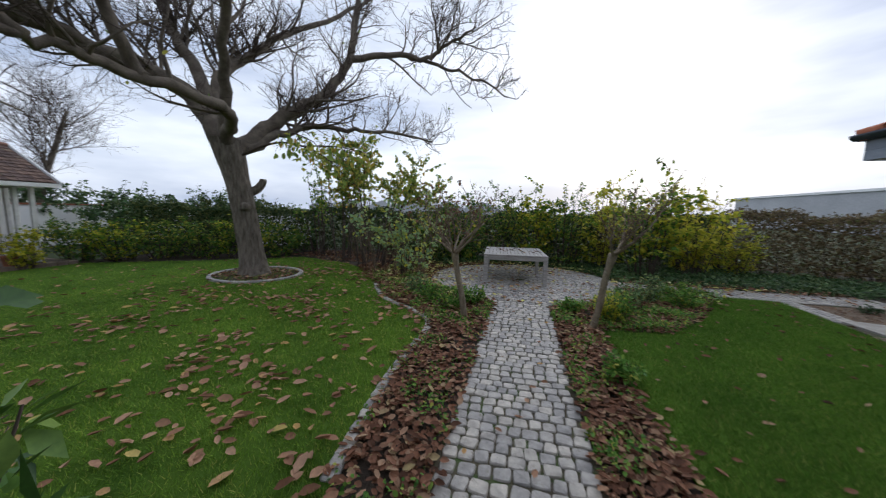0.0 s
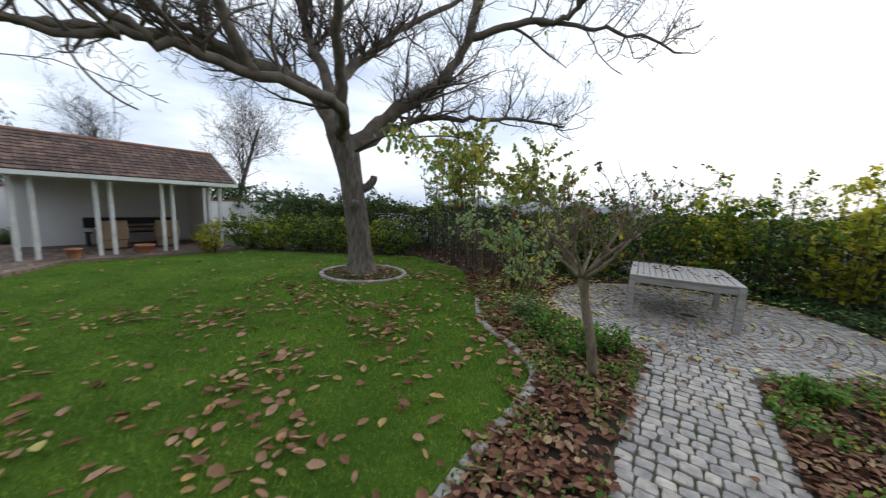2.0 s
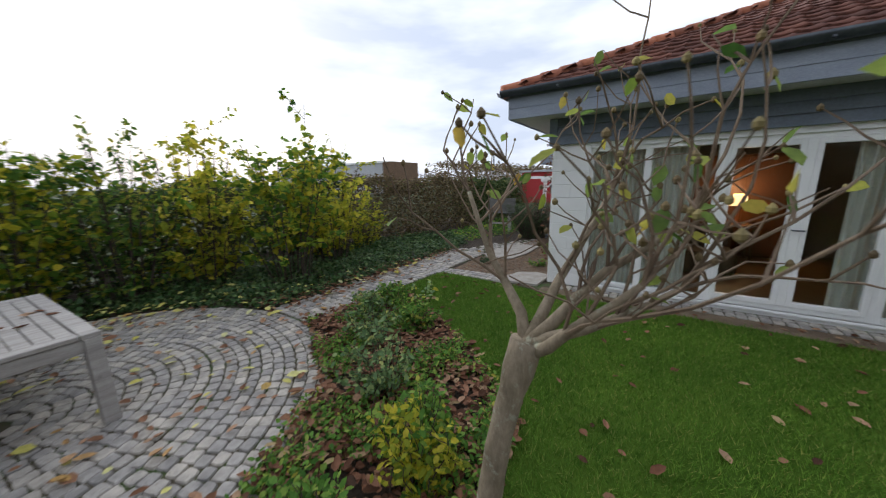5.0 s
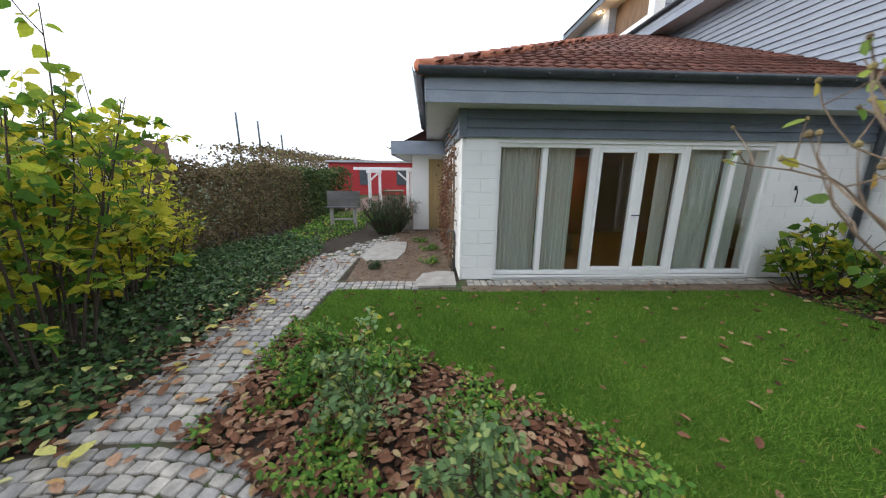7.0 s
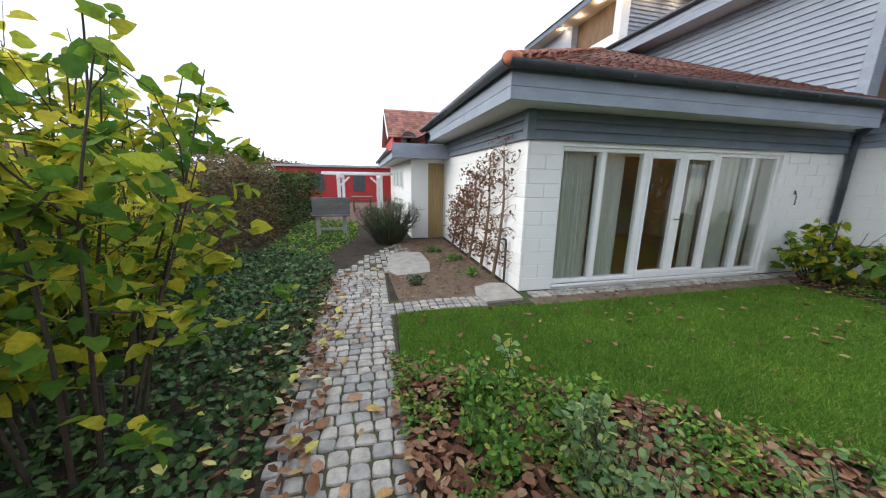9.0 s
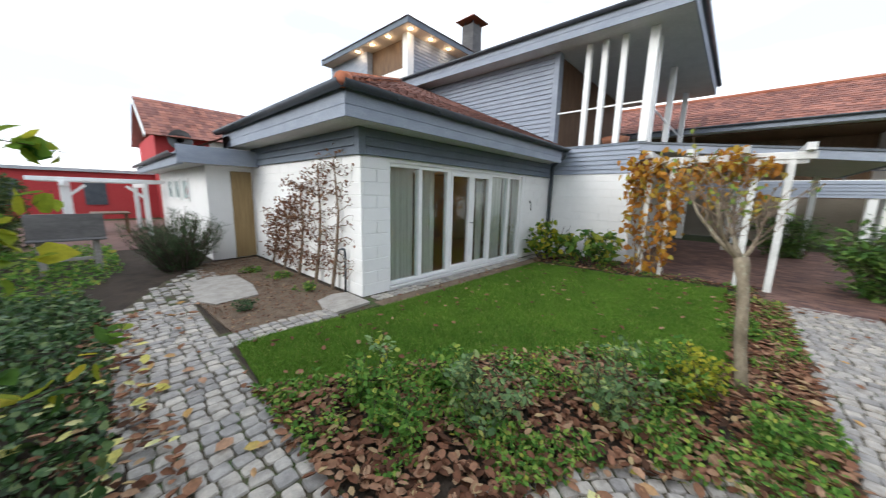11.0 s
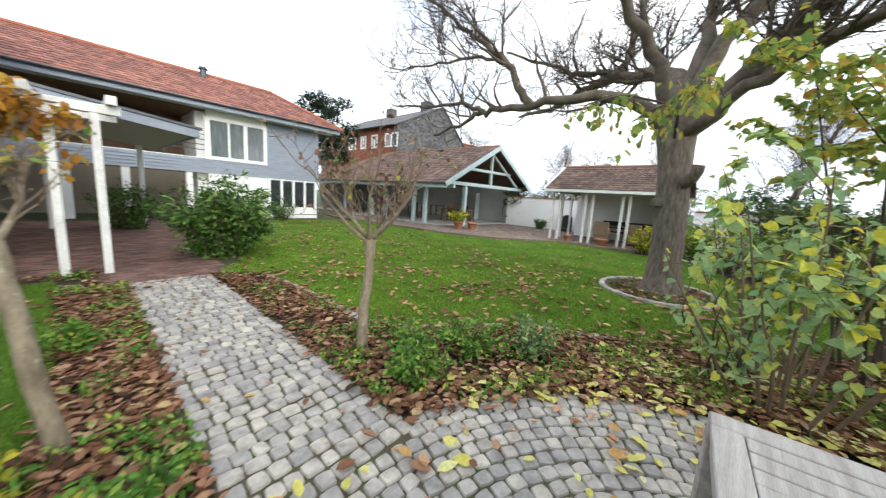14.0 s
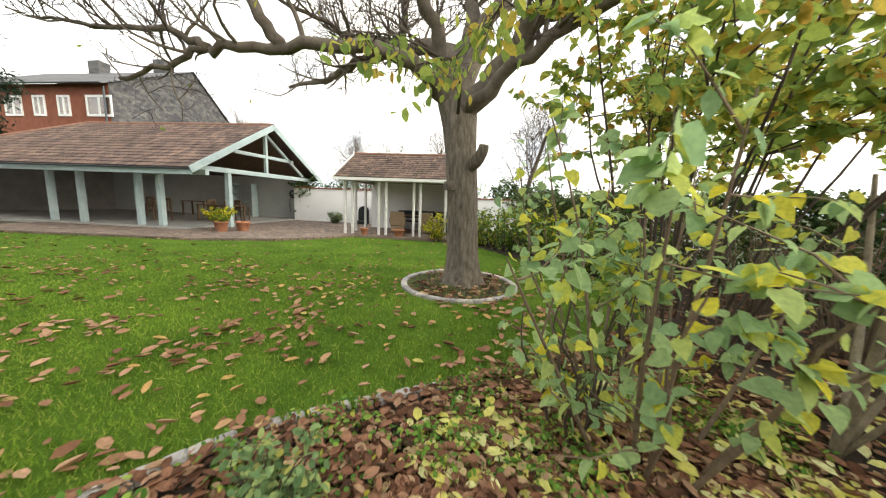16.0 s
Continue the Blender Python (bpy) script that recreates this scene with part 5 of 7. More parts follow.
def branch_out(line, r0, r1, geo_sets, rng, level, density, length, tips, lift=0.12):
    """Side branches along a limb, and theirs in turn."""
    n = len(line)
    total = sum((line[i + 1] - line[i]).length for i in range(n - 1))
    for _ in range(max(1, int(total * density))):
        t = rng.uniform(0.22 if level == 0 else 0.1, 1.0)
        i = min(int(t * (n - 1)), n - 2)
        p = line[i].lerp(line[i + 1], t * (n - 1) - i)
        axis = (line[i + 1] - line[i]).normalized()
        side = axis.cross(Vector((rng.gauss(0, 1), rng.gauss(0, 1), rng.gauss(0, 1)))).normalized()
        d = (axis * rng.uniform(0.3, 0.9) + side * rng.uniform(0.6, 1.1) + Vector((0, 0, 0.42))).normalized()
        ln = length * rng.uniform(0.5, 1.2) * (1.15 - 0.5 * t)
        r = max(0.003, (r0 + (r1 - r0) * t) * rng.uniform(0.32, 0.55))
        r = max(min(r, (0.042, 0.015, 0.007)[level]), (0.013, 0.0062, 0.0036)[level])
        steps = (6, 4, 3)[level]
        sub = wander(p, d, ln, steps, rng, (0.20, 0.28, 0.34)[level], (lift, 0.04, -0.02)[level])
        end = (0.010, 0.006, 0.004)[level]
        geo_sets[level].tube(sub, [r + (end - r) * k / steps for k in range(steps + 1)], (6, 4, 3)[level], False)
        if level < 2:
            branch_out(sub, r, end, geo_sets, rng, level + 1, (5.0, 9.5)[level], length * (0.50, 0.50)[level], tips)
        else:
            tips.append(sub[-1])


walnut = thing("walnut_tree", "large old walnut tree, nearly bare, furrowed brown trunk and spreading limbs", "tree", (-6.35, 6.25, 0))
rng = random.Random(11)
tl = smooth_line([(-6.38, 6.28, -0.05), (-6.41, 6.27, 0.25), (-6.47, 6.22, 1.1), (-6.56, 6.12, 2.2), (-6.74, 5.98, 3.25)], 14)
tg = Geo()
n_ring = 84
k0 = 0
for i, p in enumerate(tl):
    z = p.z
    r = 0.262 + 0.13 * math.exp(-max(z, 0) / 0.25) + 0.10 * max(0, (z - 2.3)) ** 1.2
    for a in range(n_ring):
        th = 2 * math.pi * a / n_ring
        rr = r * (1 + 0.05 * math.sin(3 * th + z) + 0.030 * math.sin(9 * th + 2.2 * math.sin(z * 2.2)) + 0.045 * abs(noise.noise(Vector((th * 5.5, z * 1.6, 0.3)))) - 0.05 * abs(noise.noise(Vector((9 * math.cos(th), 9 * math.sin(th), z * 2.4)))) + 0.10 * math.exp(-max(z, 0) / 0.18) * math.sin(5 * th + 1))
        tg.v.append((p.x + rr * math.cos(th), p.y + rr * math.sin(th), p.z))
    if i:
        for a in range(n_ring):
            b = (a + 1) % n_ring
            tg.f.append(((i - 1) * n_ring + a, (i - 1) * n_ring + b, i * n_ring + b, i * n_ring + a))
tg.tube(smooth_line([(-6.5, 6.2, 1.98), (-6.34, 6.40, 2.10), (-6.25, 6.50, 2.26), (-6.24, 6.52, 2.36)], 4), [0.115 - 0.003 * k for k in range(13)], 14)
trunk = part("trunk", tg, BARK, walnut, "thick furrowed grey-brown trunk", True)
part("knot", Geo().lathe(-6.28, 5.98, [(0.09, 1.62), (0.12, 1.68), (0.09, 1.76), (0.0, 1.79)], 12), BARK, trunk, "", True)
sets = [Geo(), Geo(), Geo()]
tips = []


def limb(pts, r0, r1, dens=3.0, length=2.0, name="limb"):
    line = smooth_line(pts, 5)
    line = [p + Vector((rng.gauss(0, 0.03), rng.gauss(0, 0.03), rng.gauss(0, 0.03))) if 0 < i < len(line) - 1 else p for i, p in enumerate(line)]
    n = len(line)
    part(name, Geo().tube(line, [r0 + (r1 - r0) * (k / (n - 1)) ** 0.8 for k in range(n)], 12), BARK_LIMB, walnut, "", True)
    branch_out(line, r0, r1, sets, rng, 0, dens, length, tips)


limb([(-6.66, 6.02, 2.95), (-7.5, 5.8, 4.2), (-8.2, 5.0, 4.7), (-9.4, 3.5, 5.1), (-10.2, 2.1, 4.9), (-10.7, 1.4, 4.9), (-11.7, -0.3, 5.1)], 0.24, 0.05)
limb([(-8.3, 4.85, 4.7), (-8.7, 4.0, 5.1), (-8.7, 3.3, 5.2), (-8.5, 2.5, 5.5), (-8.0, 1.2, 6.0)], 0.12, 0.03)
limb([(-9.0, 3.9, 5.0), (-9.3, 4.3, 5.6), (-9.8, 4.2, 6.2), (-10.2, 4.2, 7.0), (-11.0, 4.4, 8.6)], 0.12, 0.03)
limb([(-6.8, 6.0, 3.05), (-7.6, 6.1, 4.8), (-8.3, 6.1, 5.9), (-8.9, 6.3, 7.5), (-9.6, 6.5, 9.7)], 0.19, 0.04)
limb([(-6.75, 6.02, 3.1), (-7.35, 6.4, 4.6), (-7.3, 7.0, 5.4), (-7.0, 8.0, 6.4), (-6.2, 10.0, 8.1), (-5.3, 11.7, 9.7)], 0.19, 0.04)
limb([(-6.62, 6.08, 2.95), (-6.35, 6.8, 3.65), (-5.9, 7.3, 4.2), (-5.3, 8.0, 4.9), (-4.9, 8.5, 6.1), (-4.8, 8.6, 7.1), (-4.6, 8.7, 8.7)], 0.23, 0.05)
limb([(-4.95, 8.45, 5.95), (-3.8, 8.8, 6.1), (-2.8, 9.0, 6.0), (-2.2, 9.0, 6.3), (-1.4, 9.0, 6.7)], 0.11, 0.025, 4.5, 1.7)
limb([(-3.3, 8.9, 6.05), (-2.3, 9.3, 5.8), (-1.3, 9.8, 5.6), (-0.5, 10.2, 5.2)], 0.06, 0.02, 5.0, 1.3)
limb([(-6.5, 6.2, 3.0), (-6.0, 7.1, 3.65), (-5.5, 7.9, 3.95), (-4.7, 8.9, 4.0), (-4.0, 9.9, 4.2), (-3.1, 10.9, 4.1)], 0.12, 0.025, 4.2, 1.6)
# the low limb over the lawn
limb([(-6.62, 5.9, 3.02), (-6.2, 5.62, 3.36), (-5.75, 5.2, 3.54), (-5.5, 4.44, 3.56), (-5.5, 3.06, 3.55), (-5.5, 2.3, 3.56), (-5.5, 1.8, 3.41), (-5.55, 0.7, 3.17)], 0.155, 0.03, 2.2, 1.3)
limb([(-5.5, 2.35, 3.56), (-5.5, 1.7, 3.80), (-5.5, 0.45, 3.94), (-5.6, -0.9, 4.15)], 0.07, 0.02, 5.0, 1.6)
limb([(-5.42, 2.9, 4.5), (-5.3, 2.0, 4.75), (-5.1, 0.9, 4.75), (-4.95, -0.5, 4.9)], 0.05, 0.015, 5.5, 1.7)
limb([(-5.5, 3.5, 3.56), (-5.45, 3.2, 4.05), (-5.4, 2.75, 4.70), (-5.4, 1.8, 5.35), (-5.3, 0.74, 6.3), (-5.3, -0.4, 6.9)], 0.10, 0.025, 3.4, 1.6)
limb([(-6.7, 5.98, 3.0), (-6.2, 5.5, 4.4), (-5.2, 4.8, 5.6), (-4.2, 4.2, 6.6), (-3.4, 3.4, 7.6)], 0.15, 0.03)
crown = part("crown", sets[0], BARK_LIMB, walnut, "bare side branches", True)
part("twigwork", sets[1], TWIG, crown, kind="stuff")
part("fine_twigwork", sets[2], TWIG, crown, kind="stuff")
lt = rng.sample(tips, 90)
part("last_leaves", leaves_mesh("last_leaves", OVAL, [tuple(p) for p in lt], 0.11, HAZEL, 3, 0.4, droop=0.8), None, walnut, "a few last yellow leaves")
# the low bough that still carries drooping yellow-green leaves
bough, bough_pts = Geo(), []
for line, r0 in (([(-6.45, 6.05, 2.85), (-5.5, 6.15, 3.15), (-4.6, 6.1, 3.0), (-3.9, 5.9, 2.65)], 0.028), ([(-5.2, 6.15, 3.13), (-4.6, 5.6, 3.2), (-3.9, 5.3, 2.95)], 0.018), ([(-4.8, 6.12, 3.05), (-4.2, 6.5, 3.1), (-3.6, 6.65, 3.0)], 0.018)):
    ln = smooth_line(line, 6)
    bough.tube(ln, [r0 * (1 - 0.8 * k / (len(ln) - 1)) + 0.003 for k in range(len(ln))], 7)
    for k in range(15):
        p = ln[int(len(ln) * (0.45 + 0.55 * k / 15))]
        sub = wander(p, (rng.gauss(0, 0.8), rng.gauss(0, 0.8), -0.5), rng.uniform(0.2, 0.6), 5, rng, 0.25, -0.1)
        bough.tube(sub, [0.006, 0.005, 0.004, 0.0035, 0.003, 0.002], 4, False)
        bough_pts += [tuple(q + Vector((rng.gauss(0, 0.05), rng.gauss(0, 0.05), rng.gauss(0, 0.05)))) for q in sub[1:]]
low_bough = part("low_bough", bough, TWIG, walnut, "thin low bough with the last leaves", True)
part("bough_foliage", leaves_mesh("bough_foliage", OVAL, bough_pts, [0.15 * rng.uniform(0.6, 1.1) for _ in bough_pts], HAZEL, 49, 0.3, droop=1.0), None, low_bough, "drooping yellow-green leaves", kind="stuff")
# ring of granite setts round the trunk
tree_ring = thing("tree_ring", "ring of granite setts round the walnut trunk", "edging", (-6.3, 6.2, 0))
sett = Geo().box(-0.06, 0.06, -0.05, 0.05, -0.05, 0.05, 0.015).mesh("sett", GRANITE_PIECE)
for i in range(54):
    a = 2 * math.pi * i / 54
    piece("sett", sett, pose(-6.25 + 1.02 * math.cos(a), 6.22 + 0.95 * math.sin(a), 0.0, rng.uniform(-5, 5), rng.uniform(-5, 5), math.degrees(a) + 90 + rng.uniform(-8, 8)), tree_ring)
solid("tree_pit", Geo().prism([(-6.25 + 1.0 * math.cos(a / 20 * math.pi), 6.22 + 0.93 * math.sin(a / 20 * math.pi)) for a in range(40)], -0.05, 0.006), SOIL, "dark soil round the walnut trunk", "ground")


# ---- shrubs ----
def shrub(name, label, at, radius, height, leaf, material, size, count, stems=14, seed=1, bark=TWIG, low=0.25, spread=1.0, category="shrub", group="", up=0.4, droop=0.2, stem_r=0.012, fan=0.6, side=3):
    """A shrub: stems that rise and spread from the foot, side twigs, leaves along them."""
    r = random.Random(seed)
    s = thing(name, label, category, at, group)
    x0, y0, z0 = at
    wood, pts, dirs = Geo(), [], []
    lines = []
    for _ in range(stems):
        a = r.uniform(0, 2 * math.pi)
        q = math.sqrt(r.random()) * radius * spread
        h = height * r.uniform(0.72, 1.05) * (1 - 0.35 * (q / max(radius, 0.01)) ** 2)
        b = Vector((x0 + 0.35 * q * math.cos(a), y0 + 0.35 * q * math.sin(a), z0 - 0.02))
        e = Vector((x0 + q * math.cos(a), y0 + q * math.sin(a), z0 + h))
        m1 = b.lerp(e, 0.35) + Vector((r.gauss(0, 0.06), r.gauss(0, 0.06), height * 0.06)) * fan
        m2 = b.lerp(e, 0.7) + Vector((r.gauss(0, 0.08), r.gauss(0, 0.08), 0)) * fan
        ln = smooth_line([b, m1, m2, e], 3)
        wood.tube(ln, [stem_r * (1 - 0.75 * k / (len(ln) - 1)) for k in range(len(ln))], 5, False)
        lines.append(ln)
        for _ in range(side):
            t = r.uniform(low, 0.95)
            i = min(int(t * (len(ln) - 1)), len(ln) - 2)
            d = Vector((r.gauss(0, 1), r.gauss(0, 1), r.uniform(0.0, 1.0))).normalized()
            sub = wander(ln[i], d, height * r.uniform(0.12, 0.3), 3, r, 0.25, 0.05)
            wood.tube(sub, [stem_r * 0.4, stem_r * 0.3, stem_r * 0.22, stem_r * 0.12], 4, False)
            lines.append(sub)
    for _ in range(count):
        ln = r.choice(lines)
        t = r.uniform(low if len(ln) > 5 else 0.15, 1.0)
        i = min(int(t * (len(ln) - 1)), len(ln) - 2)
        p = ln[i].lerp(ln[i + 1], t * (len(ln) - 1) - i)
        d = Vector((r.gauss(0, 1), r.gauss(0, 1), r.gauss(0.1, 0.5))).normalized()
        pts.append(tuple(p + d * size * 0.25)); dirs.append(tuple(d))
    part("branchwork", wood, bark, s, "", True, "stuff")
    part("foliage", leaves_mesh("foliage", leaf, pts, [size * r.uniform(0.6, 1.15) for _ in pts], material, seed, up, False, dirs, droop), None, s, kind="stuff")
    return s


LEAF_RH = ([(0, 0, 0), (0.5, 0.2, 0.04), (1, 0, -0.06), (0.5, -0.2, 0.04)], [(0, 3, 2), (0, 2, 1)])
# the tall yellow-green shrub by the side path
shrub("lilac_shrub", "tall yellow-green broad-leaved shrub with many slim stems", (3.4, 9.45, 0), 1.0, 3.1, HEART, LILAC, 0.105, 2100, 20, 21, TWIG, 0.22, stem_r=0.014, side=5)
shrub("lilac_shrub", "tall yellowing broad-leaved shrub beside the ivy", (4.75, 10.0, 0), 0.95, 2.75, HEART, GOLD_SHRUB, 0.11, 2200, 30, 22, TWIG, 0.15, stem_r=0.014)
shrub("lilac_shrub", "yellow broad-leaved shrub behind the patio", (2.5, 10.45, 0), 0.9, 2.85, HEART, GOLD_SHRUB, 0.10, 2000, 28, 23, TWIG, 0.12)
# the row behind the cobbled patio
for k, (x, y, r_, h, mt, lf, sz) in enumerate(((1.5, 10.7, 0.85, 2.85, MID_SHRUB, OVAL, 0.10), (0.4, 10.7, 0.9, 2.8, LILAC, HEART, 0.10), (-0.7, 10.6, 0.85, 2.95, MID_SHRUB, OVAL, 0.095),
                                               (-1.7, 10.3, 0.85, 2.6, MID_SHRUB, HEART, 0.10), (-2.7, 10.0, 0.8, 2.0, MID_SHRUB, OVAL, 0.09), (6.0, 10.6, 0.8, 1.6, GOLD_SHRUB, OVAL, 0.08))):
    shrub("garden_shrub", "leafy green shrub with brown stems in the border", (x, y, 0), r_, h, lf, mt, sz, 2300, 26, 30 + k, TWIG, 0.08, group="border shrubs")
# the big heart-leaved bush beside the patio
shrub("heart_leaved_bush", "loose tall bush with pale green and yellow heart-shaped leaves", (-2.80, 7.64, 0), 1.15, 2.25, HEART, LILAC_BLUE, 0.095, 820, 14, 41, PALE_TWIG, 0.26, stem_r=0.016, droop=0.6)
shrub("heart_leaved_bush", "loose bush with pale green and yellow heart-shaped leaves", (-2.75, 7.2, 0), 0.45, 1.2, HEART, LILAC_BLUE, 0.088, 110, 8, 42, TWIG, 0.15, droop=0.5)
shrub("leafy_sapling", "tall thin sapling with yellow-green autumn leaves under the walnut", (-4.5, 8.55, 0), 2.3, 3.95, HEART, HAZEL, 0.088, 5200, 17, 43, TWIG, 0.68, stem_r=0.019, droop=0.5, side=7)
shrub("leafy_sapling", "tall thin sapling with yellow-green autumn leaves near the hedge", (-5.6, 9.1, 0), 1.7, 4.1, HEART, HAZEL, 0.09, 2100, 9, 48, TWIG, 0.58, stem_r=0.018, droop=0.5, side=7)
shrub("leafy_sapling", "thin tall sapling with pale green leaves beside the patio", (-3.5, 7.6, 0), 0.9, 2.8, HEART, LILAC_BLUE, 0.095, 260, 6, 45, PALE_TWIG, 0.45, stem_r=0.012, droop=0.5, side=6)
shrub("leafy_sapling", "yellow-green leafy bush beside the summerhouse", (-12.1, 4.95, 0), 0.55, 1.25, OVAL, GOLD_SHRUB, 0.10, 700, 14, 47, TWIG, 0.1, category="shrub")
bare = thing("bare_shrub", "old bare shrub with thick tan leaning stems", "shrub", (-2.87, 8.79, 0))
for k, (ex, ey, ez, rr) in enumerate(((-2.35, 8.35, 1.6, 0.035), (-3.2, 9.0, 1.7, 0.03), (-2.6, 9.2, 1.5, 0.026), (-2.3, 8.8, 1.2, 0.02))):
    rb = random.Random(200 + k)
    ln = smooth_line([(-2.87, 8.79, -0.03), (-2.87 + 0.35 * (ex + 2.87) + rb.gauss(0, 0.04), 8.79 + 0.35 * (ey - 8.79), 0.4 * ez), (ex, ey, ez)], 5)
    part("stem", Geo().tube(ln, [rr * (1 - 0.06 * i) for i in range(len(ln))], 8), PALE_BARK, bare, "", True)
shrub("leafy_sapling", "thin sapling with dull green leaves", (-6.9, 9.9, 0), 1.0, 3.3, OVAL, MID_SHRUB, 0.12, 600, 9, 44, TWIG, 0.45, stem_r=0.022, droop=0.5)
# low yellowing bushes before the clipped hedge
for k, (x, y) in enumerate(((-12.6, 6.25), (-11.7, 6.75), (-10.8, 7.3), (-9.9, 7.9), (-9.0, 8.5), (-8.1, 9.1))):
    shrub("low_bush", "low rounded dull green bush before the hedge", (x, y, 0), 0.98, 1.45, OVAL, (MID_SHRUB, LILAC)[k % 3 == 1], 0.10, 1500, 22, 50 + k, TWIG, 0.1, group="low bushes")
shrub("twiggy_bush", "bare brown twiggy bush", (-5.6, 10.3, 0), 0.7, 1.5, OVAL, RUSSET, 0.06, 120, 34, 57, PALE_TWIG, 0.4)
shrub("twiggy_bush", "bare brown twiggy bush", (-4.4, 10.4, 0), 0.7, 1.5, OVAL, RUSSET, 0.06, 120, 34, 58, PALE_TWIG, 0.4)


def hedge_row(name, label, p, q, width, height, material, size, count, seed, shape=DIAMOND):
    """A clipped hedge: dense inner wood and a skin of many leaves with an uneven face."""
    r = random.Random(seed)
    h = thing(name, label, "hedge", ((p[0] + q[0]) / 2, (p[1] + q[1]) / 2, 0))
    d = Vector((q[0] - p[0], q[1] - p[1], 0))
    L = d.length
    x = d.normalized(); y = Vector((-x.y, x.x, 0))
    wood = Geo()
    for i in range(int(L * 5)):
        s = r.uniform(0, L)
        b = Vector((p[0], p[1], -0.04)) + x * s + y * r.uniform(-0.3, 0.3) * width
        wood.tube(wander(b, (r.gauss(0, 0.2), r.gauss(0, 0.2), 1), height * r.uniform(0.7, 0.95), 4, r, 0.15), [0.02, 0.016, 0.012, 0.008, 0.004], 4, False)
    part("branchwork", wood, TWIG, h, kind="stuff")
    pts = []
    for _ in range(count):
        s, f = r.uniform(0, L), r.random()
        bump = 0.10 * math.sin(s * 2.1) + 0.07 * math.sin(s * 5.3 + 1) + r.gauss(0, 0.05)
        if f < 0.55:
            o, z = (r.choice((-0.5, 0.5)) * width + bump * r.choice((-1, 1)), r.uniform(0.02, 1.0) * (height + bump))
        elif f < 0.8:
            o, z = (r.uniform(-0.5, 0.5) * width, height + bump + abs(r.gauss(0, 0.06)))
        else:
            o, z = (r.uniform(-0.45, 0.45) * width, r.uniform(0.05, 1.0) * height)
        pts.append(tuple(Vector((p[0], p[1], z)) + x * s + y * o))
    part("foliage", leaves_mesh("foliage", shape, pts, [size * r.uniform(0.6, 1.2) for _ in pts], material, seed, 0.2), None, h, kind="stuff")


hedge_row("clipped_hedge", "clipped dull green hedge along the garden's edge", (-13.0, 8.0), (-6.6, 11.9), 0.9, 1.55, HEDGE_LEAF, 0.10, 22000, 61)
hedge_row("clipped_hedge", "dark green hedge behind the border shrubs", (-6.6, 12.0), (6.5, 12.2), 1.0, 1.5, HEDGE_LEAF, 0.11, 36000, 62)
hedge_row("brown_hedge", "brown and green twiggy hedge beside the side garden", (6.3, 11.4), (11.5, 10.6), 1.2, 1.65, BROWN_HEDGE, 0.085, 20000, 63)
hedge_row("dark_hedge", "dark green hedge at the end of the side garden", (11.5, 10.7), (15.5, 10.0), 1.0, 1.55, HEDGE_LEAF, 0.10, 12000, 64)
hedge_row("far_hedge", "brown autumn hedge beyond the side garden", (16, 14.0), (34, 16.0), 2.0, 2.6, BROWN_HEDGE, 0.16, 7000, 65)
hedge_row("far_hedge", "brown autumn hedge beyond the red building", (22, 19), (60, 14), 3.0, 3.1, BROWN_HEDGE, 0.25, 7000, 66)

# needle shrub, climbers and wall shrubs by the house
shrub("rosemary_bush", "dense dark green needle-leaved bush", (9.7, 7.1, 0), 0.9, 1.25, NEEDLE, ROSEMARY, 0.12, 12000, 110, 71, TWIG, 0.05, up=0.1, droop=-0.5)
rus = thing("wall_climber", "trained russet climber with dried leaves on the white wall", "climber", (7.0, 5.6, 0))
r7 = random.Random(72)
wood, pts = Geo(), []
for x, top, full in ((6.15, 2.15, 2), (6.75, 2.05, 5), (7.45, 1.75, 8), (8.15, 1.4, 9), (8.8, 1.05, 8)):
    wood.tube([(x + 0.15, 5.62, -0.03), (x + 0.04, 5.58, 0.3 * top), (x - 0.04, 5.57, 0.6 * top), (x + r7.gauss(0, 0.05), 5.57, top)], [0.032, 0.028, 0.02, 0.008], 7, False)
    for i in range(int(top / 0.13)):
        z = 0.25 + 0.13 * i + r7.gauss(0, 0.03)
        for sgn in (-1, 1):
            ln = [Vector((x, 5.575, min(z, top)))]
            for k in range(6):
                ln.append(ln[-1] + Vector((sgn * r7.uniform(0.02, 0.13), r7.gauss(0, 0.02), r7.gauss(0.012, 0.045))))
                ln[-1].x, ln[-1].y = max(ln[-1].x, 5.68), max(ln[-1].y, 5.545)
            wood.tube(ln, [0.010, 0.008, 0.007, 0.006, 0.005, 0.004, 0.002], 5, False)
            for p in ln[1:]:
                for _ in range(r7.randrange(full)):
                    pts.append((p.x + r7.gauss(0, 0.05), 5.57 + abs(r7.gauss(0, 0.07)), p.z + r7.gauss(0, 0.045)))
part("branchwork", wood, PALE_TWIG, rus, "", True, "stuff")
part("foliage", leaves_mesh("foliage", OVAL, pts, 0.065, RUSSET, 72, 0.1, droop=0.4), None, rus)
shrub("hydrangea_bush", "broad-leaved yellow-green bush against the white wall", (4.95, 0.1, 0), 0.8, 1.1, HEART, LILAC, 0.14, 420, 18, 73, TWIG, 0.2, droop=0.5)
shrub("hydrangea_bush", "broad-leaved dull green bush against the white wall", (3.85, 0.0, 0), 0.75, 1.0, HEART, MID_SHRUB, 0.15, 420, 18, 74, TWIG, 0.2, droop=0.5)
vine = thing("autumn_climber", "orange autumn climber twining up the white pergola", "climber", (2.2, 0.05, 0))
r8 = random.Random(75)
wood, pts = Geo(), []
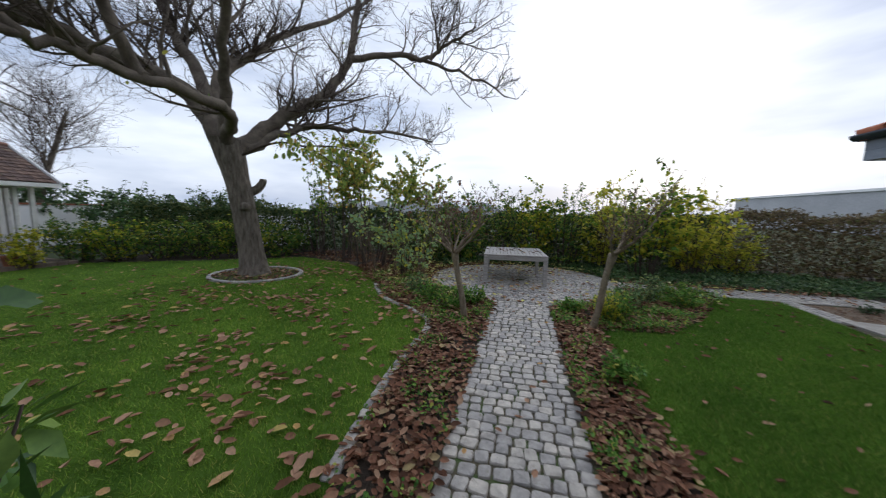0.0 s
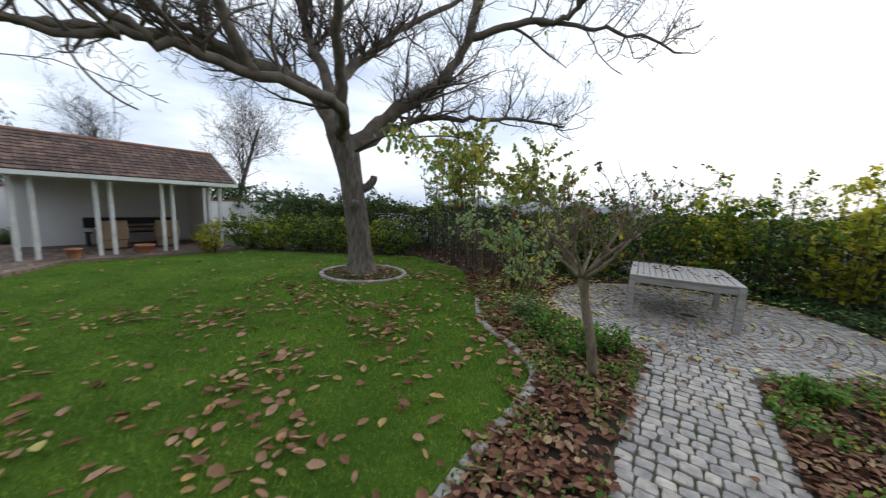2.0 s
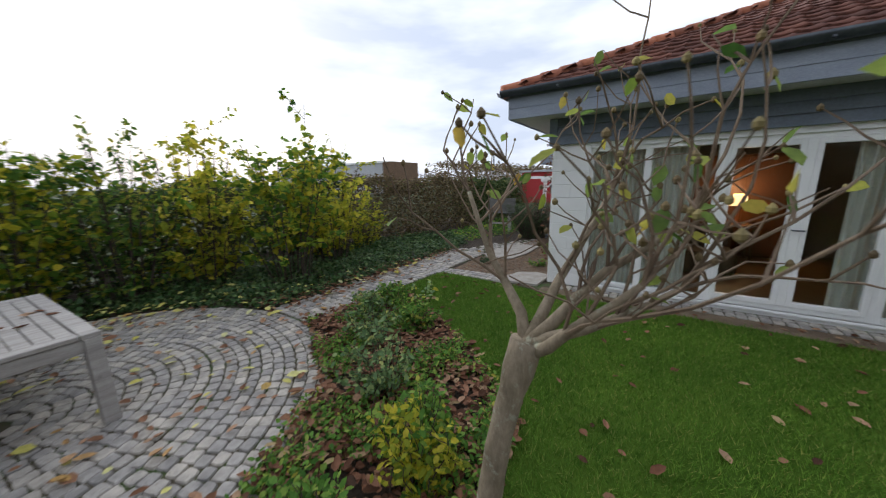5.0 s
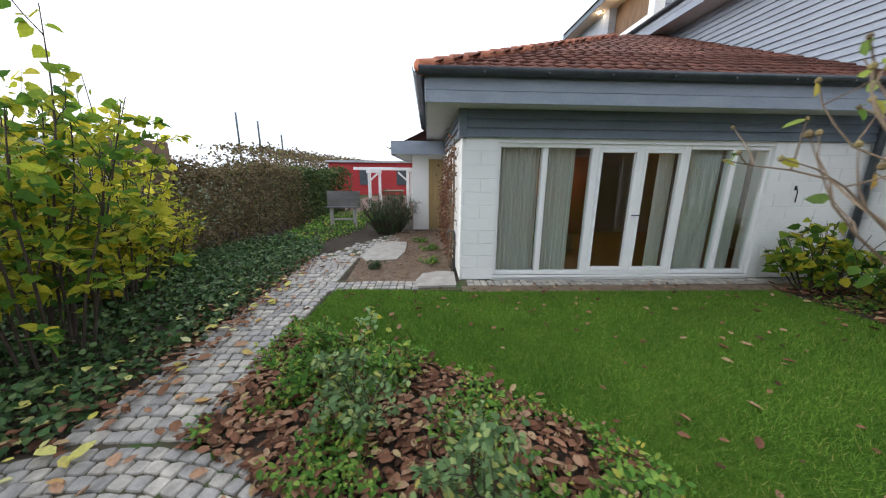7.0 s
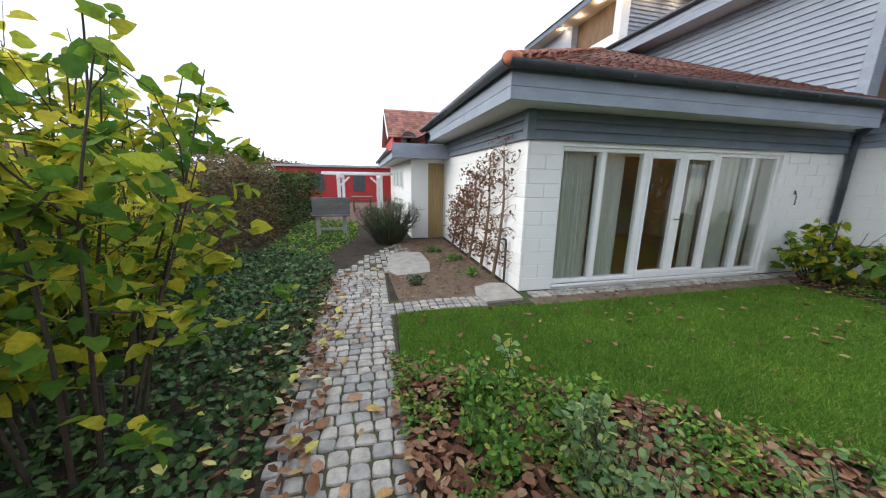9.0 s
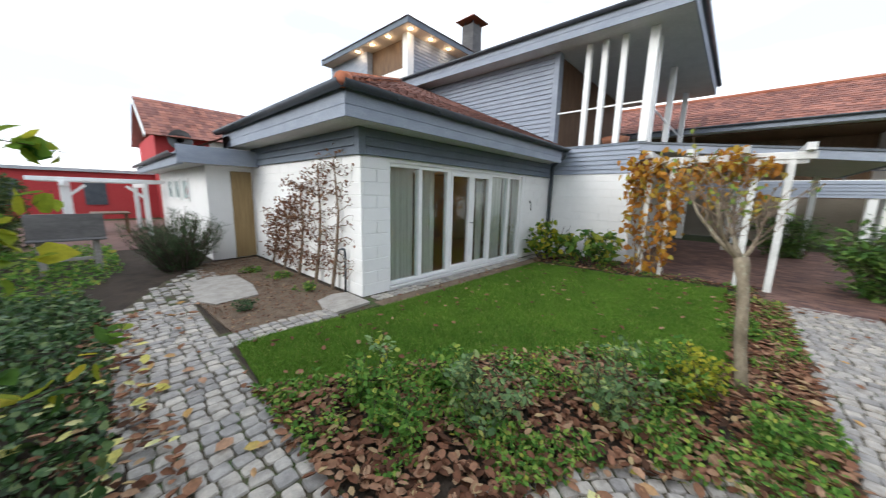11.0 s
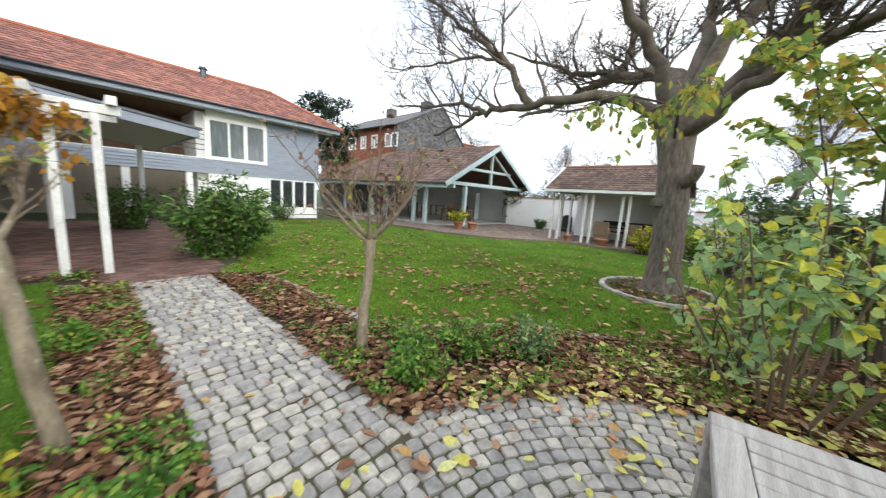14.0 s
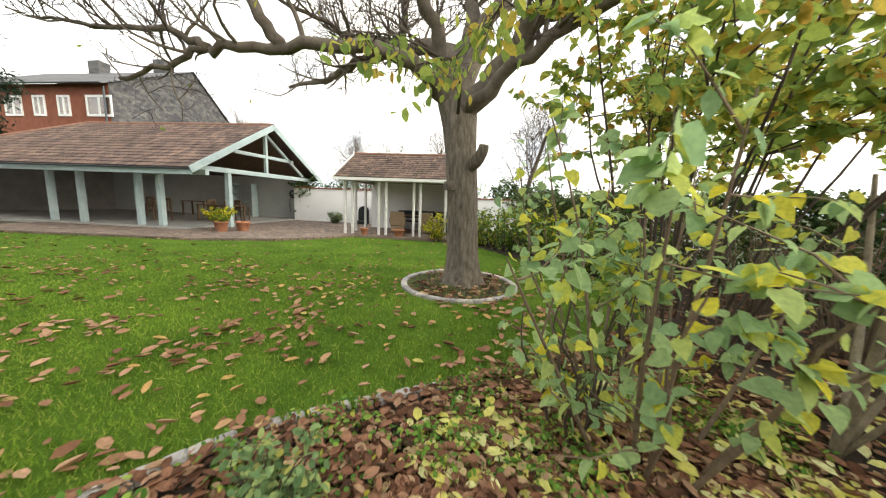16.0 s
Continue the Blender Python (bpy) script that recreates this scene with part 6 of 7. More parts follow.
for k in range(20):
    if k < 9:
        x = r8.choice((2.45, 2.85, 2.95, 2.65)) + r8.gauss(0, 0.09)
        ln = wander((x, 0.08 + r8.uniform(-0.06, 0.1), -0.02), (r8.gauss(0, 0.15), 0, 1), r8.uniform(1.6, 2.5), 9, r8, 0.2, 0.2)
    else:
        ln = wander((r8.uniform(1.0, 2.9), 0.05, 2.42), (r8.choice((-1, 1)), 0.1, -0.25), r8.uniform(0.7, 1.5), 9, r8, 0.25, -0.12)
    ln = [Vector((min(max(p.x, 0.85), 3.1), min(max(p.y, -0.25), 0.3), min(p.z, 2.45))) for p in ln]
    wood.tube(ln, [0.014 * (1 - 0.8 * i / 9) for i in range(10)], 5, False)
    for i, p in enumerate(ln[1:]):
        for _ in range(3 + (p.z > 0.6) * 2 + (p.z > 1.5) * 2):
            pts.append((p.x + r8.gauss(0, 0.12), p.y + r8.gauss(0.03, 0.08), p.z + r8.gauss(0, 0.12)))
part("branchwork", wood, PALE_TWIG, vine, "", True, "stuff")
part("foliage", leaves_mesh("foliage", HEART, pts, [0.125 * r8.uniform(0.6, 1.2) for _ in pts], AUTUMN, 75, 0.1, droop=0.7), None, vine)
shrub("rhododendron", "rounded glossy green rhododendron beside the path", (-0.92, -0.80, 0), 1.03, 1.66, LEAF_RH, RHODO, 0.145, 8500, 90, 81, TWIG, 0.05, droop=0.1)
shrub("rhododendron", "dark glossy rhododendron by the entrance", (0.1, -5.9, 0), 0.9, 1.45, LONG, RHODO, 0.17, 2200, 40, 82, TWIG, 0.05, droop=0.1)
shrub("rhododendron", "small dark evergreen bush by the grey house", (-5.0, -8.1, 0), 0.6, 1.1, LONG, RHODO, 0.14, 1500, 30, 83, TWIG, 0.05)
shrub("rhododendron", "small dark evergreen bush by the garden wall", (-16.9, 1.25, 0.06), 0.45, 0.6, LONG, RHODO, 0.13, 900, 20, 84, TWIG, 0.05)
shrub("rhododendron", "small dark evergreen bush by the garden wall", (-16.9, -1.3, 0.06), 0.5, 0.7, LONG, RHODO, 0.13, 900, 20, 85, TWIG, 0.05)
shrub("evergreen_climber", "dark evergreen climber on the pavilion's corner", (-18.3, -3.6, 0), 0.7, 3.1, OVAL, IVY, 0.14, 2600, 26, 86, TWIG, 0.3)
shrub("evergreen_climber", "dark ivy over the garden wall", (-18.2, 2.6, 0.0), 1.5, 3.0, OVAL, IVY, 0.15, 3800, 30, 87, TWIG, 0.35)
shrub("evergreen_bush", "dark green evergreen behind the garden wall", (-19.5, 8.0, 0.0), 2.2, 3.2, OVAL, IVY, 0.17, 4200, 34, 88, TWIG, 0.1)
shrub("evergreen_bush", "dark green evergreen behind the hedge", (-13.5, 12.5, 0.0), 2.4, 2.6, OVAL, HEDGE_LEAF, 0.15, 4000, 34, 89, TWIG, 0.1)
shrub("evergreen_bush", "dark evergreen behind the white wall", (-18.8, 10.5, 0.0), 2.2, 3.1, OVAL, IVY, 0.17, 4200, 34, 96, TWIG, 0.1)
shrub("evergreen_bush", "dark evergreen before the white wall", (-15.6, 9.3, 0.0), 2.0, 2.7, OVAL, IVY, 0.15, 4600, 34, 98, TWIG, 0.1)
shrub("evergreen_bush", "dark evergreen behind the white wall", (-16.2, 13.6, 0.0), 2.2, 2.9, OVAL, IVY, 0.17, 4200, 34, 97, TWIG, 0.1)
shrub("evergreen_bush", "large dark evergreen behind the garden wall", (-20.3, -2.2, 0.0), 1.6, 3.3, OVAL, IVY, 0.15, 4200, 34, 95, TWIG, 0.1)
shrub("evergreen_bush", "dark evergreen leaning over the garden wall", (-19.4, 1.7, 0.0), 1.0, 2.9, OVAL, IVY, 0.14, 2400, 26, 96, TWIG, 0.1)
shrub("bamboo_clump", "light green bamboo behind the summerhouse", (-20.5, 1.0, 0), 2.2, 4.4, LONG, HEDGE_LEAF, 0.26, 2600, 34, 90, TWIG, 0.35)
shrub("bamboo_clump", "light green bamboo behind the summerhouse", (-19.5, 5.0, 0), 1.5, 4.0, LONG, MID_SHRUB, 0.24, 1500, 22, 91, TWIG, 0.45)


# ---- the two pollarded standard trees beside the path ----
def standard_tree(base, fork, seed, label, long=1.0, lean=None, rise=0.8, arms=8, shoots=8, leaves=70):
    r = random.Random(seed)
    t = thing("standard_tree", label, "tree", base, "standard trees by the path")
    b, f = Vector(base), Vector(fork)
    ln = smooth_line([b - Vector((0, 0, 0.05)), b.lerp(f, 0.35) + Vector((0.012, -0.01, 0)), b.lerp(f, 0.7) + Vector((-0.01, 0.008, 0)), f], 5)
    n = len(ln)
    part("trunk", Geo().tube(ln, [0.050 - 0.010 * k / (n - 1) + (0.014 if k > n - 4 else 0) + r.uniform(-0.003, 0.003) for k in range(n)], 14), PALE_BARK, t, "slim lichened tan trunk", True)
    limbs, twigs, pts, dirs = Geo(), Geo(), [], []
    for i in range(arms):
        a = 2 * math.pi * i / arms + r.uniform(-0.25, 0.25)
        if lean is not None:
            a = lean + (i / (arms - 1) - 0.5) * 2.6
        out = r.uniform(0.55, 1.1)
        arm = wander(f - Vector((0, 0, r.uniform(0.0, 0.06))), (out * math.cos(a), out * math.sin(a), rise), r.uniform(0.34, 0.62) * long, 5, r, 0.14, 0.05)
        limbs.tube(arm, [0.026, 0.021, 0.017, 0.014, 0.011, 0.009], 8)
        for k in range(shoots):
            p = arm[r.choice((2, 3, 4, 5, 5))]
            d = ((p - f).normalized() * 0.7 + Vector((r.gauss(0, 0.35), r.gauss(0, 0.35), 0.8)))
            tw = wander(p, d, r.uniform(0.25, 0.72) * long, 6, r, 0.24, 0.06)
            twigs.tube(tw, [0.0065, 0.0055, 0.0048, 0.004, 0.0034, 0.0027, 0.002], 5, False)
            for _ in range(3):
                q = tw[r.randrange(1, 6)]
                sb = wander(q, (r.gauss(0, 1), r.gauss(0, 1), 0.7), r.uniform(0.08, 0.22) * long, 3, r, 0.2, 0.1)
                twigs.tube(sb, [0.0035, 0.003, 0.0025, 0.0018], 4, False)
                pts.append(sb[-1]); dirs.append(sb[-1] - sb[-2])
            pts.append(tw[-1]); dirs.append(tw[-1] - tw[-2])
    crown_ = part("crown", limbs, PALE_BARK, t, "knobbly pollarded arms", True)
    part("twigwork", twigs, PALE_TWIG, crown_, kind="stuff")
    pg = Geo()
    for p in pts:
        if r.random() < 0.8:
            s = r.uniform(0.007, 0.012)
            k = len(pg.v)
            pg.tube([p - Vector((0, 0, s)), p - Vector((0, 0, 0.55 * s)), p + Vector((0, 0, 0.25 * s)), p + Vector((0, 0, 1.1 * s))], [0.35 * s, 0.85 * s, 0.9 * s, 0.2 * s], 6)
    part("seed_pod_mass", pg, POD, crown_, "dry brown seed pods", kind="stuff")
    lp = [tuple(p) for p in r.sample(pts, min(len(pts), leaves))]
    part("last_leaves", leaves_mesh("last_leaves", OVAL, lp, 0.06, (HAZEL, RUSSET)[seed % 2], seed, 0.3, droop=0.5), None, crown_, kind="stuff")
    lp = [tuple(p) for p in r.sample(pts, leaves // 3)]
    part("green_leaves", leaves_mesh("green_leaves", OVAL, lp, 0.055, MID_SHRUB, seed + 3, 0.3, droop=0.5), None, crown_, kind="stuff")


standard_tree((-0.73, 4.60, 0), (-0.885, 4.46, 1.06), 5, "slim standard tree, bare pollarded crown of brown twigs", 1.12, None, 0.72, 8, 7, 120)
standard_tree((1.14, 4.57, 0), (1.30, 4.39, 1.14), 6, "leaning slim standard tree with seed pods on bare twigs", 1.12, -0.75, 0.6, 5, 8)

# ---- the weathered table ----
table = thing("teak_table", "weathered grey teak garden table on the cobbles", "table", (-0.07, 8.0, 0))
tm = pose(-0.07, 8.0, 0, 0, 0, 4)
TW, TD, TH = 0.72, 0.84, 0.70
for sx, sy in ((-1, -1), (1, -1), (-1, 1), (1, 1)):
    part("leg", Geo().box(sx * TW - 0.045 * (sx > 0) * 2, sx * TW + 0.045 * (sx < 0) * 2, sy * TD - 0.09 * (sy > 0), sy * TD + 0.09 * (sy < 0), 0.0, TH - 0.035, 0.006, tm), TEAK, table)
for sy in (-1, 1):
    part("apron", Geo().box(-TW + 0.09, TW - 0.09, sy * (TD - 0.03) - 0.014, sy * (TD - 0.03) + 0.014, TH - 0.13, TH - 0.036, 0.004, tm), TEAK, table)
    part("apron", Geo().box(sy * (TW - 0.03) - 0.014, sy * (TW - 0.03) + 0.014, -TD + 0.09, TD - 0.09, TH - 0.13, TH - 0.036, 0.004, tm), TEAK, table)
top = part("tabletop", Geo().box(-TW, -TW + 0.1, -TD, TD, TH - 0.035, TH, 0.005, tm), TEAK, table)
part("slat", Geo().box(TW - 0.1, TW, -TD, TD, TH - 0.035, TH, 0.005, tm), TEAK, top)
part("slat", Geo().box(-TW + 0.104, TW - 0.104, -TD, -TD + 0.1, TH - 0.033, TH - 0.001, 0.005, tm), TEAK, top)
part("slat", Geo().box(-TW + 0.104, TW - 0.104, TD - 0.1, TD, TH - 0.033, TH - 0.001, 0.005, tm), TEAK, top)
for i in range(14):
    x = -TW + 0.106 + i * (2 * TW - 0.212) / 14
    part("slat", Geo().box(x + 0.003, x + (2 * TW - 0.212) / 14 - 0.004, -TD + 0.104, TD - 0.104, TH - 0.032, TH - 0.002 - 0.002 * (i % 3), 0.004, tm), TEAK, top)

# ---- pots, benches and chairs on the far patio ----
def pot(at, r, h, label):
    p = thing("flower_pot", label, "flower pot", at, "terracotta pots")
    x, y, z = at
    part("pot", Geo().lathe(x, y, [(r * 0.7, z), (r * 0.95, z + h * 0.82), (r * 1.05, z + h * 0.83), (r * 1.06, z + h), (r * 0.92, z + h), (r * 0.9, z + h * 0.85), (0.0, z + h * 0.84)], 22), TERRACOTTA, p, "", True)
    return p


pot((-11.35, -2.95, 0.062), 0.22, 0.36, "terracotta pot on the patio's edge")
pot((-11.05, -2.62, 0.062), 0.20, 0.36, "terracotta pot on the patio's edge")
pot((-11.6, -2.25, 0.062), 0.24, 0.34, "wide terracotta pot on the patio")
shrub("potted_plant", "yellow-green leafy plant in a terracotta pot", (-11.35, -2.95, 0.38), 0.5, 0.62, OVAL, GOLD_SHRUB, 0.15, 420, 18, 92, TWIG, 0.2, category="plant")
shrub("potted_plant", "small green plant in a terracotta pot", (-11.05, -2.62, 0.38), 0.25, 0.3, OVAL, LILAC, 0.1, 150, 10, 93, TWIG, 0.2, category="plant")
for y, w in ((2.1, 0.15), (3.45, 0.22), (4.85, 0.15)):
    pot((-12.45, y, 0.062), w, 0.26, "small terracotta pot before the summerhouse")


def slat_chair(at, turn, label="brown wooden slatted garden chair"):
    c = thing("garden_chair", label, "chair", (0, 0, 0), "garden chairs")
    part("seat", Geo().box(-0.24, 0.24, -0.23, 0.23, 0.42, 0.45, 0.008), BROWN_WOOD, c)
    for x in (-0.22, 0.22):
        part("leg", Geo().box(x - 0.022, x + 0.022, -0.22, -0.18, 0, 0.62, 0.004), BROWN_WOOD, c)
        part("leg", Geo().box(x - 0.022, x + 0.022, 0.19, 0.23, 0, 0.95, 0.004), BROWN_WOOD, c)
        part("armrest", Geo().box(x - 0.03, x + 0.03, -0.24, 0.2, 0.62, 0.645, 0.006), BROWN_WOOD, c)
    for i in range(5):
        part("back_slat", Geo().box(-0.17 + 0.075 * i, -0.13 + 0.075 * i, 0.2, 0.22, 0.47, 0.9, 0.004), BROWN_WOOD, c)
    part("top_rail", Geo().box(-0.22, 0.22, 0.19, 0.225, 0.9, 0.97, 0.006), BROWN_WOOD, c)
    c.matrix_basis = pose(*at, 0, 0, turn)
    return c


first_chair = slat_chair((-13.2, -7.4, 0.12), 100)
for x, y, a in ((-13.6, -8.6, 60), (-14.6, -6.1, 180), (-15.2, -5.2, 250), (-13.9, -5.0, 0), (-14.4, -9.6, 90)):
    copy_thing(first_chair, pose(x, y, 0.12, 0, 0, a))


def plain_table(name, at, w, d, h, label):
    t = thing(name, label, "table", at)
    x, y, z = at
    part("tabletop", Geo().box(x - w, x + w, y - d, y + d, z + h - 0.04, z + h, 0.008), BROWN_WOOD, t)
    for sx in (-1, 1):
        for sy in (-1, 1):
            part("leg", Geo().box(x + sx * (w - 0.06) - 0.035, x + sx * (w - 0.06) + 0.035, y + sy * (d - 0.06) - 0.035, y + sy * (d - 0.06) + 0.035, z, z + h - 0.04, 0.005), BROWN_WOOD, t)


plain_table("dining_table", (-14.4, -5.6, 0.12), 0.5, 0.85, 0.74, "brown wooden dining table in the pavilion")
plain_table("side_table", (-16.8, -9.2, 0.12), 0.35, 0.7, 0.8, "dark side table by the pavilion wall")
shelf = thing("open_shelf", "white open shelf rack by the pavilion wall", "shelf", (-17.9, -7.2, 0.12))
for z in (0.5, 0.95, 1.4, 1.85):
    part("board", Geo().box(-18.2, -17.7, -7.9, -6.6, z, z + 0.03, 0.004), BLUE_PAINT, shelf)
for y in (-7.88, -6.66):
    part("upright", Geo().box(-18.2, -17.7, y, y + 0.04, 0.12, 2.0, 0.004), BLUE_PAINT, shelf)
hose = thing("hose_reel", "round grey hose reel on the pavilion wall", "hose reel", (-18.5, -4.6, 1.4))
part("reel", Geo().tube([(-18.52 + 0.0, -4.6 + 0.2 * math.cos(a / 8 * math.pi), 1.5 + 0.2 * math.sin(a / 8 * math.pi)) for a in range(17)], 0.045, 8), ZINC, hose, "", True)
part("hose", Geo().tube([(-18.48, -4.45, 1.35), (-18.46, -4.4, 0.9), (-18.46, -4.55, 0.5), (-18.46, -4.75, 0.45), (-18.47, -4.8, 0.9), (-18.48, -4.75, 1.3)], 0.015, 6), ZINC, hose, "", True)
fountain = thing("iron_fountain", "dark cast iron wall fountain with a rounded top", "fountain", (-17.5, 0.1, 0.06))
FY, FR, FZ = 0.1, 0.27, 0.74
part("back_plate", Geo().add([(-17.62, FY + FR * math.cos(math.pi * i / 12), FZ + 0.26 * math.sin(math.pi * i / 12)) for i in range(13)] + [(-17.62, FY - FR, 0.06), (-17.62, FY + FR, 0.06)]
                             + [(-17.45, FY + FR * math.cos(math.pi * i / 12), FZ + 0.26 * math.sin(math.pi * i / 12)) for i in range(13)] + [(-17.45, FY - FR, 0.06), (-17.45, FY + FR, 0.06)],
                             [tuple(range(15))[::-1], tuple(range(15, 30))] + [(i, (i + 1) % 15, 15 + (i + 1) % 15, 15 + i) for i in range(15)]), IRON, fountain)
part("basin", Geo().box(-17.5, -17.15, FY - 0.34, FY + 0.34, 0.06, 0.24, 0.04), IRON, fountain)
part("spout", Geo().tube([(-17.45, FY, 0.70), (-17.35, FY, 0.72), (-17.32, FY, 0.65)], 0.02, 8), IRON, fountain)
gb = thing("garden_bench", "dark blue slatted bench in the summerhouse", "bench", (-15.2, 3.6, 0.06))
part("seat", Geo().box(-15.45, -15.0, 2.6, 4.9, 0.46, 0.50, 0.008), IRON, gb)
part("backrest", Geo().box(-15.5, -15.45, 2.6, 4.9, 0.62, 0.95, 0.008), IRON, gb)
for y in (2.65, 4.85):
    part("leg", Geo().box(-15.5, -15.0, y - 0.03, y + 0.03, 0.06, 0.46, 0.005), IRON, gb)


def wicker(at, turn):
    c = thing("wicker_chair", "brown wicker armchair in the summerhouse", "chair", (0, 0, 0), "wicker chairs")
    part("seat", Geo().box(-0.27, 0.27, -0.25, 0.25, 0.05, 0.44, 0.03), WOVEN, c)
    part("backrest", Geo().box(-0.29, 0.29, 0.22, 0.30, 0.3, 0.88, 0.035), WOVEN, c)
    for x in (-0.29, 0.29):
        part("armrest", Geo().box(x - 0.035, x + 0.035, -0.26, 0.28, 0.4, 0.64, 0.03), WOVEN, c)
    c.matrix_basis = pose(*at, 0, 0, turn)
    return c


wk = wicker((-13.9, 3.0, 0.06), -80)
copy_thing(wk, pose(-13.9, 4.3, 0.06, 0, 0, -100))
plain_table("garden_table", (-14.5, 3.6, 0.06), 0.35, 0.7, 0.72, "brown wooden table in the summerhouse")


# ---- trees and houses beyond the walls ----
def far_tree(at, h, seed, label, spread=0.5):
    r = random.Random(seed)
    t = thing("bare_tree", label, "tree", at, "bare trees beyond the wall")
    x, y, z = at
    tr = wander((x, y, z - 0.1), (r.gauss(0, 0.1), r.gauss(0, 0.1), 1), h * 0.7, 6, r, 0.10, 0.1)
    part("trunk", Geo().tube(tr, [h * 0.022 * (1 - 0.11 * k) for k in range(7)], 8), BARK_LIMB, t, "", True)
    gs_ = [Geo(), Geo(), Geo()]
    branch_out(tr, h * 0.02, 0.02, gs_, r, 0, 2.4, h * 0.42, [], 0.14)
    c = part("crown", gs_[0], BARK_LIMB, t)
    part("twigwork", gs_[1], TWIG, c, kind="stuff")
    part("fine_twigwork", gs_[2], TWIG, c, kind="stuff")


far_tree((-22, 3.5, 0), 7.0, 101, "bare tree behind the summerhouse")
far_tree((-20, 8.5, 0), 8.5, 102, "bare dark tree behind the summerhouse")
far_tree((-26, -3.5, 0), 8.0, 103, "bare tree behind the garden wall")
far_tree((-27, -1.0, 0), 7.0, 104, "bare tree behind the garden wall")
far_tree((-24, -10, 0), 8.0, 105, "bare tree behind the pavilion")
pine = thing("pine_tree", "dark pine standing behind the grey house", "tree", (-15.5, -24, 0))
part("trunk", Geo().tube([(-15.5, -24, -0.1), (-15.4, -24, 5), (-15.6, -24, 9.5)], [0.3, 0.22, 0.08], 8), BARK, pine)
rp = random.Random(7)
pts = []
for i in range(100):
    z = rp.uniform(4.2, 10.4)
    a, q = rp.uniform(0, 6.28), rp.uniform(0.1, 1.0) * (3.1 - 0.28 * abs(z - 7.5))
    cx, cy = -15.5 + q * math.cos(a), -24 + q * math.sin(a)
    for _ in range(90):
        pts.append((cx + rp.gauss(0, 0.32), cy + rp.gauss(0, 0.32), z + rp.gauss(0, 0.2)))
part("crown", leaves_mesh("crown", LONG, pts, 0.4, PINE, 7, 0.1), None, pine)
vil = thing("old_villa", "far house with a brown tiled gable roof behind the trees", "house", (-46, -3.5, 0))
part("wall", Geo().box(-52, -42.5, -8, 1, -0.06, 4.0), OLD_WHITE, vil)
part("gable", Geo().add([(-42.5, -8, 4.0), (-42.5, 1, 4.0), (-42.5, -3.5, 6.2)], [(0, 1, 2)]), OLD_WHITE, vil)
part("roof", Geo().add([(-42, -8.8, 3.6), (-42, -3.5, 6.4), (-42, 1.8, 3.6), (-53, -8.8, 3.6), (-53, -3.5, 6.4), (-53, 1.8, 3.6)], [(0, 1, 4, 3), (1, 2, 5, 4)]), TILE_GREY, vil)
part("verge_board", Geo().beam((-41.95, -8.8, 3.55), (-41.95, -3.5, 6.35), 0.1, 0.3).beam((-41.95, 1.8, 3.55), (-41.95, -3.5, 6.35), 0.1, 0.3), BROWN_WOOD, vil)

# ---- leaves, ground cover and low plants ----
rg = random.Random(77)
BED_LEFT = [(-0.35, 0.8), (-0.98, 1.25), (-1.14, 2.6), (-1.18, 4.1), (-1.62, 4.65), (-2.45, 5.3), (-3.15, 6.4), (-3.9, 7.6), (-3.4, 8.8), (-2.4, 8.6), (-2.2, 7.2), (-1.75, 6.4), (-0.98, 5.95), (-0.35, 5.6)]
BED_RIGHT = [(0.64, 0.95), (1.3, 0.95), (1.2, 2.5), (1.25, 4.55), (2.25, 4.75), (2.9, 5.45), (3.45, 6.3), (4.1, 7.52), (2.42, 7.55), (2.10, 6.9), (1.66, 6.24), (0.8, 5.78), (0.64, 5.5)]
IVY_AREA = [(2.05, 8.95), (2.45, 8.34), (4.2, 8.32), (7.0, 8.22), (8.0, 8.4), (9.0, 9.6), (8.0, 10.9), (-2.8, 11.2), (-3.2, 9.6), (-2.0, 9.2), (-1.2, 9.95), (0.2, 10.25), (1.4, 9.9)]


def lay(name, label, poly, count, shape, size, material, seed, z=0.008, keep=None, jitter=0.02):
    r = random.Random(seed)
    pts = [(x, y, z + abs(r.gauss(0, jitter))) for x, y in scatter_in(poly, count, r, keep)]
    me = leaves_mesh(name, shape, pts, [size * r.uniform(0.55, 1.2) for _ in pts], material, seed, flat=True)
    return tagged(new(name, me), label, "leaves", kind="stuff")


lay("fallen_leaves", "curled brown leaves lying thick on the bed", BED_LEFT, 6200, CURL, 0.082, DEAD_LEAF, 1, 0.006, lambda x, y: 0.35 + 0.65 * (noise.noise(Vector((x * 1.3, y * 1.3, 0))) > -0.15), 0.025)
lay("fallen_leaves", "curled brown leaves lying thick on the bed", BED_RIGHT, 6200, CURL, 0.082, DEAD_LEAF, 2, 0.006, lambda x, y: 1.0 if y < 4.6 else 0.6, 0.025)
lay("lawn_leaves", "tan fallen walnut leaves strewn over the lawn", LAWN_LARGE, 2200, CURL, 0.115, LAWN_LEAF, 3, 0.012, lambda x, y: max(0.04, 1.0 - abs(x + 3.3) / 5.5) * (1.0 if y > 1 else 0.5) * (0.25 + 0.75 * (noise.noise(Vector((x * 0.8, y * 0.8, 5))) > 0.0)), 0.014)
lay("lawn_leaves", "a few brown leaves on the small lawn", LAWN_SMALL, 190, CURL, 0.085, DEAD_LEAF, 4, 0.012, None, 0.01)
PATIO_POLY = [(PATIO_C[0] + 2.25 * math.cos(a / 16 * math.pi), PATIO_C[1] + 2.25 * math.sin(a / 16 * math.pi)) for a in range(32)]
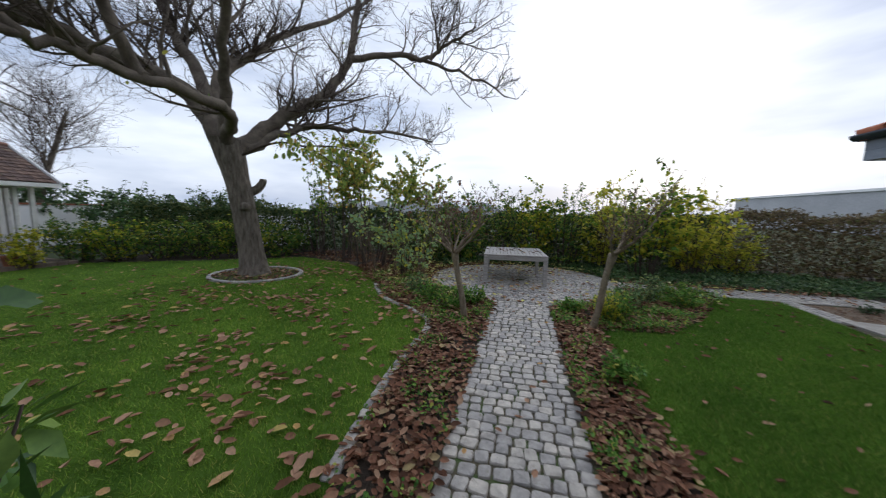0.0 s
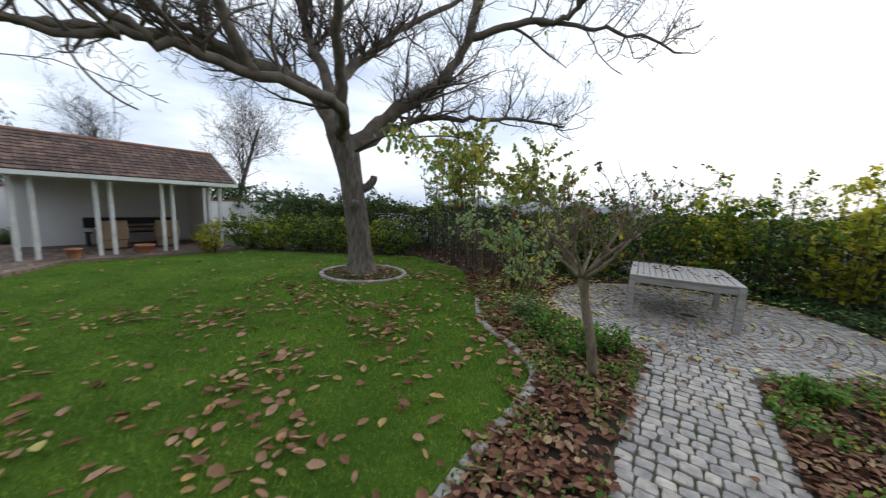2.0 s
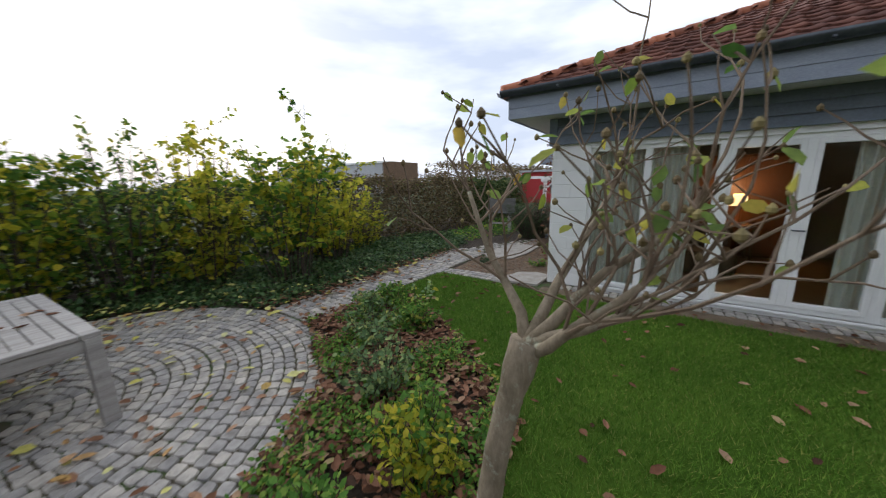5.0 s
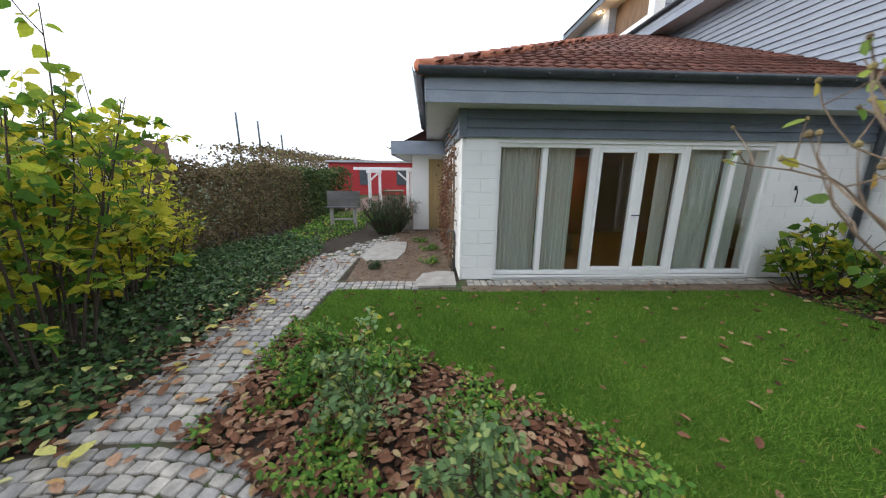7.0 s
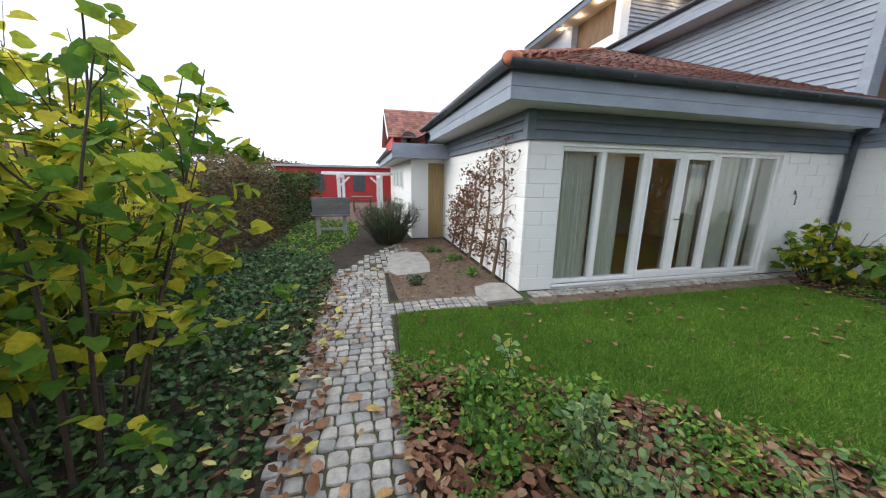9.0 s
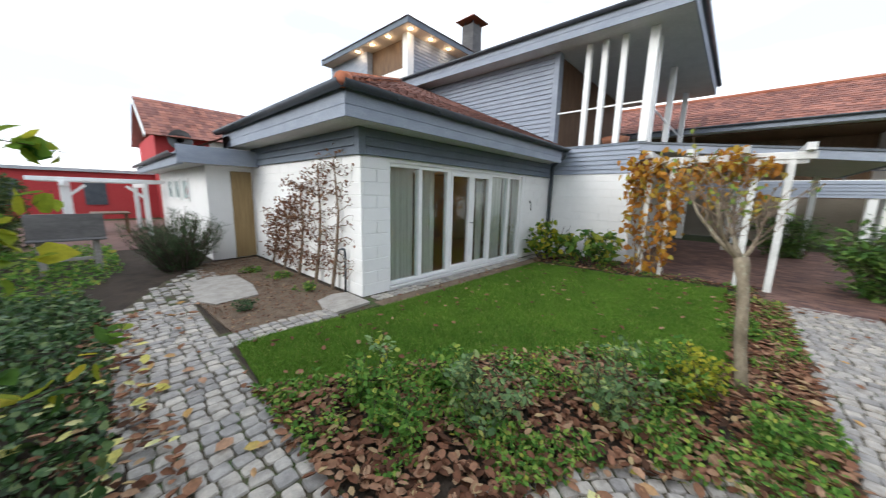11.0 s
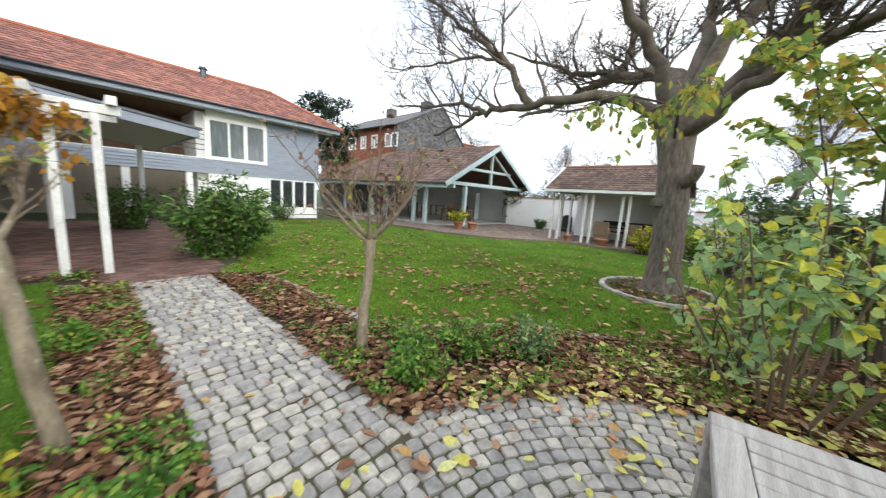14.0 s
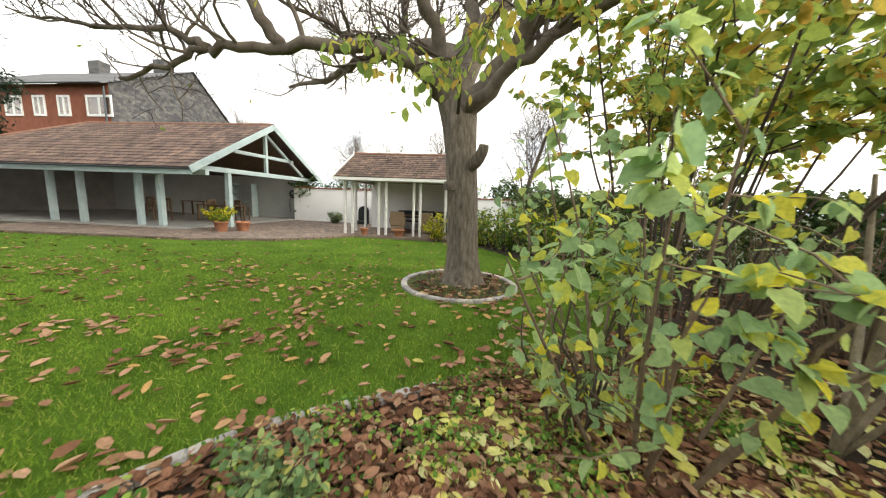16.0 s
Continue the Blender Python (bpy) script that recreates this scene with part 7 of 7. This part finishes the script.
lay("yellow_leaves", "yellow fallen leaves on the cobbles", PATIO_POLY, 230, OVAL, 0.105, YELLOW_LEAF, 5, 0.022, lambda x, y: 1.0 if (x < -1.2 or y > 9.2) else 0.22, 0.006)
lay("yellow_leaves", "yellow fallen leaves under the bush", [(-1.7, 6.5), (-2.2, 7.3), (-2.2, 8.6), (-3.6, 8.6), (-3.6, 7.2), (-2.6, 6.2)], 700, OVAL, 0.11, YELLOW_LEAF, 6, 0.02, None, 0.02)
lay("brown_leaves", "brown leaves blown over the cobbles", PATIO_POLY, 330, CURL, 0.10, LAWN_LEAF, 7, 0.018, lambda x, y: 1.0 if (x < -1.0 or y > 8.9) else 0.5, 0.006)
lay("path_leaves", "a few brown and yellow leaves on the side path", [(2.4, 7.45), (7, 7.4), (7, 8.3), (2.4, 8.3)], 60, CURL, 0.11, LAWN_LEAF, 8, 0.018, None, 0.006)
lay("path_leaves", "yellow leaves along the side path", [(2.2, 8.0), (6, 8.1), (6, 8.9), (2.2, 8.9)], 60, OVAL, 0.12, YELLOW_LEAF, 9, 0.05, None, 0.02)
lay("entrance_leaves", "a few brown leaves on the path", [(-0.4, 0.6), (0.7, 0.6), (0.7, 5.5), (-0.4, 5.5)], 28, CURL, 0.09, LAWN_LEAF, 10, 0.018, None, 0.005)
lay("hedge_leaves", "brown leaves under the hedge and shrubs", [(-4.2, 8.5), (-8.0, 9.4), (-7.5, 11), (-3.5, 10.8)], 1100, CURL, 0.10, DEAD_LEAF, 13, 0.0, None, 0.02)
lay("fallen_leaves", "brown leaves lying thick under the heart-leaved bush", [(-1.6, 6.2), (-2.25, 7.2), (-2.3, 8.6), (-4.4, 9.0), (-4.6, 8.2), (-3.4, 6.7), (-2.4, 5.4)], 3200, CURL, 0.08, DEAD_LEAF, 19, 0.0, None, 0.025)
lay("path_leaves", "brown leaves along the ivy beside the path", [(2.3, 8.1), (7.0, 8.0), (7.0, 8.45), (2.4, 8.7)], 420, CURL, 0.085, DEAD_LEAF, 20, 0.02, None, 0.03)
RIM = [(PATIO_C[0] + q * math.cos(math.radians(a)), PATIO_C[1] + q * math.sin(math.radians(a))) for q, span in ((2.20, range(95, 250, 6)), (2.62, range(249, 94, -6))) for a in span]
lay("fallen_leaves", "brown leaves along the edge of the cobbles", RIM, 800, CURL, 0.09, DEAD_LEAF, 28, 0.006, None, 0.02)
lay("yellow_leaves", "yellow leaves along the edge of the cobbles", RIM, 170, OVAL, 0.10, YELLOW_LEAF, 29, 0.03, None, 0.015)
lay("pit_leaves", "brown leaves round the walnut trunk", [(-7.2, 5.6), (-5.3, 5.6), (-5.3, 6.9), (-7.2, 6.9)], 260, CURL, 0.10, DEAD_LEAF, 14, 0.012, None, 0.015)
r5 = random.Random(15)
tm_pts = []
for _ in range(30):
    tm_pts.append(tuple(tm @ Vector((r5.choice((-0.35, 0.05, 0.42)) + r5.gauss(0, 0.12), max(-0.7, min(0.7, r5.gauss(0.1, 0.32))), TH + 0.003))))
lay("hedge_leaves", "brown and yellow leaves under the border shrubs", [(-2.3, 8.3), (-1.1, 9.95), (0.2, 10.3), (0.2, 11.3), (-4.5, 10.8), (-4.0, 8.4)], 1500, CURL, 0.10, DEAD_LEAF, 16, -0.01, None, 0.025)
lay("yellow_leaves", "yellow leaves under the border shrubs", [(-2.3, 8.3), (-1.1, 9.95), (2.5, 9.0), (2.8, 10.0), (-3.5, 10.4), (-4.0, 8.4)], 330, OVAL, 0.10, YELLOW_LEAF, 17, 0.05, None, 0.04)
tagged(new("table_leaves", leaves_mesh("table_leaves", CURL, tm_pts, 0.075, DEAD_LEAF, 15, flat=True)), "a few brown leaves on the tabletop", "leaves", kind="stuff")


def cover(name, label, poly, count, shape, size, material, seed, height, keep=None):
    r = random.Random(seed)
    pts = [(x, y, height * r.random() ** 1.5 * (0.7 + 0.6 * noise.noise(Vector((x * 1.7, y * 1.7, 3))))) for x, y in scatter_in(poly, count, r, keep)]
    pts = [(x, y, max(z, 0.005)) for x, y, z in pts]
    return tagged(new(name, leaves_mesh(name, shape, pts, [size * r.uniform(0.55, 1.2) for _ in pts], material, seed, 0.55)), label, "ground cover", kind="stuff")


cover("ivy_cover", "dark ivy covering the ground under the shrubs", IVY_AREA, 21000, HEART, 0.058, IVY, 21, 0.22)
clump = lambda x, y: max(0.0, min(1.0, 2.5 * (noise.noise(Vector((x * 2.2, y * 2.2, 7))) + 0.13)))
cover("bed_herbs", "fresh green low plants between the leaves", BED_LEFT, 8200, OVAL, 0.042, HERB, 22, 0.15, lambda x, y: clump(x, y) * (0.45 if y < 4.2 else 1.0))
cover("bed_herbs", "fresh green low plants between the leaves", BED_RIGHT, 11500, OVAL, 0.045, HERB, 23, 0.17, lambda x, y: clump(x, y) * (0.5 if y < 4.2 else 1.0))
cover("side_weeds", "low green weeds in the side garden", [(8.0, 8.6), (10.5, 7.9), (14, 8.0), (14, 9.9), (9.2, 9.9)], 2600, OVAL, 0.09, HERB, 24, 0.16)
for k, (x, y, r_, h, m_) in enumerate(((1.95, 5.75, 0.32, 0.52, ROSE_LEAF), (1.6, 5.15, 0.30, 0.42, HERB), (2.5, 6.5, 0.32, 0.48, ROSE_LEAF), (3.05, 6.3, 0.26, 0.28, HERB), (2.9, 7.0, 0.24, 0.26, HERB), (3.35, 6.95, 0.22, 0.32, HERB), (1.48, 5.05, 0.28, 0.40, GOLD_SHRUB),
                                       (-1.05, 5.05, 0.30, 0.36, HERB), (-1.5, 5.35, 0.3, 0.34, HERB), (-0.75, 5.35, 0.26, 0.30, HERB), (0.95, 5.35, 0.2, 0.22, HERB), (-1.9, 5.75, 0.28, 0.34, ROSE_LEAF), (1.1, 3.1, 0.2, 0.22, HERB))):
    shrub("bed_plant", ("small leafy rose bush in the bed", "low fresh green plant in the bed")[m_ is HERB], (x, y, -0.01), r_ * 1.05, h * 1.3, OVAL, m_, 0.056, 640, 20, 120 + k, TWIG, 0.15, category="plant", group="bed plants", stem_r=0.005)
shrub("yellow_shoot", "single pale yellow-green shoot above the bed", (3.62, 6.62, -0.01), 0.16, 0.55, OVAL, LILAC_BLUE, 0.075, 50, 3, 140, TWIG, 0.3, category="plant", stem_r=0.006)
edging = thing("bed_edging", "low row of granite setts between lawn and bed", "edging", (-1.15, 3, 0))
el = smooth_line([(-1.0, 1.3, 0), (-1.14, 2.6, 0), (-1.18, 4.1, 0), (-1.62, 4.65, 0), (-2.45, 5.3, 0), (-3.15, 6.4, 0)], 10)
for i in range(len(el) - 1):
    if i % 10 == 9 and i > 30:
        continue
    p, q = el[i], el[i + 1]
    n = max(1, round((q - p).length / 0.13))
    for k in range(n):
        c = p.lerp(q, (k + 0.5) / n)
        piece("sett", sett, pose(c.x, c.y, -0.022, rg.uniform(-6, 6), rg.uniform(-6, 6), math.degrees(math.atan2(q.y - p.y, q.x - p.x)) + rg.uniform(-8, 8)), edging)
solid("dirt_strip", Geo().box(5.0, 5.27, -0.8, 5.5, -0.05, -0.004), DRY_SOIL, "bare brown dirt strip before the windows", "ground")
ENTRY_BED = [(0.92, -0.1), (3.3, -0.1), (3.4, -0.9), (5.4, -0.85), (5.0, 0.78), (3.0, 0.62), (1.9, 0.34), (1.3, 0.3), (0.92, 0.9)]
lay("fallen_leaves", "brown leaves on the bed under the pergola and the wall shrubs", ENTRY_BED, 900, CURL, 0.085, DEAD_LEAF, 33, 0.0, None, 0.02)
cover("bed_herbs", "low green plants under the pergola", ENTRY_BED, 1500, OVAL, 0.05, HERB, 34, 0.14, clump)
lay("strip_leaves", "brown leaves on the dirt strip", [(4.9, -0.6), (5.3, -0.6), (5.3, 5.4), (4.9, 5.4)], 60, CURL, 0.08, DEAD_LEAF, 18, 0.0, None, 0.01)
solid("dry_bed", Geo().prism([(5.45, 5.6), (5.45, 7.3), (7.1, 7.35), (8.6, 7.0), (9.9, 6.9), (10.1, 5.6)], -0.05, 0.0), DRY_SOIL, "dry brown soil bed by the house", "ground")
for at in ([(5.26, 5.58), (5.92, 5.56), (5.98, 5.80), (5.84, 6.10), (5.50, 6.20), (5.22, 6.16)], [(6.75, 6.62), (7.4, 6.50), (8.35, 6.52), (8.42, 6.95), (8.2, 7.24), (7.0, 7.36), (6.66, 7.2)]):
    tagged(new("stone_slab", Geo().prism(at, -0.04, 0.022).mesh("stone_slab", SLAB)), "flat pale worn stone slab in the dry bed", "stone slab", "stone slabs")
lay("needle_litter", "small brown leaf litter on the dry bed", [(5.5, 5.6), (5.5, 7.3), (7.1, 7.35), (8.6, 7.0), (9.9, 6.9), (10.1, 5.6)], 2600, CURL, 0.035, DEAD_LEAF, 27, 0.002, None, 0.004)
for k, (x, y, r_, h, m_) in enumerate(((6.2, 6.95, 0.18, 0.16, ROSEMARY), (7.6, 6.0, 0.25, 0.14, HERB), (6.5, 5.95, 0.2, 0.14, HERB), (8.4, 6.2, 0.2, 0.14, HERB))):
    shrub("dry_bed_plant", "low green tuft in the dry bed", (x, y, 0), r_, h, OVAL, m_, 0.05, 200, 14, 150 + k, TWIG, 0.1, category="plant", stem_r=0.004)

# ---- grass ----
BLADE = ([(0, 0.055, 0), (0, -0.055, 0), (1.0, 0, 0)], [(0, 1, 2)])


def turf(name, poly, count, seed, keep, size, material):
    r = np.random.default_rng(seed)
    xs, ys = [p[0] for p in poly], [p[1] for p in poly]
    P = np.array(poly)
    X = r.uniform(min(xs), max(xs), count * 3); Y = r.uniform(min(ys), max(ys), count * 3)
    ok = np.zeros(len(X), bool)
    for i in range(len(P)):
        (x0, y0), (x1, y1) = P[i - 1], P[i]
        if y0 != y1:
            ok ^= ((y0 > Y) != (y1 > Y)) & (X < (x1 - x0) * (Y - y0) / (y1 - y0) + x0)
    ok &= r.random(len(X)) < keep(X, Y)
    X, Y = X[ok][:count], Y[ok][:count]
    n = len(X)
    a = r.uniform(0, 2 * np.pi, n)
    lean = r.uniform(0.2, 1.1, n)
    d = np.stack([np.cos(a) * lean, np.sin(a) * lean, np.ones(n)], 1)
    me = leaves_mesh(name, BLADE, np.stack([X, Y, np.full(n, -0.004)], 1), r.uniform(0.6, 1.25, n) * size, material, seed, 0.0, False, d)
    return tagged(new(name, me), "short green grass blades of the lawn", "grass", kind="stuff")


turf("grass_large", LAWN_LARGE, 330000, 31, lambda x, y: np.clip(1.15 - np.hypot(x + 0.6, y - 4.0) / 9.0, 0.12, 1), 0.05, BRIGHT_GRASS)
turf("grass_small", LAWN_SMALL, 160000, 32, lambda x, y: np.ones(len(x)), 0.05, GRASS)

# ---- granite setts: path, round patio, side path, strip by the house ----
solid("sett_bed", Geo().box(-0.40, 0.69, 0.75, 5.7, -0.05, -0.010).prism([(PATIO_C[0] + 2.33 * math.cos(a / 24 * math.pi), PATIO_C[1] + 2.33 * math.sin(a / 24 * math.pi)) for a in range(48)], -0.052, -0.011)
      .prism([(2.2, 7.48), (7.0, 7.38), (7.1, 7.0), (7.8, 6.5), (9.6, 6.9), (8.7, 7.5), (7.1, 8.2), (2.2, 8.28)], -0.051, -0.0105).box(5.27, 5.56, -0.9, 5.5, -0.051, -0.008).prism([(5.12, 5.5), (5.52, 5.5), (5.56, 7.5), (5.12, 7.5)], -0.051, -0.010),
      JOINT, "mossy sand joints under the setts", "pavement")
paving = thing("sett_paving", "grey granite setts with mossy joints, worn and uneven", "paving", (0.1, 5, 0), kind="structure")
rs = random.Random(9)


def sett_shape(w, d, r):
    j = lambda s: r.uniform(-s, s)
    base = [(-w / 2, -d / 2), (w / 2, -d / 2), (w / 2, d / 2), (-w / 2, d / 2)]
    base = [(x + j(0.007), y + j(0.007)) for x, y in base]
    ring = []
    for i in range(4):
        (x0, y0), (x1, y1) = base[i], base[(i + 1) % 4]
        for t in (0.07, 0.5, 0.93):
            b = 0.004 if t == 0.5 else 0.0
            nx, ny = (y1 - y0), -(x1 - x0)
            L = math.hypot(nx, ny)
            ring.append((x0 + (x1 - x0) * t + nx / L * b, y0 + (y1 - y0) * t + ny / L * b))
    n = 12
    vs = [(x, y, -0.045) for x, y in ring] + [(x, y, -0.006) for x, y in ring] + [(x * 0.90, y * 0.90, 0.004 + j(0.002)) for x, y in ring] + [(j(0.01), j(0.01), 0.007)]
    fs = [(i, (i + 1) % n, n + (i + 1) % n, n + i) for i in range(n)] + [(n + i, n + (i + 1) % n, 2 * n + (i + 1) % n, 2 * n + i) for i in range(n)] + [(2 * n + i, 2 * n + (i + 1) % n, 3 * n) for i in range(n)]
    return vs, fs


kinds = []
for k in range(10):
    vs, fs = sett_shape(1.0 * 0.098, 0.098, rs)
    me = Geo().add(vs, fs).mesh("sett", GRANITE_PIECE, False)
    kinds.append((vs, fs, me))
rest = Geo()
singles = 0


def lay_sett(x, y, w, d, turn, z=0.0, single=False):
    global singles
    vs, fs, me = kinds[rs.randrange(10)]
    m = pose(x, y, z + rs.uniform(-0.004, 0.005), rs.uniform(-2.5, 2.5), rs.uniform(-2.5, 2.5), turn + rs.uniform(-6, 6)) @ Matrix.Diagonal((w * rs.uniform(0.94, 1.03) / 0.111, d * rs.uniform(0.94, 1.03) / 0.111, 1, 1))
    if single and singles < 300:
        singles += 1
        piece("sett", me, m, paving)
    else:
        rest.add([m @ Vector(p) for p in vs], fs)


y = 0.82
row = 0
while y < 5.72:
    d = rs.uniform(0.098, 0.118)
    x = -0.39 + rs.uniform(0, 0.03)
    while x < 0.66:
        w = rs.uniform(0.092, 0.135)
        if x + w > 0.70:
            break
        lay_sett(x + w / 2, y + d / 2 + 0.012 * math.sin(x * 4 + row), w, d, 0, 0, 1.9 < y < 4.9)
        x += w
    y += d
    row += 1
rad = PATIO_R - 0.05
while rad > 0.08:
    d = rs.uniform(0.092, 0.106)
    n = max(3, int(2 * math.pi * rad / 0.106))
    off = rs.random()
    for i in range(n):
        a = 2 * math.pi * (i + off) / n
        x, y = PATIO_C[0] + rad * math.cos(a), PATIO_C[1] + rad * math.sin(a)
        if y < 5.74 and -0.42 < x < 0.70:
            continue
        lay_sett(x, y, 2 * math.pi * rad / n, d, math.degrees(a) + 90)
    rad -= d
x = 2.34
while x < 7.0:
    d = rs.uniform(0.10, 0.125)
    y = 7.50 - 0.02 * (x - 2.3)
    while y < 8.28:
        w = rs.uniform(0.095, 0.14)
        if math.hypot(x - PATIO_C[0], y + w / 2 - PATIO_C[1]) > PATIO_R + 0.02:
            lay_sett(x + d / 2, y + w / 2, d, w, 0)
        y += w
    x += d
for i in range(430):
    x, y = rs.uniform(6.9, 9.4), rs.uniform(6.5, 8.2)
    if inside([(6.95, 7.38), (7.1, 7.0), (7.8, 6.5), (9.4, 6.9), (8.6, 7.5), (7.1, 8.2), (6.95, 8.2)], x, y):
        gx, gy = round(x / 0.115) * 0.115, round(y / 0.115) * 0.115
        lay_sett(gx, gy, 0.11, 0.11, 0, rs.uniform(-0.004, 0.0))
for k in range(58):
    for j in range(2):
        lay_sett(5.34 + 0.125 * j, -0.75 + k * 0.107, 0.12, 0.104, 0, 0.003)
for k in range(12):
    for j in range(3):
        lay_sett(5.19 + 0.118 * j + 0.03 * math.sin(k * 0.4), 6.2 + k * 0.112, 0.115, 0.11, 0, 0.002)
part("setts", rest, GRANITE, paving, kind="stuff")
